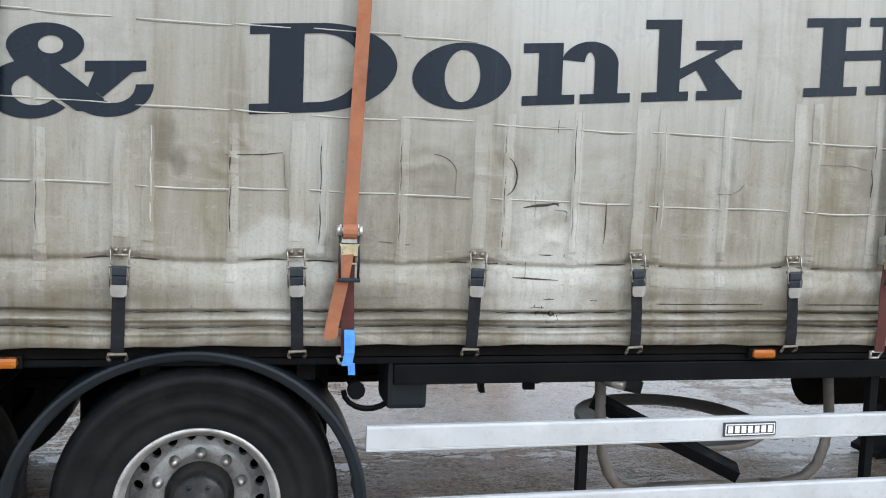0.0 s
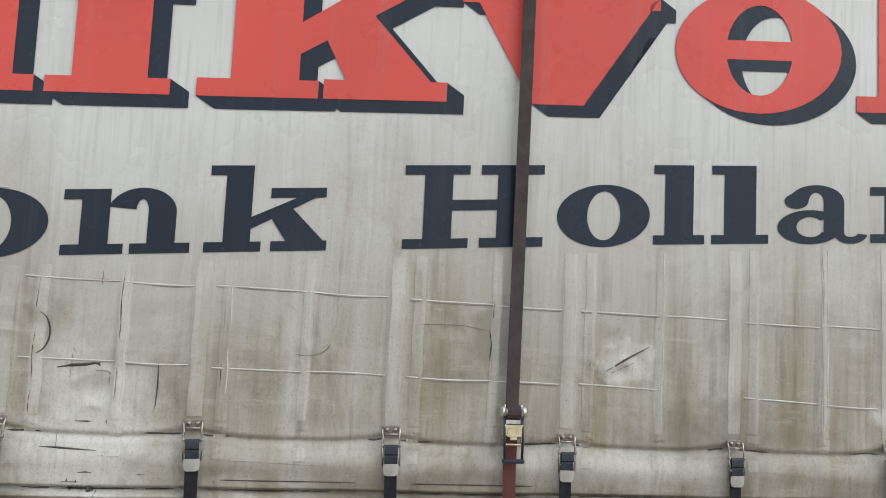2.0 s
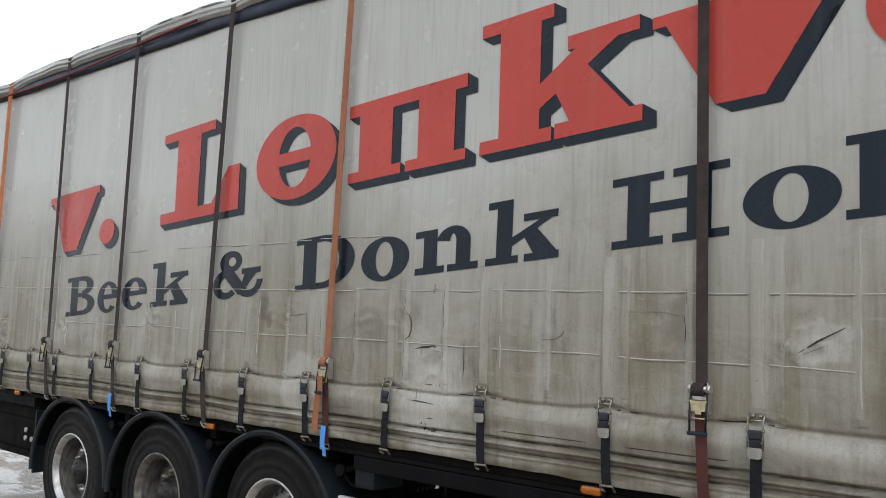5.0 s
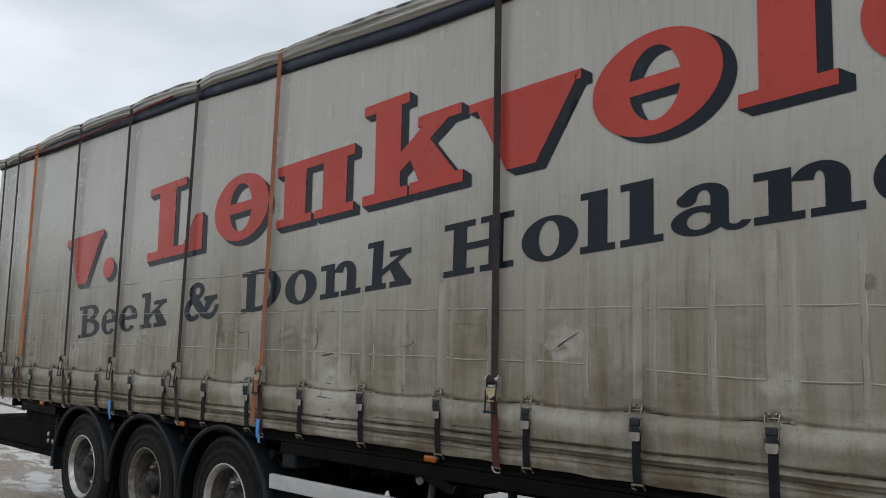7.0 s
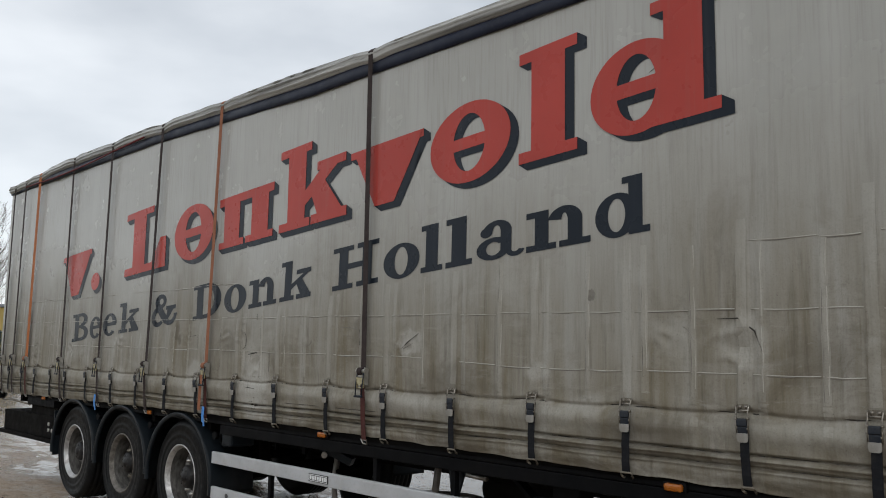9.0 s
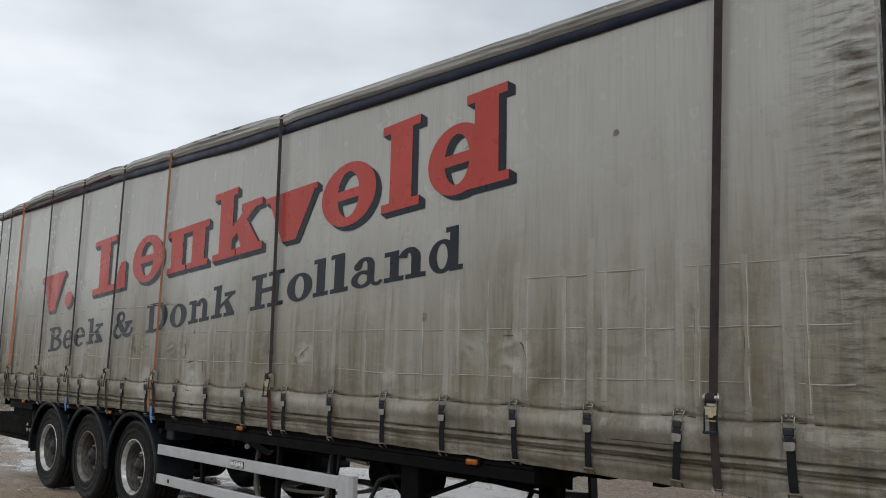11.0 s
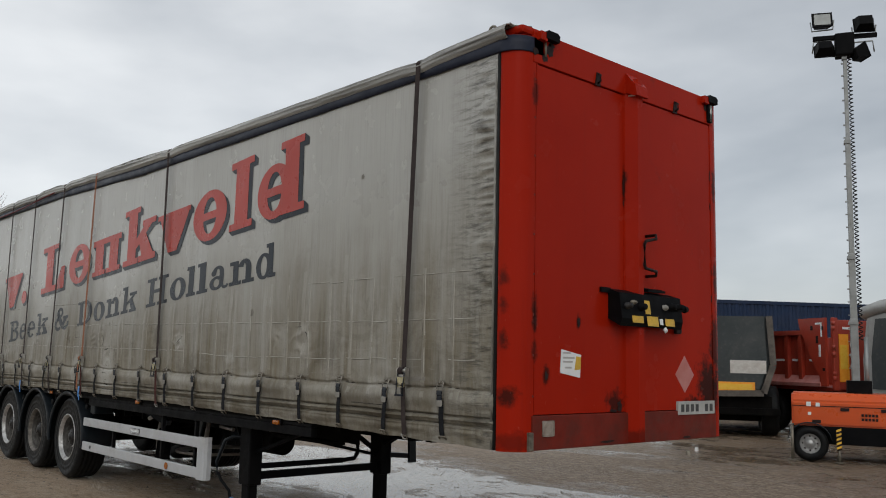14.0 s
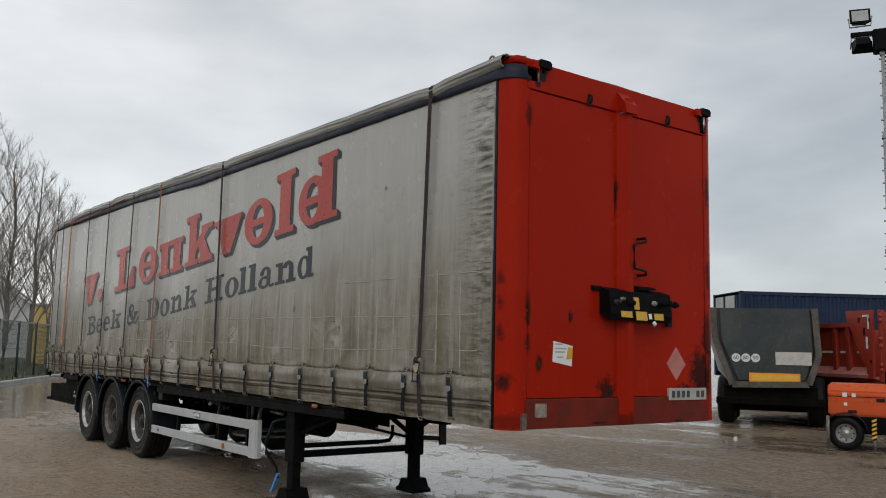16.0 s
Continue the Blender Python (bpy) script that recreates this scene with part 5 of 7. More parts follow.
    b2 = BM()
    box(b2, (0.02, 1.84, 1.84), (0.07, 1.91, 1.92), 0.012)
    box(b2, (0.04, 1.87, 1.90), (0.07, 1.90, 1.98), 0.008)
    part("valve_knob", b2, M["chip"], cp)
    b2 = BM()
    tube(b2, [(0.18, 1.57, 1.87), (0.20, 1.58, 1.845)], 0.02, 8)
    part("valve_knob", b2, M["paper"], cp)


front()


# ---- buckles of the curtain, each with its webbing
def buckle_meshes():
    out = {}
    bm = BM()
    # bent side wires, cross bars, anchor plate with two rivet heads
    for s in (-1, 1):
        tube(bm, [(s * 0.031, -0.006, 0.032), (s * 0.032, -0.016, 0.020), (s * 0.030, -0.022, 0.0), (s * 0.031, -0.026, -0.03), (s * 0.0315, -0.030, -0.06), (s * 0.030, -0.026, -0.105)], 0.0036, 6)
        tube(bm, [(s * 0.026, -0.026, -0.032), (s * 0.036, -0.026, -0.032)], 0.007, 8)
        lathe(bm, [(0.0001, -0.016), (0.006, -0.015), (0.0095, -0.010), (0.010, -0.004)], (s * 0.015, 0, 0.022), 10)
    tube(bm, [(-0.032, -0.016, 0.006), (0.032, -0.016, 0.006)], 0.0038, 6)
    tube(bm, [(-0.030, -0.024, -0.036), (0.030, -0.024, -0.036)], 0.0045, 6)
    tube(bm, [(-0.030, -0.027, -0.078), (0.030, -0.027, -0.078)], 0.0045, 6)
    out["buckle"] = mesh_of("buckle", bm, M["buckle_steel"])
    bm = BM()
    box(bm, (-0.029, -0.006, 0.008), (0.029, -0.001, 0.036), 0.002)
    out["anchor_plate"] = mesh_of("anchor_plate", bm, M["rust"])
    # webbing doubled over the upper bar
    bm = BM()
    prism(bm, [(-0.014, -0.034), (-0.026, -0.030), (-0.034, -0.038), (-0.036, -0.062), (-0.030, -0.068), (-0.022, -0.066), (-0.020, -0.044)], lambda u, v, d: (d, u, v), -0.024, 0.024)
    prism(bm, [(-0.020, -0.064), (-0.030, -0.064), (-0.032, -0.074), (-0.030, -0.104), (-0.020, -0.104)], lambda u, v, d: (d, u, v), -0.0235, 0.0235)
    out["lever"] = mesh_of("lever", bm, M["lever"])
    bm = BM()
    prism(bm, [(-0.028, -0.098), (0.028, -0.098), (0.0275, -0.124), (0.024, -0.136), (0.015, -0.140), (-0.015, -0.140), (-0.024, -0.136), (-0.0275, -0.124)], lambda u, v, d: (u, d - (v + 0.098) * 0.05, v), -0.036, -0.031)
    out["tongue"] = mesh_of("tongue", bm, M["tongue"])
    bm = BM()
    pts = [(-0.018, -0.10), (-0.020, -0.16), (-0.024, -0.205), (-0.021, -0.245), (-0.023, -0.29), (-0.016, -0.345)]
    for (y0, z0), (y1, z1) in zip(pts, pts[1:]):
        prism(bm, [(-0.0225, 0), (0.0225, 0), (0.0225, 1), (-0.0225, 1)], lambda u, v, d, y0=y0, y1=y1, z0=z0, z1=z1: (u, y0 + (y1 - y0) * v + d, z0 + (z1 - z0) * v), 0.0, 0.004)
    bmesh.ops.remove_doubles(bm, verts=bm.verts, dist=0.0004)
    out["webbing"] = mesh_of("webbing", bm, M["webbing"])
    bm = BM()
    tube(bm, [(-0.032, -0.008, -0.362), (-0.030, -0.018, -0.345), (0.030, -0.018, -0.345), (0.032, -0.008, -0.362)], 0.006, 6)
    tube(bm, [(0.032, -0.008, -0.362), (0.026, 0.012, -0.375)], 0.006, 6)
    tube(bm, [(-0.032, -0.008, -0.362), (-0.026, 0.012, -0.375)], 0.006, 6)
    out["hook"] = mesh_of("hook", bm, M["rust"])
    return out


BK = buckle_meshes()
rnd = random.Random(8)
for x in BUCKLES:
    z = 1.468 + rnd.uniform(-0.008, 0.008)
    m = pose(x, curtain_y(x, z + 0.02) - 0.004, z, rnd.uniform(-2, 2), rnd.uniform(-3, 3), rnd.uniform(-4, 4))
    b = part("curtain_buckle", BK["buckle"], None, trailer, "rusty steel curtain buckle with dark webbing", at=m)
    for k in ("anchor_plate", "lever", "tongue", "webbing", "hook"):
        part(k, BK[k], None, b)


# ---- wheels
def wheel_meshes(dirty):
    """A deep-dished wheel about a line along y; outer face towards -y."""
    out = {}
    bm = BM()
    R = 0.525
    prof = [(0.287, 0.02), (0.300, 0.006), (0.320, 0.004), (0.350, 0.0), (0.372, 0.004), (0.376, -0.001), (0.40, 0.0), (0.445, 0.004), (0.448, 0.0), (0.47, 0.008), (0.474, 0.003), (0.498, 0.022), (0.515, 0.034), (R, 0.055)]
    for g in range(5):
        y = 0.075 + g * 0.058
        prof += [(R, y), (R - 0.012, y + 0.003), (R - 0.012, y + 0.012), (R, y + 0.015)]
    prof += [(R, 0.33), (0.498, 0.362), (0.45, 0.382), (0.35, 0.385), (0.29, 0.37)]
    lathe(bm, prof, (0, 0, 0), 72, closed=True)
    out["wheel"] = mesh_of("wheel", bm, M["tyre"])
    bm = BM()
    lathe(bm, [(0.288, 0.030), (0.300, 0.012), (0.304, 0.004), (0.297, -0.001), (0.287, 0.004), (0.281, 0.018), (0.272, 0.03), (0.264, 0.042)], (0, 0, 0), 64)
    out["rim"] = mesh_of("rim", bm, M["rim_dirty" if dirty else "rim"])
    # inner barrel kept apart from the lip so its shade can be painted
    bm = BM()
    lathe(bm, [(0.264, 0.042), (0.260, 0.06), (0.259, 0.11), (0.262, 0.20), (0.258, 0.36)], (0, 0, 0), 64)
    out["rim_well"] = mesh_of("rim_well", bm, M["well"])
    # flat ring for the nuts, then a conical ring with round vent holes
    bm = BM()
    lathe(bm, [(0.112, 0.18), (0.116, 0.154), (0.122, 0.150), (0.192, 0.150), (0.200, 0.154)], (0, 0, 0), 60)
    n, m = 20, 16
    for i in range(n):
        am, ha, rm, hr = 2 * math.pi * (i + 0.5) / n, math.pi / n, 0.231, 0.031
        outer, hole, deep = [], [], []
        for j in range(m):
            f = 2 * math.pi * j / m
            cu, cv = math.cos(f), math.sin(f)
            q = max(abs(cu), abs(cv))
            for row, u, v, dy in ((outer, cu / q, cv / q, 0.0), (hole, cu * 0.56, cv * 0.62, 0.0), (deep, cu * 0.54, cv * 0.60, 0.03)):
                a, r = am + u * ha, rm + v * hr
                row.append(bm.verts.new((r * math.cos(a), 0.154 + (r - 0.2) * 0.45 + dy, r * math.sin(a))))
        for j in range(m):
            k = (j + 1) % m
            bm.faces.new((outer[j], outer[k], hole[k], hole[j]))
            bm.faces.new((hole[j], hole[k], deep[k], deep[j]))
    bmesh.ops.remove_doubles(bm, verts=bm.verts, dist=0.0002)
    out["wheel_disc"] = mesh_of("wheel_disc", bm, M["rim_dirty" if dirty else "rim_disc"])
    bm = BM()
    lathe(bm, [(0.0001, 0.032), (0.035, 0.032), (0.04, 0.04), (0.055, 0.044), (0.090, 0.054), (0.106, 0.07), (0.112, 0.13), (0.130, 0.138), (0.130, 0.19)], (0, 0, 0), 28)
    for i in range(6):
        a = 2 * math.pi * i / 6
        lathe(bm, [(0.0001, 0.042), (0.009, 0.042), (0.009, 0.06)], (0.07 * math.cos(a), 0, 0.07 * math.sin(a)), 6)
    out["hub"] = mesh_of("hub", bm, M["hub"])
    bm = BM()
    lathe(bm, [(0.0001, -0.036), (0.011, -0.036), (0.013, -0.026), (0.019, -0.022), (0.024, 0.0)], (0, 0, 0), 8)
    out["wheel_nut"] = mesh_of("wheel_nut", bm, M["steel" if not dirty else "rust"])
    bm = BM()
    lathe(bm, [(0.25, 0.21), (0.25, 0.375), (0.02, 0.375)], (0, 0, 0), 24)
    out["brake_drum"] = mesh_of("brake_drum", bm, M["underside"])
    return out


AXLES = [-8.16, -9.47, -10.78]
WH = {False: wheel_meshes(False), True: wheel_meshes(True)}


def put_wheel(m, dirty, parent):
    w = WH[dirty]
    ob = part("wheel", w["wheel"], None, parent, "worn black super-single tyre on a " + ("mud-caked" if dirty else "dirty alloy") + " rim", at=m)
    part("rim", w["rim"], None, ob)
    part("rim_well", w["rim_well"], None, ob, "inside of the rim, painted dark for its shade")
    part("wheel_disc", w["wheel_disc"], None, ob, "stained disc with round vent holes")
    part("hub", w["hub"], None, ob, "greasy black hub")
    part("brake_drum", w["brake_drum"], None, ob)
    for i in range(10):
        a = 2 * math.pi * i / 10 + 0.3
        part("wheel_nut", w["wheel_nut"], None, ob, at=Matrix.Translation((0.163 * math.cos(a), 0.152, 0.163 * math.sin(a))))


for i, x in enumerate(AXLES):
    put_wheel(pose(x, 0.03, 0.522, 0, 23 * i, 0), i == 1, trailer)
    put_wheel(pose(x, 2.52, 0.522, 0, 11 * i, 180), i == 1, trailer)
    bm = BM()
    tube(bm, [(x, 0.3, 0.522), (x, 2.25, 0.522)], 0.07, 12)
    part("axle", bm, M["underside"], trailer)
    # arched mudguards with a rolled lip
    for side in (0, 1):
        bm = BM()
        n = 64
        a0, a1 = (-6, 186) if i == 0 else (-2, 184)
        prof = [(0.050, 0.026), (0.048, 0.010), (0.040, 0.004), (0.016, 0.0), (0.004, 0.004), (0.0, 0.016), (0.0, 0.44), (0.010, 0.44), (0.010, 0.024), (0.038, 0.020)]
        rows = []
        for k in range(n + 1):
            a = radians(a0 + (a1 - a0) * k / n)
            rows.append([bm.verts.new((x - 0.03 + (0.66 - d) * math.cos(a), y, 0.50 + (0.62 - d * 0.8) * math.sin(a))) for d, y in prof])
        for p, q in zip(rows, rows[1:]):
            for j in range(len(prof)):
                bm.faces.new((p[j], q[j], q[(j + 1) % len(prof)], p[(j + 1) % len(prof)])).smooth = j in (5, 7)
        bm.faces.new(rows[0])
        bm.faces.new(rows[-1][::-1])
        if side:
            for v in bm.verts:
                v.co.y = 2.55 - v.co.y
        part("mudguard", bm, M["guard"], trailer, "arched black plastic mudguard")
    # stay with a round grommet
    bm = BM()
    tube(bm, [(x + 0.58, 0.06, 0.95), (x + 0.58, 0.9, 0.95)], 0.02, 8)
    tube(bm, [(x + 0.58, 0.05, 0.95), (x + 0.58, 0.08, 0.95)], 0.035, 10)
    part("mudguard_stay", bm, M["black"], trailer)
    # air spring and hanger
    for y in (0.62, 1.93):
        bm = BM()
        tube(bm, [(x - 0.38, y, 0.62), (x - 0.38, y, 0.70), (x - 0.38, y, 0.78), (x - 0.38, y, 0.86)], 0.13, 14)
        beam(bm, (x + 0.45, y, 0.72), (x - 0.5, y, 0.58), 0.09, 0.05)
        box(bm, (x + 0.36, y - 0.06, 0.62), (x + 0.52, y + 0.06, 0.98), 0.01)
        part("air_suspension", bm, M["underside"], trailer)


# ---- chassis
def chassis():
    for y in (0.03, 2.44):
        bm = BM()
        box(bm, (-12.45, y, 1.058), (-2.35, y + 0.06, 1.095), 0.006)
        for x0, x1 in ((-12.45, -11.50), (-7.44, -2.35)):
            box(bm, (x0, y, 0.975), (x1, y + 0.06, 1.055), 0.006)
        part("side_rail", bm, M["black"], trailer)
    for y in (0.72, 1.70):
        bm = BM()
        prism(bm, [(-0.065, 0.82), (0.065, 0.82), (0.065, 0.85), (0.01, 0.85), (0.01, 1.055), (0.065, 1.055), (0.065, 1.085), (-0.065, 1.085), (-0.065, 1.055), (-0.01, 1.055), (-0.01, 0.85), (-0.065, 0.85)], lambda u, v, d, y=y: (d, y + 0.065 + u, v), -11.8, -3.0)
        part("main_beam", bm, M["underside"], trailer)
        bm = BM()
        box(bm, (-3.0, y + 0.0, 1.02), (-0.6, y + 0.13, 1.085), 0.004)
        part("neck_beam", bm, M["underside"], trailer)
    for i in range(22):
        x = -12.9 + i * 0.57
        bm = BM()
        box(bm, (x - 0.035, 0.10, 0.985 if x < -2.4 else 1.052), (x + 0.035, 2.45, 1.085))
        part("cross_member", bm, M["underside"], trailer)
    bm = BM()
    box(bm, (-2.3, 0.55, 1.05), (-1.1, 2.0, 1.085), 0.004)
    lathe(bm, [(0.0001, 0), (0.045, 0.0), (0.05, 0.1)], (-1.6, 1.27, 0), 12)
    for v in bm.verts:
        if abs(v.co.x + 1.6) < 0.06 and v.co.z < 0.2:
            r = v.co.copy()
            v.co = Vector((r.x, 1.275 + r.z, 0.95 + (r.y - 1.27)))
    part("kingpin_plate", bm, M["underside"], trailer)
    # front lower edge seen from beside
    bm = BM()
    box(bm, (-1.05, 0.35, 1.074), (-0.05, 2.2, 1.085), 0.004)
    part("front_skid_plate", bm, M["black"], trailer)
    # outriggers between rail and beam
    for x in (-7.1, -6.3, -5.55, -4.7, -3.6, -2.6):
        bm = BM()
        prism(bm, [(0.10, 1.085), (0.72, 1.085), (0.72, 0.86), (0.14, 0.97)], lambda u, v, d, x=x: (x + d, u, v), -0.006, 0.006)
        part("outrigger", bm, M["underside"], trailer)
    # valve box and hose by the wheel
    bm = BM()
    box(bm, (-7.46, 0.06, 0.87), (-7.30, 0.30, 1.075), 0.02)
    part("valve_box", bm, M["guard"], trailer)
    bm = BM()
    tube(bm, [(-7.52 + 0.10 * math.cos(radians(a)), 0.14, 0.93 + 0.075 * math.sin(radians(a))) for a in range(180, 361, 20)], 0.012, 6)
    part("air_hose", bm, M["black"], trailer)
    # hanging straps and brackets behind the rail
    for x, y, z in ((-7.02, 0.35, 0.86), (-6.72, 0.5, 0.86), (-6.42, 0.65, 0.87)):
        bm = BM()
        beam(bm, (x, y, 1.0), (x + 0.02, y, z), 0.05, 0.02)
        part("hanger", bm, M["black"], trailer)
    bm = BM()
    beam(bm, (-6.55, 0.30, 1.02), (-6.20, 0.55, 0.82), 0.10, 0.06)
    part("brace", bm, M["guard"], trailer)
    bm = BM()
    beam(bm, (-4.85, 0.30, 1.02), (-4.4, 0.9, 0.86), 0.10, 0.06)
    part("brace", bm, M["guard"], trailer)
    # marker lamps
    for x, z in ((-8.82, 1.082), (-5.875, 1.092), (-2.875, 1.068), (-11.8, 1.08)):
        bm = BM()
        box(bm, (x - 0.068, 0.008, z - 0.025), (x + 0.068, 0.03, z + 0.025), 0.010)
        lamp = part("marker_lamp", bm, M["black"], trailer)
        bm = BM()
        box(bm, (x - 0.052, -0.004, z - 0.019), (x + 0.052, 0.012, z + 0.019), 0.014)
        part("lens", bm, M["amber"], lamp, "amber side marker lens")
    # dirty flap near the landing leg
    bm = BM()
    prism(bm, [(-4.62, 1.06), (-4.44, 1.06), (-4.47, 0.93), (-4.52, 0.80), (-4.58, 0.80), (-4.60, 0.93)], lambda u, v, d: (u, d, v), 0.11, 0.125)
    part("rubber_flap", bm, M["guard"], trailer)
    # small tank ends and valves that catch the light
    bm = BM()
    tube(bm, [(-6.40, 0.42, 0.885), (-6.33, 0.36, 0.875)], 0.025, 10)
    part("drain_valve", bm, M["steel"], trailer)
    bm = BM()
    tube(bm, [(-5.05, 0.62, 0.86), (-4.75, 0.62, 0.845)], 0.02, 8)
    part("drain_valve", bm, M["steel"], trailer)
    for x, y in ((-4.62, 0.95),):
        bm = BM()
        tube(bm, [(x - 0.36, y, 0.74), (x - 0.33, y, 0.74), (x + 0.33, y, 0.74), (x + 0.36, y, 0.74)], 0.14, 20)
        part("air_tank", bm, M["underside"], trailer)


chassis()


# ---- empty spare wheel carrier
def carrier():
    bm = BM()
    for x, g in ((-6.375, 1), (-5.16, -1)):
        tube(bm, [(x, 0.55, 0.98), (x, 0.50, 0.66), (x + 0.015 * g, 0.50, 0.52), (x + 0.05 * g, 0.50, 0.42), (x + 0.11 * g, 0.52, 0.35), (x + 0.20 * g, 0.56, 0.31), (x + 0.30 * g, 0.6, 0.30)], 0.026, 10)
    tube(bm, [(-6.075, 0.6, 0.30), (-5.46, 0.6, 0.30)], 0.026, 10)
    cr = part("spare_wheel_carrier", bm, M["carrier"], trailer, "stained grey tubular spare wheel carrier, empty")
    bm = BM()
    beam(bm, (-6.75, 0.46, 1.0), (-6.75, 0.46, 0.84), 0.05, 0.03, (0, 1, 0))
    part("carrier_bar", bm, M["black"], cr)
    bm = BM()
    beam(bm, (-6.38, 0.6, 0.75), (-5.78, 0.3, 0.47), 0.16, 0.05)
    part("carrier_arm", bm, M["black"], cr)
    bm = BM()
    lathe(bm, [(0.36, 0.0), (0.49, 0.0), (0.50, 0.008), (0.50, 0.030), (0.492, 0.034), (0.486, 0.012), (0.36, 0.010)], (0, 0, 0), 56, closed=True)
    part("carrier_dish", bm, M["carrier"], cr, "flat grey steel ring of the carrier", at=pose(-5.77, 1.0, 0.50, 90, 0, 0))


carrier()


# ---- white side underrun guard
def side_guard():
    bm = BM()
    prof = [(0.002, 0.0), (-0.003, 0.003), (-0.004, 0.010), (-0.0025, 0.012), (-0.004, 0.014), (-0.004, 0.092), (-0.002, 0.099), (0.003, 0.102), (0.025, 0.102), (0.025, 0.0)]
    def rail(z):
        b = BM()
        prism(b, prof, lambda u, v, d: (d, 0.02 + u, z + v), -7.54, -4.36)
        return part("guard_rail", b, M["white_rail"], trailer, "white painted underrun rail")
    top = rail(0.716)
    low = rail(0.418)
    bm = BM()
    pts = [(-4.365, 0.016), (-4.27, 0.016), (-4.235, 0.028), (-4.22, 0.055), (-4.22, 0.10), (-4.24, 0.10), (-4.243, 0.06), (-4.255, 0.045), (-4.28, 0.04), (-4.365, 0.04)]
    prism(bm, pts, lambda u, v, d: (u, v, d), 0.408, 0.826)
    part("guard_end", bm, M["white_rail"], trailer, "white curved end of the underrun guard")
    for x, z1 in ((-6.64, 0.80), (-5.29, 1.0), (-4.5, 1.0)):
        bm = BM()
        box(bm, (x - 0.020, 0.047, 0.40), (x + 0.020, 0.085, z1), 0.004)
        part("guard_bracket", bm, M["black"], trailer)
    bm = BM()
    box(bm, (-6.035, 0.008, 0.737), (-5.79, 0.018, 0.796), 0.002)
    badge = part("maker_badge", bm, M["ink"], top, "black and white maker badge")
    for a, b in (((-6.028, 0.743), (-5.797, 0.747)), ((-6.028, 0.786), (-5.797, 0.790)), ((-6.028, 0.747), (-6.024, 0.786)), ((-5.801, 0.747), (-5.797, 0.786))):
        bm = BM()
        box(bm, (a[0], 0.006, a[1]), (b[0], 0.009, b[1]))
        part("badge_border", bm, M["paper"], badge)
    for i in range(7):
        bm = BM()
        box(bm, (-6.015 + i * 0.031, 0.006, 0.752), (-5.994 + i * 0.031, 0.009, 0.781))
        part("badge_bar", bm, M["paper"], badge)
    bm = BM()
    tube(bm, [(-5.05, 0.014, 0.47), (-5.05, 0.006, 0.47)], 0.035, 16)
    part("reflector", bm, M["amber"], low, "round amber reflector")
    bm = BM()
    tube(bm, [(-7.25, 0.014, 0.47), (-7.25, 0.008, 0.47)], 0.02, 10)
    part("reflector", bm, M["ink"], low)


side_guard()


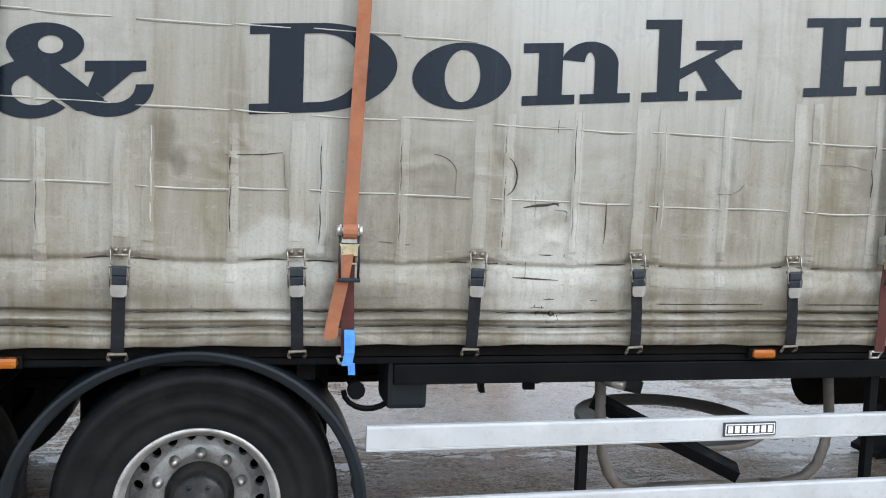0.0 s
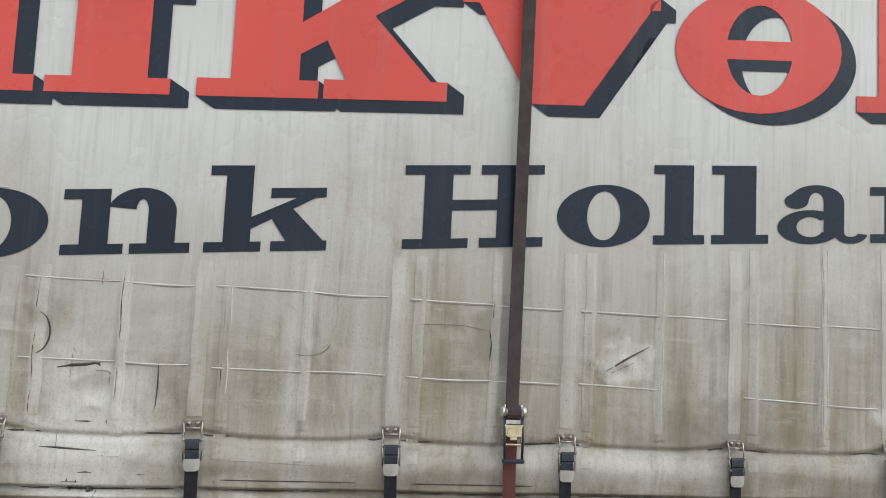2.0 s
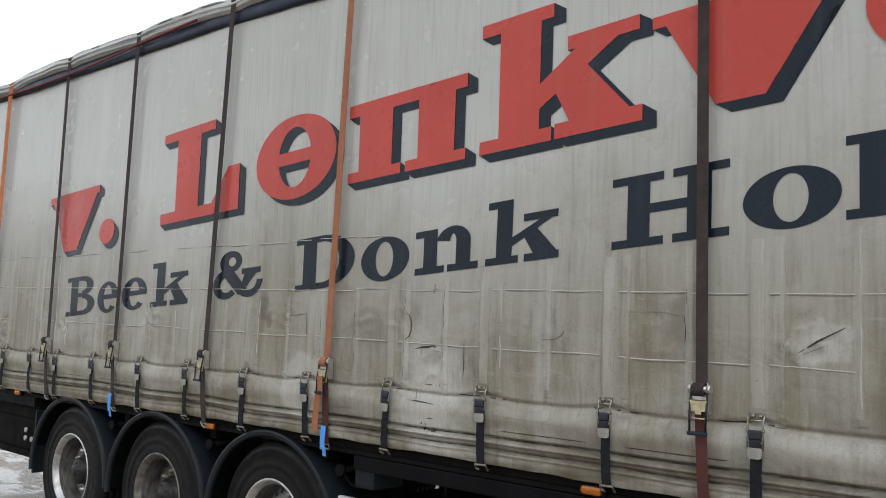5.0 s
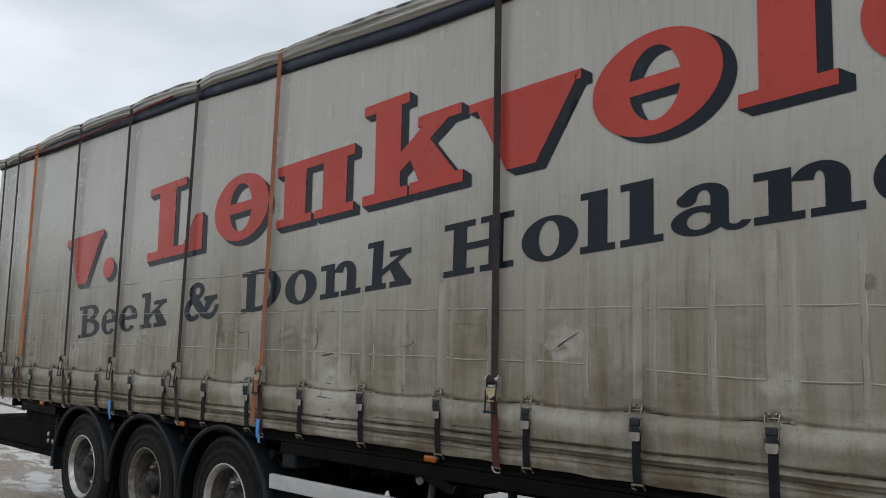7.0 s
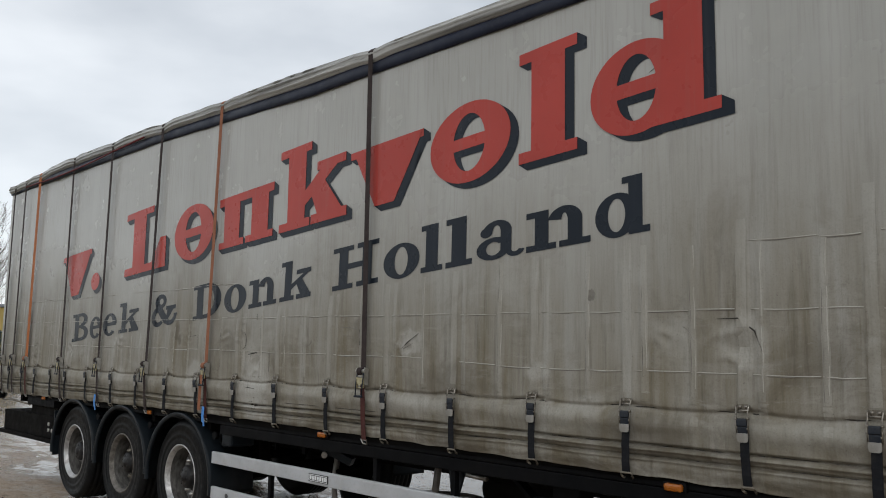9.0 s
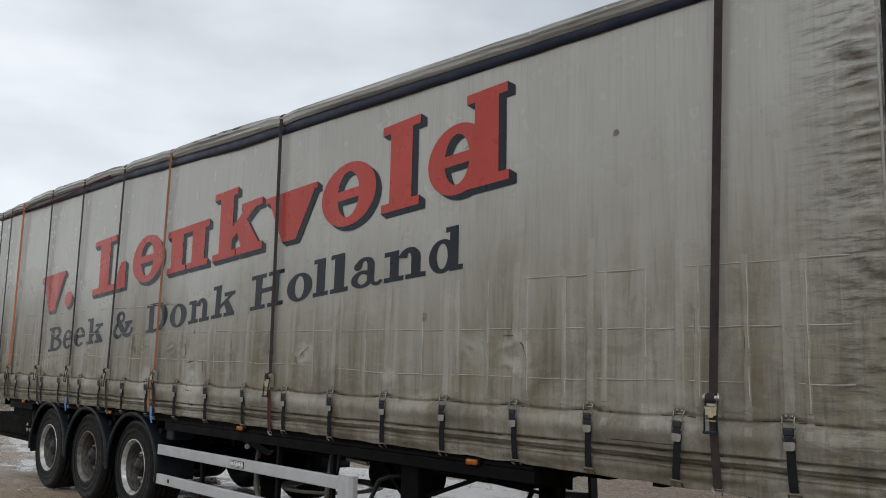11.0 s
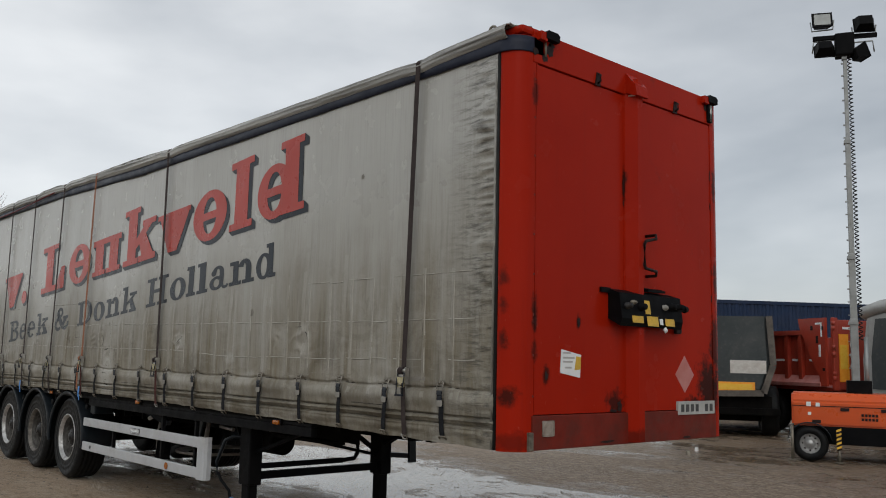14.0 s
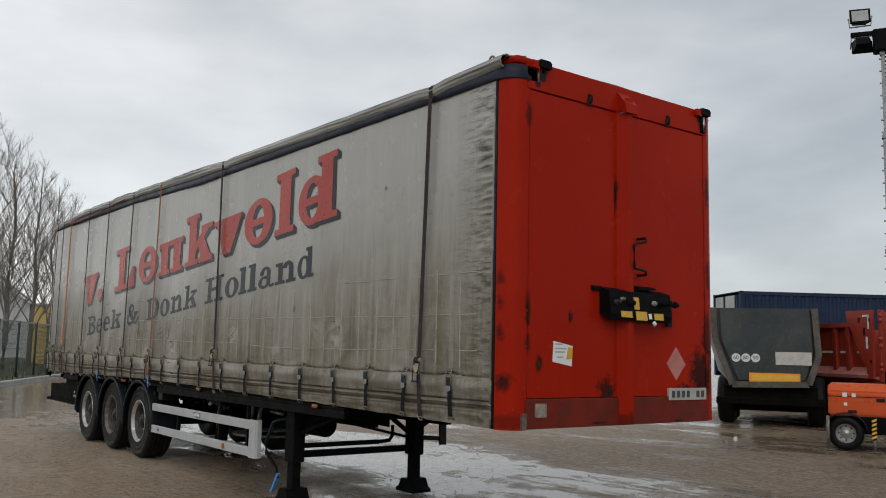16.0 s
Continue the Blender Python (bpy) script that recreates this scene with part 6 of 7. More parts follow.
# ---- landing legs
def legs():
    for y, near in ((0.24, 1), (1.82, 0)):
        bm = BM()
        box(bm, (-3.79, y - 0.07, 0.42), (-3.59, y + 0.07, 1.04), 0.015)
        leg = part("landing_leg", bm, M["black"], trailer, "black landing leg on a swivel foot")
        bm = BM()
        box(bm, (-3.755, y - 0.05, 0.08), (-3.625, y + 0.05, 0.45), 0.012)
        part("inner_leg", bm, M["black"], leg)
        bm = BM()
        prism(bm, [(-3.86, 0.0), (-3.52, 0.0), (-3.52, 0.035), (-3.57, 0.06), (-3.60, 0.12), (-3.62, 0.15), (-3.76, 0.15), (-3.78, 0.12), (-3.81, 0.06), (-3.86, 0.035)], lambda u, v, d: (u, d, v), y - 0.13, y + 0.13)
        part("foot", bm, M["black"], leg)
        bm = BM()
        beam(bm, (-3.69, y, 0.62), (-4.45, y + (0.25 if near else -0.1), 0.98), 0.06, 0.03)
        beam(bm, (-3.69, y, 0.70), (-2.95, y + (0.25 if near else -0.1), 1.0), 0.06, 0.03)
        part("leg_brace", bm, M["black"], leg)
    bm = BM()
    beam(bm, (-3.69, 0.24, 0.50), (-3.69, 1.82, 0.50), 0.06, 0.07)
    beam(bm, (-3.60, 0.30, 0.60), (-3.60, 1.25, 0.60), 0.03, 0.05)
    tube(bm, [(-3.60, 1.25, 0.60), (-3.60, 1.40, 0.61), (-3.60, 1.44, 0.66), (-3.60, 1.44, 0.78)], 0.022, 8)
    beam(bm, (-3.69, 0.30, 0.95), (-3.69, 1.75, 0.62), 0.05, 0.03)
    part("leg_cross_tie", bm, M["black"], trailer)
    bm = BM()
    beam(bm, (-3.42, 2.02, 1.02), (-3.40, 2.02, 0.55), 0.09, 0.03)
    beam(bm, (-3.42, 2.02, 0.62), (-3.66, 1.85, 0.62), 0.05, 0.05)
    part("side_support", bm, M["guard"], trailer)
    # crank with its bent handle, hoses
    bm = BM()
    tube(bm, [(-3.80, 0.24, 0.86), (-3.90, 0.16, 0.86), (-3.98, 0.12, 0.82), (-4.10, 0.10, 0.60), (-4.08, 0.10, 0.47)], 0.018, 8)
    part("crank_handle", bm, M["guard"], trailer)
    bm = BM()
    tube(bm, [(-4.06, 0.10, 0.50), (-4.0, 0.10, 0.44), (-3.83, 0.10, 0.36), (-3.78, 0.10, 0.25)], 0.014, 8)
    part("air_hose", bm, M["black"], trailer)
    bm = BM()
    beam(bm, (-3.77, 0.10, 0.30), (-3.87, 0.08, 0.10), 0.035, 0.02)
    part("cable_end", bm, M["blue"], trailer, "blue cable end hanging at the leg")
    # rear carrier beam
    bm = BM()
    box(bm, (-13.38, 0.05, 0.60), (-11.45, 0.95, 0.86), 0.006)
    box(bm, (-13.52, 0.02, 0.545), (-11.45, 1.2, 0.595), 0.004)
    part("rear_carrier_beam", bm, M["underside"], trailer, "black box beam under the tail")
    bm = BM()
    box(bm, (-12.42, 0.08, 0.86), (-11.5, 0.5, 1.085), 0.006)
    part("tail_support", bm, M["underside"], trailer)
    bm = BM()
    tube(bm, [(-12.4, 0.05, 0.97), (-13.2, 0.05, 1.0), (-13.45, 0.04, 0.98), (-13.5, 0.03, 1.02)], 0.012, 6)
    tube(bm, [(-13.36, 0.05, 0.80), (-13.52, 0.05, 0.85), (-13.56, 0.05, 0.82)], 0.012, 6)
    part("hook_rod", bm, M["rust"], trailer)
    for i in range(3):
        bm = BM()
        tube(bm, [(-11.62 + 0.12 * (i % 2), 0.035, 0.70 + 0.07 * (i // 2)), (-11.62 + 0.12 * (i % 2), 0.02, 0.70 + 0.07 * (i // 2))], 0.022, 10)
        part("bolt_head", bm, M["steel"], trailer)
    bm = BM()
    box(bm, (-11.46, 0.03, 0.42), (-11.44, 0.48, 0.95))
    part("mud_flap", bm, M["guard"], trailer)


legs()


# ---------------------------------------------------------------- lashing straps thrown over the trailer
def ratchet_meshes():
    out = {}
    bm = BM()
    for s in (-1, 1):
        prism(bm, [(-0.004, -0.065), (-0.035, -0.065), (-0.050, -0.02), (-0.055, 0.03), (-0.040, 0.06), (-0.004, 0.05)], lambda u, v, d, s=s: (s * 0.032 + d, u, v), -0.002, 0.002)
    tube(bm, [(-0.040, -0.040, 0.035), (0.040, -0.040, 0.035)], 0.014, 10)
    tube(bm, [(-0.036, -0.030, -0.05), (0.036, -0.030, -0.05)], 0.006, 6)
    box(bm, (-0.030, -0.048, -0.010), (0.030, -0.040, 0.012), 0.002)
    box(bm, (-0.030, -0.050, -0.045), (0.030, -0.044, -0.036), 0.002)
    for s in (-1, 1):
        tube(bm, [(s * 0.034, -0.040, 0.035), (s * 0.046, -0.040, 0.035)], 0.020, 8)
    out["ratchet"] = mesh_of("ratchet", bm, M["steel"])
    # slotted yellow-zinc pawl plate and the folded frame under it
    bm = BM()
    prism(bm, [(-0.031, -0.052), (-0.012, -0.056), (-0.012, -0.066), (0.012, -0.066), (0.012, -0.056), (0.031, -0.052), (0.031, -0.012), (-0.031, -0.012)], lambda u, v, d: (u, d, v), -0.060, -0.056)
    box(bm, (-0.036, -0.060, -0.082), (-0.029, -0.046, -0.010), 0.002)
    box(bm, (0.029, -0.060, -0.082), (0.036, -0.046, -0.010), 0.002)
    box(bm, (-0.034, -0.058, -0.086), (0.034, -0.052, -0.080), 0.002)
    out["pawl_plate"] = mesh_of("pawl_plate", bm, M["zinc"])
    bm = BM()
    for s in (-1, 1):
        tube(bm, [(s * 0.034, -0.05, 0.02), (s * 0.035, -0.062, -0.06), (s * 0.033, -0.066, -0.135)], 0.005, 6)
    box(bm, (-0.042, -0.076, -0.150), (0.042, -0.058, -0.134), 0.006)
    out["handle"] = mesh_of("handle", bm, M["lever"])
    return out


RT = ratchet_meshes()


def web_strip(bm, pts, wdir, w, t=0.003):
    """Flat webbing along points; wdir is the direction of its width."""
    wd = Vector(wdir).normalized() * (w / 2)
    rows = []
    for i, p in enumerate(pts):
        d = (Vector(pts[min(i + 1, len(pts) - 1)]) - Vector(pts[max(i - 1, 0)])).normalized()
        nrm = d.cross(wd).normalized() * t
        c = Vector(p)
        rows.append([bm.verts.new(q) for q in (c - wd, c + wd, c + wd + nrm, c - wd + nrm)])
    for a, b in zip(rows, rows[1:]):
        for j in range(4):
            bm.faces.new((a[j], b[j], b[(j + 1) % 4], a[(j + 1) % 4]))
    bm.faces.new(rows[0][::-1])
    bm.faces.new(rows[-1])


def lashing(i, xt, xb, mat):
    colour = {"strap_brown": "dark brown", "strap_orange": "faded orange"}[mat]
    st = thing("ratchet_strap", pose(xb, -0.02, 1.08), colour + " ratchet strap pulled over the trailer roof", "strap", "straps over the trailer")
    inv = Matrix.Translation((-xb, 0.02, -1.08))
    zr = 1.555 + 0.01 * math.sin(i * 2.1)
    bm = BM()
    pts = []
    n = 26
    zt = roof_z(xt)
    for k in range(n + 1):
        f = k / n
        z, x = zr + 0.01 + (zt - 0.05 - zr) * f, xb + (xt - xb) * f
        pts.append((x, -0.036 - 0.014 * f, z))
    pts += [(xt, -0.052, zt - 0.02), (xt, -0.03, zt + 0.004), (xt, 0.04, zt + 0.014), (xt, 0.6, zt + 0.012), (xt, 1.27, zt + 0.030), (xt, 1.95, zt + 0.018), (xt, 2.5, zt + 0.016), (xt, 2.60, zt - 0.05), (xt, 2.60, 1.2), (xt, 2.56, 1.06)]
    loose = mat == "strap_orange" and xb < -10
    web_strip(bm, pts, (1, 0, 0), 0.085 if loose else 0.05)
    bm.transform(inv)
    part("webbing", bm, M["strap_bright" if loose else mat], st)
    y0 = curtain_y(xb, zr) - 0.012
    r = part("ratchet", RT["ratchet"], None, st, "worn steel ratchet", at=inv @ pose(xb, y0, zr - 0.02, 0, 0, 3 * math.sin(i)))
    part("handle", RT["handle"], None, r)
    part("pawl_plate", RT["pawl_plate"], None, r, "yellowish zinc-plated pawl plate")
    bm = BM()
    coil = [(xb, y0 - 0.04 + 0.024 * math.cos(a), zr + 0.012 + 0.024 * math.sin(a)) for a in (radians(40 + 30 * k) for k in range(13))]
    web_strip(bm, coil, (1, 0, 0), 0.052, 0.004)
    bm.transform(inv)
    part("wound_webbing", bm, M[mat], st)
    low = "strap_red" if mat == "strap_brown" or i % 2 == 0 else mat
    bm = BM()
    web_strip(bm, [(xb, y0 - 0.03, zr - 0.07), (xb, y0 - 0.022, zr - 0.2), (xb + 0.004, y0 - 0.02, 1.25), (xb + 0.008, -0.018, 1.10)], (1, 0, 0), 0.048)
    bm.transform(inv)
    part("lower_webbing", bm, M[low if -6 < xb < -2 or mat == "strap_orange" else "strap_brown"], st)
    bm = BM()
    tube(bm, [(xb - 0.03, -0.015, 1.10), (xb + 0.03, -0.015, 1.10), (xb + 0.02, 0.0, 1.07), (xb - 0.02, 0.0, 1.07), (xb - 0.03, -0.015, 1.10)], 0.006, 6)
    bm.transform(inv)
    part("end_hook", bm, M["steel"], st)
    if mat == "strap_orange" and xb > -10:
        bm = BM()
        web_strip(bm, [(xb - 0.01, y0 - 0.062, zr - 0.07), (xb - 0.03, y0 - 0.055, zr - 0.2), (xb - 0.055, y0 - 0.045, zr - 0.33), (xb - 0.06, y0 - 0.04, zr - 0.385)], (1, 0, 0.1), 0.05)
        bm.transform(inv)
        part("loose_tail", bm, M[mat], st, "loose orange tail of the strap")
    if (mat == "strap_orange" and xb > -10) or abs(xb + 10.07) < 0.1:
        bm = BM()
        web_strip(bm, [(xb + 0.01, y0 - 0.035, 1.205), (xb + 0.012, y0 - 0.04, 1.12), (xb + 0.004, y0 - 0.03, 1.07)], (1, 0, 0), 0.038, 0.004)
        web_strip(bm, [(xb + 0.02, y0 - 0.034, 1.08), (xb + 0.024, y0 - 0.03, 1.035)], (1, 0, 0), 0.026, 0.004)
        bm.transform(inv)
        part("label_tag", bm, M["blue"], st, "bright blue cloth label")


for i, (xt, xb, mat) in enumerate(STRAPS):
    lashing(i, xt, xb, mat)


# ---------------------------------------------------------------- tippers beside the trailer
def road_wheel(parent, m, r=0.5, w=0.3, rim="rim_dirty"):
    bm = BM()
    lathe(bm, [(r * 0.56, 0.02), (r * 0.6, 0.0), (r * 0.85, 0.0), (r * 0.96, 0.03), (r, 0.06), (r, w - 0.06), (r * 0.9, w), (r * 0.56, w)], (0, 0, 0), 32, closed=True)
    ob = part("wheel", bm, M["tyre"], parent, at=m)
    bm = BM()
    lathe(bm, [(r * 0.58, 0.02), (r * 0.52, 0.03), (r * 0.50, 0.10), (r * 0.30, 0.12), (r * 0.26, 0.06), (0.0001, 0.05)], (0, 0, 0), 24)
    part("rim", bm, M[rim], ob)
    for i in range(8):
        a = 2 * math.pi * i / 8
        bm = BM()
        lathe(bm, [(0.0001, 0.0), (r * 0.055, 0.0), (r * 0.055, 0.02)], (0, 0, 0), 8)
        part("vent_hole", bm, M["chip"], ob, at=Matrix.Translation((r * 0.41 * math.cos(a), 0.105, r * 0.41 * math.sin(a))))


def words(text, size, material, parent, at, name="lettering"):
    cu = bpy.data.curves.new(name, "FONT")
    cu.body, cu.size, cu.align_x, cu.align_y, cu.extrude = text, size, "CENTER", "CENTER", 0.002
    tmp = bpy.data.objects.new(name, cu)
    me = bpy.data.meshes.new_from_object(tmp)
    bpy.data.objects.remove(tmp)
    me.name = name
    me.materials.clear()
    me.materials.append(material)
    return part(name, me, material, parent, at=at)


def speed_discs(parent, spots, r):
    for text, x, y, z in spots:
        bm = BM()
        tube(bm, [(x, y, z), (x, y - 0.006, z)], r, 24)
        d = part("speed_disc", bm, M["paper"], parent, "white disc with dark numerals")
        words(text, r * 1.25, M["ink"], d, pose(x, y - 0.009, z, 90, 0, 0))


def grey_tipper(at):
    t = thing("grey_tipper", at, "scraped dark grey half-pipe tipper seen from its tailgate", "tipper")
    out = [(-1.08, 2.40), (-1.05, 1.75), (-0.72, 0.82), (0.74, 0.86), (0.93, 1.42), (0.87, 2.38)]
    bm = BM()
    prism(bm, out, lambda u, v, d: (u, d, v), 0.06, 4.0)
    part("body", bm, M["grey_tipper"], t)
    bm = BM()
    gate = [(-0.95, 2.37), (-0.92, 1.74), (-0.60, 0.92), (0.66, 0.94), (0.82, 1.42), (0.77, 2.37)]
    prism(bm, gate, lambda u, v, d: (u, d, v), -0.02, 0.06)
    g = part("tailgate", bm, M["grey_tipper"], t)
    for a, b in zip(out, out[1:]):
        bm = BM()
        beam(bm, (a[0], -0.01, a[1]), (b[0], -0.01, b[1]), 0.12, 0.11, (0, 1, 0))
        part("edge_frame", bm, M["rim_edge"], t)
    bm = BM()
    prism(bm, [(-1.12, 2.3), (-1.22, 1.9), (-1.0, 1.1), (-0.72, 0.8), (-0.80, 1.2), (-1.02, 1.8)], lambda u, v, d: (u, d, v), 0.1, 0.2)
    part("side_rib", bm, M["pale_tipper"], t)
    bm = BM()
    box(bm, (0.12, -0.030, 1.24), (0.80, -0.018, 1.50), 0.003)
    part("marking_plate", bm, M["sticker"], g, "worn pale marking plate")
    bm = BM()
    box(bm, (-0.39, -0.045, 0.885), (0.58, -0.024, 1.07), 0.004)
    o = part("reflective_plate", bm, M["plate_orange"], g, "orange bordered yellow reflective plate")
    bm = BM()
    box(bm, (-0.34, -0.050, 0.92), (0.53, -0.044, 1.035))
    part("plate_field", bm, M["plate_yellow"], o)
    speed_discs(g, [("60", -0.64, -0.02, 1.37), ("80", -0.45, -0.02, 1.37), ("90", -0.26, -0.02, 1.37)], 0.088)
    bm = BM()
    box(bm, (-0.9, 0.1, 0.52), (0.9, 3.9, 0.80), 0.02)
    box(bm, (-1.05, 0.05, 0.42), (1.05, 0.22, 0.56), 0.02)
    # dark box added below the chassis to deepen the shade under the body
    box(bm, (-0.72, 0.5, 0.28), (0.72, 3.7, 0.52), 0.03)
    part("chassis", bm, M["underside"], t)
    for x, rz in ((-1.05, 0), (1.05, 180)):
        for y in (0.75, 2.1):
            road_wheel(t, pose(x, y, 0.5, 0, 0, -90 + rz), 0.5, 0.34)


grey_tipper(pose(-7.37, 15.11, 0, 0, 0, 30.7) @ Matrix.Scale(1.204, 4))


def red_tipper(at):
    t = thing("red_tipper", at, "dented red steel tipper with a tall rear frame and reflective plates", "tipper")
    bm = BM()
    box(bm, (0.0, 0.4, 1.1), (0.06, 4.2, 2.22), 0.01)
    box(bm, (2.34, 0.1, 1.0), (2.40, 4.2, 2.22), 0.01)
    box(bm, (0.0, 4.14, 1.0), (2.4, 4.2, 2.3), 0.01)
    box(bm, (0.0, 0.05, 0.98), (2.4, 4.2, 1.06), 0.01)
    part("body", bm, M["red_tipper"], t)
    bm = BM()
    prism(bm, [(0.03, 1.08), (0.03, 2.52), (0.87, 2.52), (0.82, 2.30), (0.62, 1.95), (0.40, 1.50), (0.24, 1.30), (0.22, 1.08)], lambda u, v, d: (d, u, v), -0.14, -0.08)
    part("rear_side_frame", bm, M["red_tipper"], t)
    bm = BM()
    beam(bm, (-0.06, 0.5, 2.22), (-0.06, 4.2, 2.23), 0.12, 0.10)
    part("top_rail", bm, M["red_tipper"], t)
    for y in (0.9, 1.35, 2.2, 3.1, 3.9):
        bm = BM()
        box(bm, (-0.09, y - 0.06, 1.1), (0.0, y + 0.06, 2.18), 0.01)
        part("side_rib", bm, M["red_tipper"], t)
    bm = BM()
    prism(bm, [(0.0, 1.30), (-0.16, 1.14), (-0.15, 1.07), (0.02, 1.06)], lambda u, v, d: (u, d, v), 0.2, 4.2)
    part("lower_ledge", bm, M["diamond"], t, "pale worn lower ledge")
    bm = BM()
    box(bm, (0.0, -0.06, 1.02), (2.4, 0.03, 2.48), 0.015)
    g = part("tailgate", bm, M["red_tipper"], t)
    for x in (0.0, 1.2, 2.32):
        bm = BM()
        box(bm, (x - 0.06, -0.12, 1.0), (x + 0.06, -0.05, 2.52), 0.01)
        part("gate_post", bm, M["red_tipper"], g)
    for z in (1.25, 1.35, 1.75, 1.9, 2.3, 2.4):
        bm = BM()
        tube(bm, [(-0.05, -0.12, z - 0.045), (-0.05, -0.12, z + 0.045)], 0.035, 8)
        part("hinge", bm, M["red_tipper"], g)
    bm = BM()
    box(bm, (0.12, -0.075, 1.18), (0.36, -0.06, 2.18))
    o = part("reflective_plate", bm, M["plate_orange"], g, "orange and yellow reflective plate")
    bm = BM()
    box(bm, (0.14, -0.08, 1.45), (0.32, -0.074, 1.95))
    part("plate_field", bm, M["plate_yellow"], o)
    bm = BM()
    box(bm, (0.22, -0.075, 2.28), (0.50, -0.06, 2.33))
    part("pale_strip", bm, M["paper"], g)
    speed_discs(g, [("90", 0.50, -0.065, 1.97), ("80", 0.50, -0.065, 1.74), ("60", 0.50, -0.065, 1.51)], 0.10)
    for y0, y1, z0, z1 in ((0.12, 0.32, 2.38, 2.42), (0.12, 0.16, 2.12, 2.42), (0.17, 0.23, 1.70, 1.95), (0.55, 0.70, 1.60, 1.65), (1.0, 1.25, 1.60, 1.65), (1.5, 1.9, 1.60, 1.65)):
        bm = BM()
        side = -0.146 if y0 < 0.5 else -0.012
        box(bm, (side, y0, z0), (side + 0.008, y1, z1))
        part("reflective_tape", bm, M["paper"], t)
    for y0, z0, z1 in ((0.24, 1.98, 2.14), (0.40, 2.26, 2.36), (0.06, 1.40, 1.46), (0.08, 2.26, 2.34)):
        bm = BM()
        box(bm, (-0.146, y0, z0), (-0.139, y0 + 0.07, z1), 0.002)
        part("slot", bm, M["chip"], t)
    bm = BM()
    box(bm, (0.3, 0.1, 0.6), (2.1, 4.1, 0.96), 0.02)
    # lower dark box is added, filling the gap in place of shade
    box(bm, (0.35, 0.4, 0.26), (2.05, 4.0, 0.6), 0.03)
    part("chassis", bm, M["underside"], t)
    for x, rz in ((0.05, 0), (2.35, 180)):
        for y in (0.9, 2.2):
            road_wheel(t, pose(x, y, 0.5, 0, 0, -90 + rz), 0.5, 0.3)


red_tipper(pose(-5.51, 16.83, 0, 0, 0, 64.7) @ Matrix.Scale(1.139, 4))


def pale_tipper(at):
    t = thing("pale_tipper", at, "pale grey alloy tipper with a rolled cover along its top", "tipper")
    out = [(-0.88, 2.4), (-1.02, 1.55), (-1.02, 0.85), (1.02, 0.85), (1.02, 1.55), (0.88, 2.4)]
    bm = BM()
    prism(bm, out, lambda u, v, d: (u, d, v), 0.0, 3.6)
    part("body", bm, M["pale_tipper"], t)
    bm = BM()
    prism(bm, [(-0.62, 2.3), (-0.75, 1.6), (-0.75, 1.0), (0.75, 1.0), (0.75, 1.6), (0.62, 2.3)], lambda u, v, d: (u, d, v), -0.05, 0.0)
    part("tailgate", bm, M["grey_tipper"], t)
    bm = BM()
    tube(bm, [(-1.0, 0.05, 2.42), (-0.5, 0.02, 2.52), (0.3, 0.02, 2.58), (1.0, 0.05, 2.52)], 0.13, 12)
    part("rolled_cover", bm, M["pale_tipper"], t)
    bm = BM()
    box(bm, (-0.9, 0.1, 0.5), (0.9, 3.5, 0.85), 0.02)
    part("chassis", bm, M["underside"], t)
    for x, rz in ((-1.0, 0), (1.0, 180)):
        for y in (0.8, 2.1):
            road_wheel(t, pose(x, y, 0.5, 0, 0, -90 + rz), 0.5, 0.3)


pale_tipper(pose(-3.57, 16.0, 0, 0, 0, -27) @ Matrix.Scale(1.215, 4))


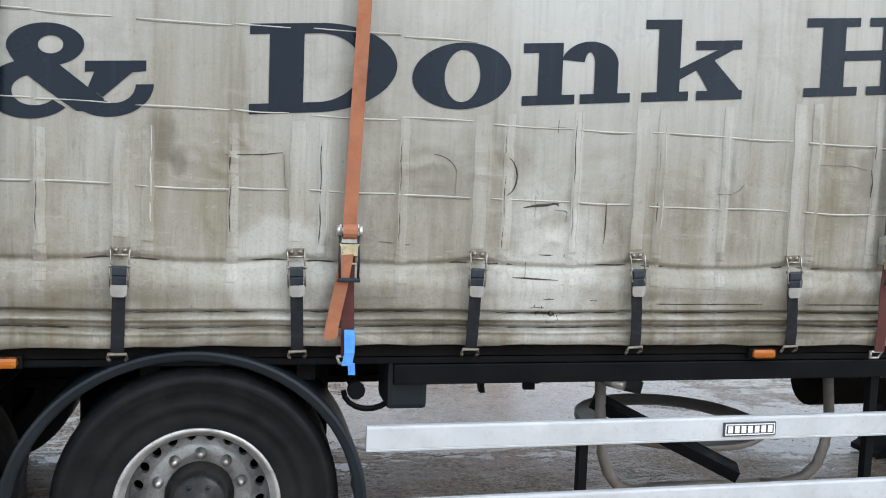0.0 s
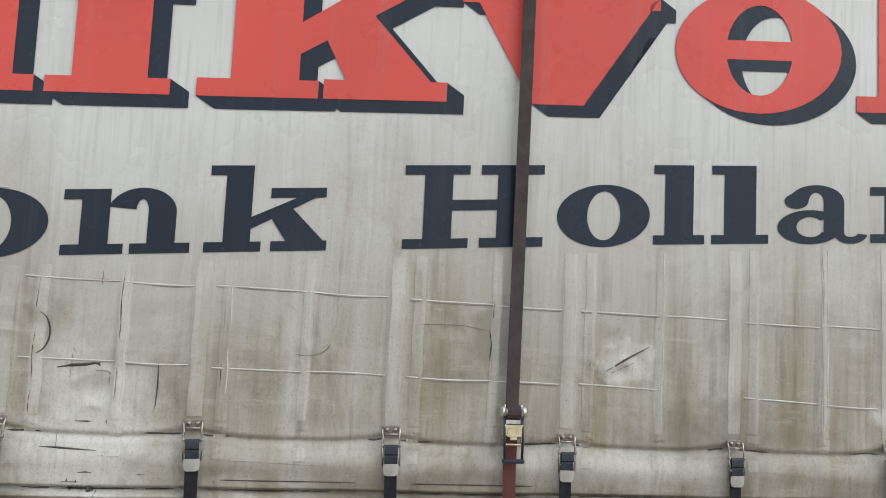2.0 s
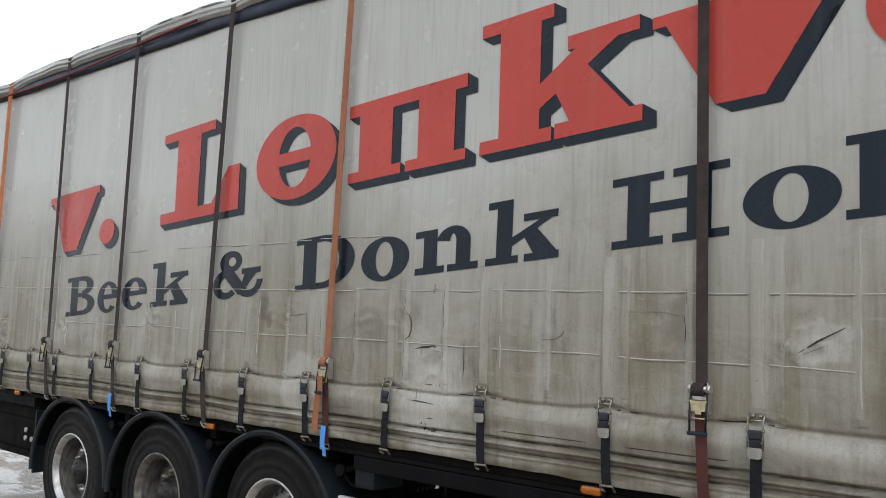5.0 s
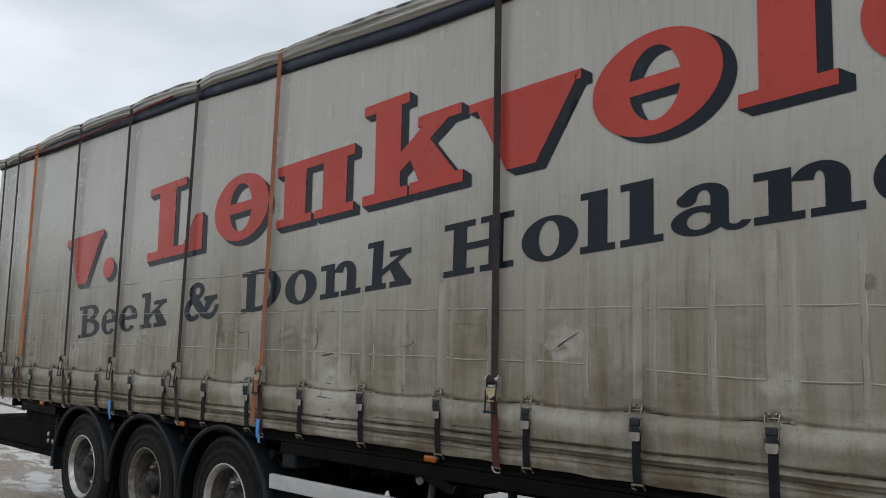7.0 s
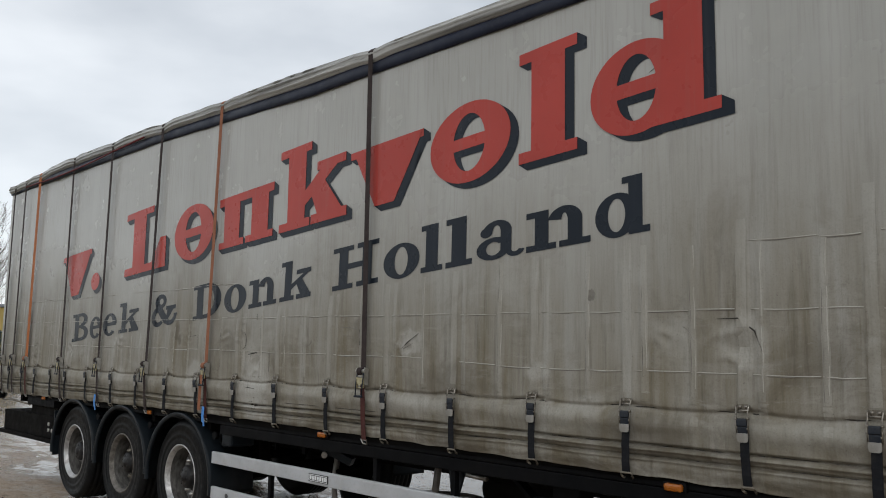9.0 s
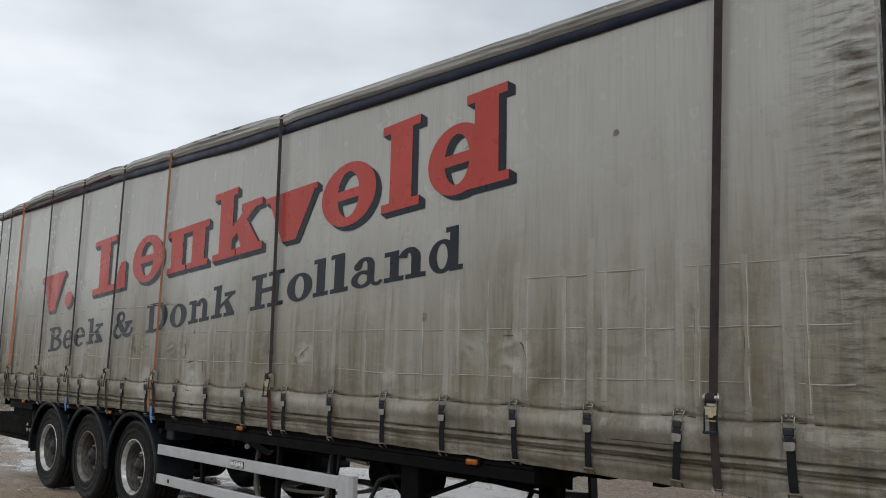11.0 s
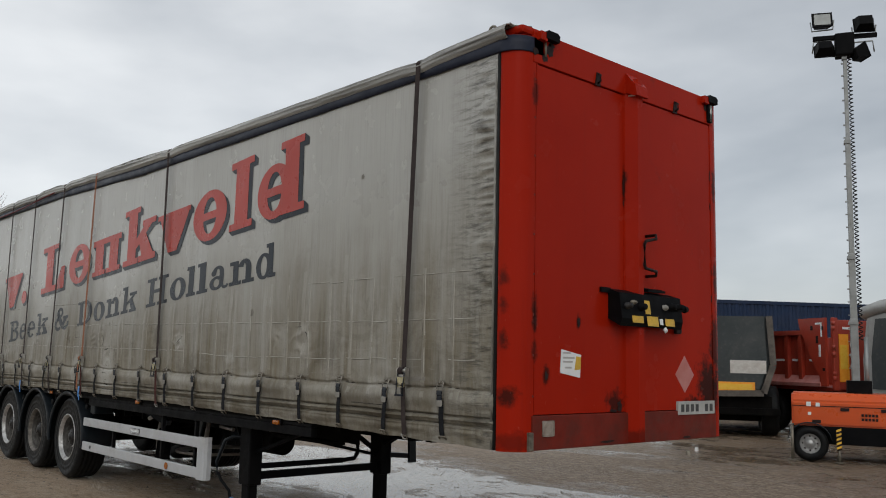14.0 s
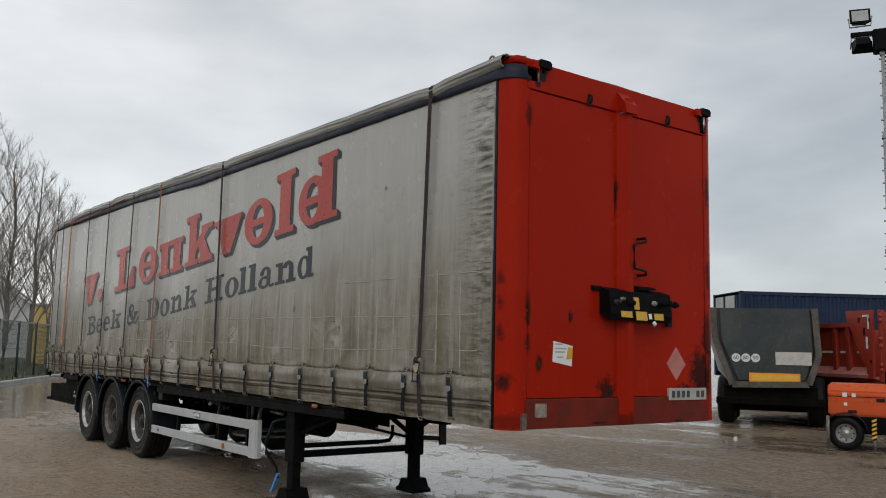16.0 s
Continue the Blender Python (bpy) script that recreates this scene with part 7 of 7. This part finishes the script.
# ---------------------------------------------------------------- shipping container
def container(at):
    c = thing("shipping_container", at, "dark blue corrugated steel shipping container", "container")
    L, W, H = 12.19, 2.44, 2.9
    bm = BM()
    def wall(p, n, d):
        step = [(0.0, 0), (0.07, 0), (0.105, 1), (0.175, 1), (0.21, 0)]
        pts = []
        k = 0
        while k * 0.278 < n:
            for a, o in step[:4]:
                if k * 0.278 + a * 1.32 < n:
                    pts.append((k * 0.278 + a * 1.32, o * d))
            k += 1
        pts.append((n, 0))
        lo = [bm.verts.new(p(u, o, 0.16)) for u, o in pts]
        hi = [bm.verts.new(p(u, o, H - 0.10)) for u, o in pts]
        for i in range(len(pts) - 1):
            bm.faces.new((lo[i], lo[i + 1], hi[i + 1], hi[i]))
    wall(lambda u, o, z: (0.08 + u, 0.02 + o, z), L - 0.16, 0.036)
    wall(lambda u, o, z: (0.08 + u, W - 0.02 - o, z), L - 0.16, 0.036)
    wall(lambda u, o, z: (0.02 + o, 0.08 + u, z), W - 0.16, 0.036)
    wall(lambda u, o, z: (L - 0.02 - o, 0.08 + u, z), W - 0.16, 0.036)
    part("corrugated_wall", bm, M["container"], c)
    bm = BM()
    box(bm, (0, 0, H - 0.03), (L, W, H))
    part("roof", bm, M["container"], c)
    for x in (0.0, L - 0.12):
        for y in (0.0, W - 0.12):
            bm = BM()
            box(bm, (x, y, 0), (x + 0.12, y + 0.12, H + 0.01), 0.01)
            part("corner_post", bm, M["container"], c)
    for y in (0.0, W - 0.08):
        for z in (0.0, H - 0.12):
            bm = BM()
            box(bm, (0.12, y, z), (L - 0.12, y + 0.08, z + (0.16 if z == 0 else 0.09)), 0.006)
            part("rail", bm, M["container"], c)
    bm = BM()
    for y in (0.55, 1.75):
        box(bm, (0.2, y, -0.32), (L - 0.2, y + 0.14, -0.004), 0.01)
    for x in (1.2, 2.5, 9.6, 10.9):
        box(bm, (x, 0.3, -1.0), (x + 0.5, 2.1, -0.30), 0.05)
    part("skeletal_chassis", bm, M["underside"], c)
    for k in range(2):
        bm = BM()
        box(bm, (-0.02, 0.5 + k * 1.0, H - 0.6), (0.02, 1.25 + k * 0.9, H - 0.12))
        part("end_panel", bm, M["pale_tipper"], c)


container(pose(-12.46, 21.56, 1.0, 0, 0, 56.5))


# ---------------------------------------------------------------- mobile light tower
def light_tower(at):
    t = thing("light_tower", at, "orange mobile light tower with a raised galvanised mast and four floodlights", "light tower")
    bm = BM()
    prism(bm, [(-0.62, 0.55), (-0.62, 0.94), (-0.48, 1.07), (0.48, 1.07), (0.62, 0.94), (0.62, 0.55)], lambda u, v, d: (d, u + 0.62, v), 0.0, 2.35)
    bmesh.ops.bevel(bm, geom=list(bm.edges), offset=0.03, segments=2, affect="EDGES")
    hood = part("hood", bm, M["orange"], t, "bright orange engine hood")
    bm = BM()
    box(bm, (0.0, -0.006, 0.86), (2.35, 0.0, 0.872))
    part("hood_seam", bm, M["chip"], hood)
    for x0 in (1.02, 1.70):
        for j in range(2):
            for i in range(5):
                bm = BM()
                box(bm, (x0 + i * 0.05, -0.012, 0.66 + j * 0.065), (x0 + i * 0.05 + 0.036, 0.004, 0.70 + j * 0.065), 0.004)
                part("vent_slot", bm, M["chip"], hood)
    for x, z in ((0.30, 0.60), (0.72, 0.80), (1.3, 0.80)):
        bm = BM()
        box(bm, (x, -0.02, z), (x + 0.13, 0.0, z + 0.05), 0.008)
        part("latch", bm, M["chip"], hood)
    for x, z, w in ((0.22, 0.86, 0.07), (0.36, 0.86, 0.06), (0.24, 0.72, 0.05)):
        bm = BM()
        box(bm, (x, -0.01, z), (x + w, -0.002, z + w))
        part("warning_label", bm, M["paper"], hood)
    bm = BM()
    box(bm, (0.02, 0.03, 0.27), (2.4, 1.19, 0.548), 0.01)
    beam(bm, (2.4, 0.62, 0.42), (3.6, 0.62, 0.45), 0.10, 0.10)
    part("chassis", bm, M["black"], t)
    bm = BM()
    tube(bm, [(1.55, -0.06, 0.50), (1.65, -0.10, 0.25), (1.75, -0.10, 0.20), (2.3, -0.10, 0.21)], 0.03, 8)
    part("outrigger_arm", bm, M["mast"], t)
    for y, rz in ((-0.10, 0), (1.34, 180)):
        road_wheel(t, pose(0.26, y, 0.275, 0, 0, rz), 0.275, 0.2, "rim")
        bm = BM()
        rows = []
        for k in range(13):
            a = radians(10 + 160 * k / 12)
            rows.append([bm.verts.new((0.26 + r * math.cos(a), y + (yy if rz == 0 else -yy), 0.275 + r * math.sin(a))) for r, yy in ((0.325, 0.0), (0.338, 0.01), (0.338, 0.22), (0.325, 0.22))])
        for p, q in zip(rows, rows[1:]):
            for j in range(4):
                bm.faces.new((p[j], q[j], q[(j + 1) % 4], p[(j + 1) % 4]))
        part("mudguard", bm, M["guard"], t)
    # jacks
    bm = BM()
    tube(bm, [(0.0, -0.12, 0.0), (0.0, -0.12, 0.55)], 0.025, 8)
    tube(bm, [(0.0, -0.12, 0.0), (0.0, -0.12, 0.02)], 0.07, 10)
    part("jack", bm, M["rust"], t)
    bm = BM()
    tube(bm, [(0.68, -0.16, 0.0), (0.68, -0.16, 0.25)], 0.025, 8)
    tube(bm, [(0.68, -0.16, 0.0), (0.68, -0.16, 0.02)], 0.07, 10)
    jk = part("jack", bm, M["rust"], t, "yellow and black striped jack")
    for i in range(10):
        bm = BM()
        prism(bm, [(-0.035, 0.0), (0.035, 0.03), (0.035, 0.062), (-0.035, 0.032)], lambda u, v, d, i=i: (0.68 + u, -0.195 + d, 0.18 + i * 0.033 + v), 0.0, 0.06)
        part("stripe", bm, M["plate_yellow" if i % 2 else "chip"], jk)
    # mast in four sections with climbing bars and a coiled cable
    X, Y = 1.03, 0.74
    bm = BM()
    box(bm, (X - 0.17, Y - 0.17, 0.95), (X + 0.20, Y + 0.17, 1.28), 0.01)
    part("mast_foot", bm, M["black"], t)
    secs = [(0.090, 1.15, 2.3), (0.078, 2.25, 3.4), (0.062, 3.3, 5.4), (0.048, 5.3, 6.90)]
    for w, z0, z1 in secs:
        bm = BM()
        box(bm, (X - w, Y - w, z0), (X + w * 0.35, Y + w, z1), 0.01)
        for i in range(int((z1 - z0) / 0.22)):
            box(bm, (X - w - 0.035, Y - w - 0.01, z0 + 0.1 + i * 0.22), (X - w + 0.01, Y - w + 0.03, z0 + 0.12 + i * 0.22))
        box(bm, (X - w - 0.02, Y - w - 0.02, z1 - 0.10), (X + w * 0.4, Y + w + 0.01, z1 - 0.04), 0.005)
        part("mast_section", bm, M["mast"], t)
    bm = BM()
    tube(bm, [(X + 0.13, Y - 0.10, 0.95), (X + 0.14, Y - 0.10, 2.0)], 0.035, 8)
    part("cable_guide", bm, M["mast"], t)
    bm = BM()
    pts = []
    for k in range(520):
        a = k * 0.85
        z = 1.95 + k * 4.93 / 520
        pts.append((X + 0.070 - 0.02 * (z - 1.95) / 4.65 + 0.030 * math.cos(a), Y - 0.06 + 0.030 * math.sin(a), z))
    tube(bm, pts, 0.010, 5)
    part("coiled_cable", bm, M["trim_black"], t)
    bm = BM()
    box(bm, (X - 0.17, Y - 0.14, 6.86), (X + 0.14, Y + 0.14, 7.26), 0.03)
    beam(bm, (X - 0.52, Y, 7.24), (X + 0.50, Y, 7.20), 0.07, 0.07)
    part("mast_head", bm, M["black"], t)
    for i, (dx, z, rx, rz, glass) in enumerate([(-0.36, 7.55, 78, 8, 1), (0.30, 7.38, 105, 190, 0), (-0.34, 6.98, 118, 185, 0), (0.26, 6.90, 70, 115, 1)]):
        m = pose(X + dx, Y - 0.05, z, rx, 0, rz)
        bm = BM()
        prism(bm, [(-0.16, -0.13), (0.16, -0.13), (0.16, 0.13), (-0.16, 0.13)], lambda u, v, d: (u * (1 - 0.35 * d / 0.16), v * (1 - 0.35 * d / 0.16), -d), 0.0, 0.16)
        box(bm, (-0.17, -0.14, 0.0), (0.17, 0.14, 0.02), 0.005)
        fl = part("floodlight", bm, M["black"], t, "black floodlight", at=m)
        bm = BM()
        box(bm, (-0.135, -0.105, 0.018), (0.135, 0.105, 0.026))
        part("glass", bm, M["lamp_glass"], fl)
        bm = BM()
        low = z - 0.17 if z > 7.1 else z + 0.20
        tube(bm, [(X + dx - 0.19, Y, z), (X + dx - 0.17, Y, low), (X + dx + 0.17, Y, low), (X + dx + 0.19, Y, z)], 0.014, 6)
        part("yoke", bm, M["mast"], t)


light_tower(pose(-3.84, 11.39, 0, 0, 0, 26.1) @ Matrix.Scale(1.126, 4))


# ---------------------------------------------------------------- boundary: kerb, fence, grass, trees, far buildings
FDIR = Vector((-0.90, 0.436, 0)).normalized()
FN = Vector((FDIR.y, -FDIR.x, 0))
F0 = Vector((-37.0, 4.2, 0))


def along(s, off=0.0, z=0.0):
    p = F0 + FDIR * s - FN * off
    return (p.x, p.y, z)


def boundary():
    bm = BM()
    for i in range(22):
        a, b = -20 + i * 3.0, -20 + (i + 1) * 3.0 - 0.015
        q = [along(a, -1.3), along(b, -1.3), along(b, -1.0), along(a, -1.0)]
        lo = [bm.verts.new((x, y, -0.05)) for x, y, _ in q]
        hi = [bm.verts.new((x, y, 0.16)) for x, y, _ in q]
        for k in range(4):
            bm.faces.new((lo[k], lo[(k + 1) % 4], hi[(k + 1) % 4], hi[k]))
        bm.faces.new(hi)
    tagged(part("kerb", bm, M["kerb"]), "pale concrete kerb along the yard", "kerb", kind="structure")
    bm = BM()
    rows = []
    for i in range(40):
        rows.append([bm.verts.new(Vector(along(-25 + i * 3.0, o, 0.10 + 0.05 * noise.noise(Vector((i, o, 0))) + 0.012 * max(0, o)))) for o in (-1.02, 0.5, 2, 4, 8, 14, 25, 60)])
    for p, q in zip(rows, rows[1:]):
        for j in range(7):
            bm.faces.new((p[j], q[j], q[j + 1], p[j + 1])).smooth = True
    tagged(part("verge", bm, M["grass"]), "rough green verge behind the fence", "grass", kind="structure")
    rnd = random.Random(3)
    bm = BM()
    for i in range(2600):
        x, y, z = along(rnd.uniform(-18, 50), rnd.uniform(-0.9, 7))
        h, a = rnd.uniform(0.12, 0.4), rnd.uniform(0, 6.28)
        w = 0.035
        dx, dy = math.cos(a) * w, math.sin(a) * w
        face(bm, [(x - dx, y - dy, 0.08), (x + dx, y + dy, 0.08), (x + rnd.uniform(-0.1, 0.1), y + rnd.uniform(-0.1, 0.1), 0.1 + h)])
    tagged(part("grass_tufts", bm, M["grass"]), "long uncut grass along the fence", "grass", kind="stuff")
    fence = thing("mesh_fence", pose(*along(-18)), "dark green welded mesh fence on steel posts", "fence")
    inv = fence.matrix_basis.inverted()
    for i in range(22):
        bm = BM()
        x, y, _ = along(-18 + i * 3.0)
        tube(bm, [(x, y, 0.0), (x, y, 2.56)], 0.05, 8)
        bm.transform(inv)
        part("post", bm, M["fence"], fence)
    bm = BM()
    for z in (2.50, 2.52):
        beam(bm, along(-18, 0, z), along(45, 0, z), 0.05, 0.05)
    bm.transform(inv)
    part("top_rail", bm, M["mast"], fence)
    bm = BM()
    for i in range(630):
        p, q = along(-18 + i * 0.1, 0, 0.12), along(-18 + i * 0.1, 0, 2.48)
        beam(bm, p, q, 0.011, 0.011, (0, 1, 0))
    for k in range(12):
        beam(bm, along(-18, 0, 0.15 + k * 0.2), along(45, 0, 0.15 + k * 0.2), 0.012, 0.012)
    bm.transform(inv)
    tagged(part("wire_mesh", bm, M["fence"], fence), kind="stuff")


boundary()


def bare_tree(seed, height):
    rnd = random.Random(seed)
    trunk, twigs = BM(), BM()
    pts = [(0.12 * noise.noise(Vector((seed, k * 0.5, 0))) * k, 0.12 * noise.noise(Vector((seed, k * 0.5, 9))) * k, height * k / 8) for k in range(9)]
    tube(trunk, pts, 0.19, 9, 0.02)

    def at(h):
        f = min(7.999, h / height * 8)
        k = int(f)
        return Vector(pts[k]).lerp(Vector(pts[k + 1]), f - k)

    def branch(p, d, length, r, level):
        n = 4 if level == 0 else 3 if level == 1 else 2
        q = [p]
        for k in range(n):
            d = (d + Vector((rnd.uniform(-0.16, 0.16), rnd.uniform(-0.16, 0.16), 0.13))).normalized()
            q.append(q[-1] + d * length / n)
        tube(trunk if level == 0 else twigs, q, r, 6 if level == 0 else 3, max(0.004, r * 0.3), caps=False)
        if level == 2:
            return
        for k in range(9 if level == 0 else 6):
            f = rnd.uniform(0.2, 1.0) * n
            i = min(n - 1, int(f))
            s = q[i].lerp(q[i + 1], f - i)
            a = rnd.uniform(0, 6.283)
            dd = (d + Vector((math.cos(a), math.sin(a), 0.2)) * rnd.uniform(0.45, 0.85)).normalized()
            branch(s, dd, length * rnd.uniform(0.32, 0.55), max(0.006, r * 0.38), level + 1)

    for k in range(26):
        h = height * (0.16 + 0.78 * (k / 26) ** 0.9)
        a = k * 2.4 + rnd.uniform(-0.4, 0.4)
        d = Vector((math.cos(a) * 0.62, math.sin(a) * 0.62, 0.78)).normalized()
        branch(at(h), d, (height - h) * 0.36 + 1.0 + rnd.uniform(-0.3, 0.4), 0.045 * (1 - h / height) + 0.014, 0)
    return mesh_of("trunk", trunk, M["bark"]), mesh_of("crown", twigs, M["twig"])


TREES = [bare_tree(s, h) for s, h in ((1, 14.0), (2, 13.0), (3, 14.5))]
for i, (x, y, k, sc) in enumerate([(-43.5, 3.2, 0, 1.0), (-46.2, 5.4, 1, 1.05), (-52.0, 7.9, 2, 0.95), (-57.5, 10.2, 0, 0.97), (-63.0, 12.4, 1, 1.0), (-70.0, 15.6, 2, 0.93), (-41.0, 0.2, 2, 0.9), (-60.0, 8.0, 1, 0.85)]):
    t = thing("bare_tree", pose(x, y, 0.1, 0, 0, 67 * i) @ Matrix.Scale(sc * 0.89, 4), "leafless tall tree with fine upright twigs behind the fence", "tree", "trees along the fence")
    part("trunk", TREES[k][0], None, t)
    part("crown", TREES[k][1], None, t)


def house(at):
    h = thing("gabled_house", at, "pale house with a grey gabled roof in the distance", "house")
    bm = BM()
    prism(bm, [(-4, 0), (4, 0), (4, 3.4), (0, 6.4), (-4, 3.4)], lambda u, v, d: (d, u, v), 0, 10)
    part("wall", bm, M["house_wall"], h)
    for s in (-1, 1):
        bm = BM()
        prism(bm, [(s * 4.4, 3.15), (0, 6.45), (0, 6.62), (s * 4.5, 3.25)], lambda u, v, d: (d, u, v), -0.4, 10.4)
        part("roof", bm, M["house_roof"], h)
    for y in (-2, 1.2):
        bm = BM()
        box(bm, (9.95, y, 1.0), (10.05, y + 1.1, 2.3))
        w = part("window", bm, M["paper"], h)
        bm = BM()
        box(bm, (10.04, y + 0.08, 1.08), (10.07, y + 1.02, 2.22))
        part("pane", bm, M["lamp_glass"], w)


house(pose(-94.8, 11.5, 0, 0, 0, -15) @ Matrix.Scale(1.5, 4))


def cabin(at):
    c = thing("site_cabin", at, "mustard yellow site cabin behind the fence", "cabin")
    bm = BM()
    box(bm, (-2.2, -1.3, 0.1), (2.2, 1.3, 4.1), 0.05)
    part("body", bm, M["box_yellow"], c)
    bm = BM()
    box(bm, (-2.3, -1.4, 4.1), (2.3, 1.4, 4.3), 0.04)
    part("roof", bm, M["house_roof"], c)
    bm = BM()
    box(bm, (0.4, -1.33, 0.2), (1.3, -1.29, 2.2))
    part("door", bm, M["house_roof"], c)


cabin(pose(-60.1, 12.3, 0, 0, 0, 60))


# ---------------------------------------------------------------- loose stones and scraps on the yard
def litter():
    rnd = random.Random(11)
    bm = BM()
    for i in range(1100):
        x, y = rnd.uniform(-16, 6), rnd.uniform(-3.0, 13)
        s = rnd.uniform(0.004, 0.014) * (1.6 if rnd.random() < 0.06 else 1)
        z = noise.noise(Vector((x * 0.35, y * 0.6, 0))) * 0.018 - 0.012
        vs = [bm.verts.new((x + a * s * rnd.uniform(0.6, 1.3), y + b * s * rnd.uniform(0.6, 1.3), z + c * s * rnd.uniform(0.5, 0.9))) for a, b, c in ((1, 0, 0), (0, 1, 0), (-1, 0, 0), (0, -1, 0), (0, 0, 1))]
        for k in range(4):
            bm.faces.new((vs[k], vs[(k + 1) % 4], vs[4]))
    tagged(part("loose_stones", bm, M["stone"]), "small wet stones scattered over the mud", "stones", kind="stuff")
    bm = BM()
    for i in range(7000):
        x, y = rnd.gauss(-7.5, 3.0), rnd.uniform(-1.5, 6.0)
        if noise.noise(Vector((x * 0.5, y * 0.7, 5))) < rnd.uniform(-0.35, 0.35):
            continue
        s = rnd.uniform(0.003, 0.010) * (2.0 if rnd.random() < 0.04 else 1)
        z = noise.noise(Vector((x * 0.35, y * 0.6, 0))) * 0.018 - 0.012
        vs = [bm.verts.new((x + a * s * rnd.uniform(0.6, 1.3), y + b * s * rnd.uniform(0.6, 1.3), z + c * s * rnd.uniform(0.4, 0.9))) for a, b, c in ((1, 0, 0), (0, 1, 0), (-1, 0, 0), (0, -1, 0), (0, 0, 1))]
        for k in range(4):
            bm.faces.new((vs[k], vs[(k + 1) % 4], vs[4]))
    tagged(part("dark_grit", bm, M["grit"]), "dark wet grit strewn over the mud", "grit", kind="stuff")
    for name, x, y, r, mat, lab in (("rusty_scrap", -5.38, 10.4, 0.07, "rust", "crumpled rusty scrap lying on the wet ground"), ("white_scrap", -5.7, 11.2, 0.04, "paper", "small white scrap lying on the wet ground")):
        bm = BM()
        pts = [(x + r * k * math.cos(a), y + r * k * math.sin(a)) for a, k in ((2 * math.pi * i / 9, rnd.uniform(0.6, 1.2)) for i in range(9))]
        low = [bm.verts.new((px, py, -0.03)) for px, py in pts]
        top = [bm.verts.new((px * 0.7 + x * 0.3, py * 0.7 + y * 0.3, 0.05 + rnd.uniform(0, 0.04))) for px, py in pts]
        for i in range(9):
            bm.faces.new((low[i], low[(i + 1) % 9], top[(i + 1) % 9], top[i]))
        bm.faces.new(top)
        tagged(part(name, bm, M[mat]), lab, "litter")


litter()
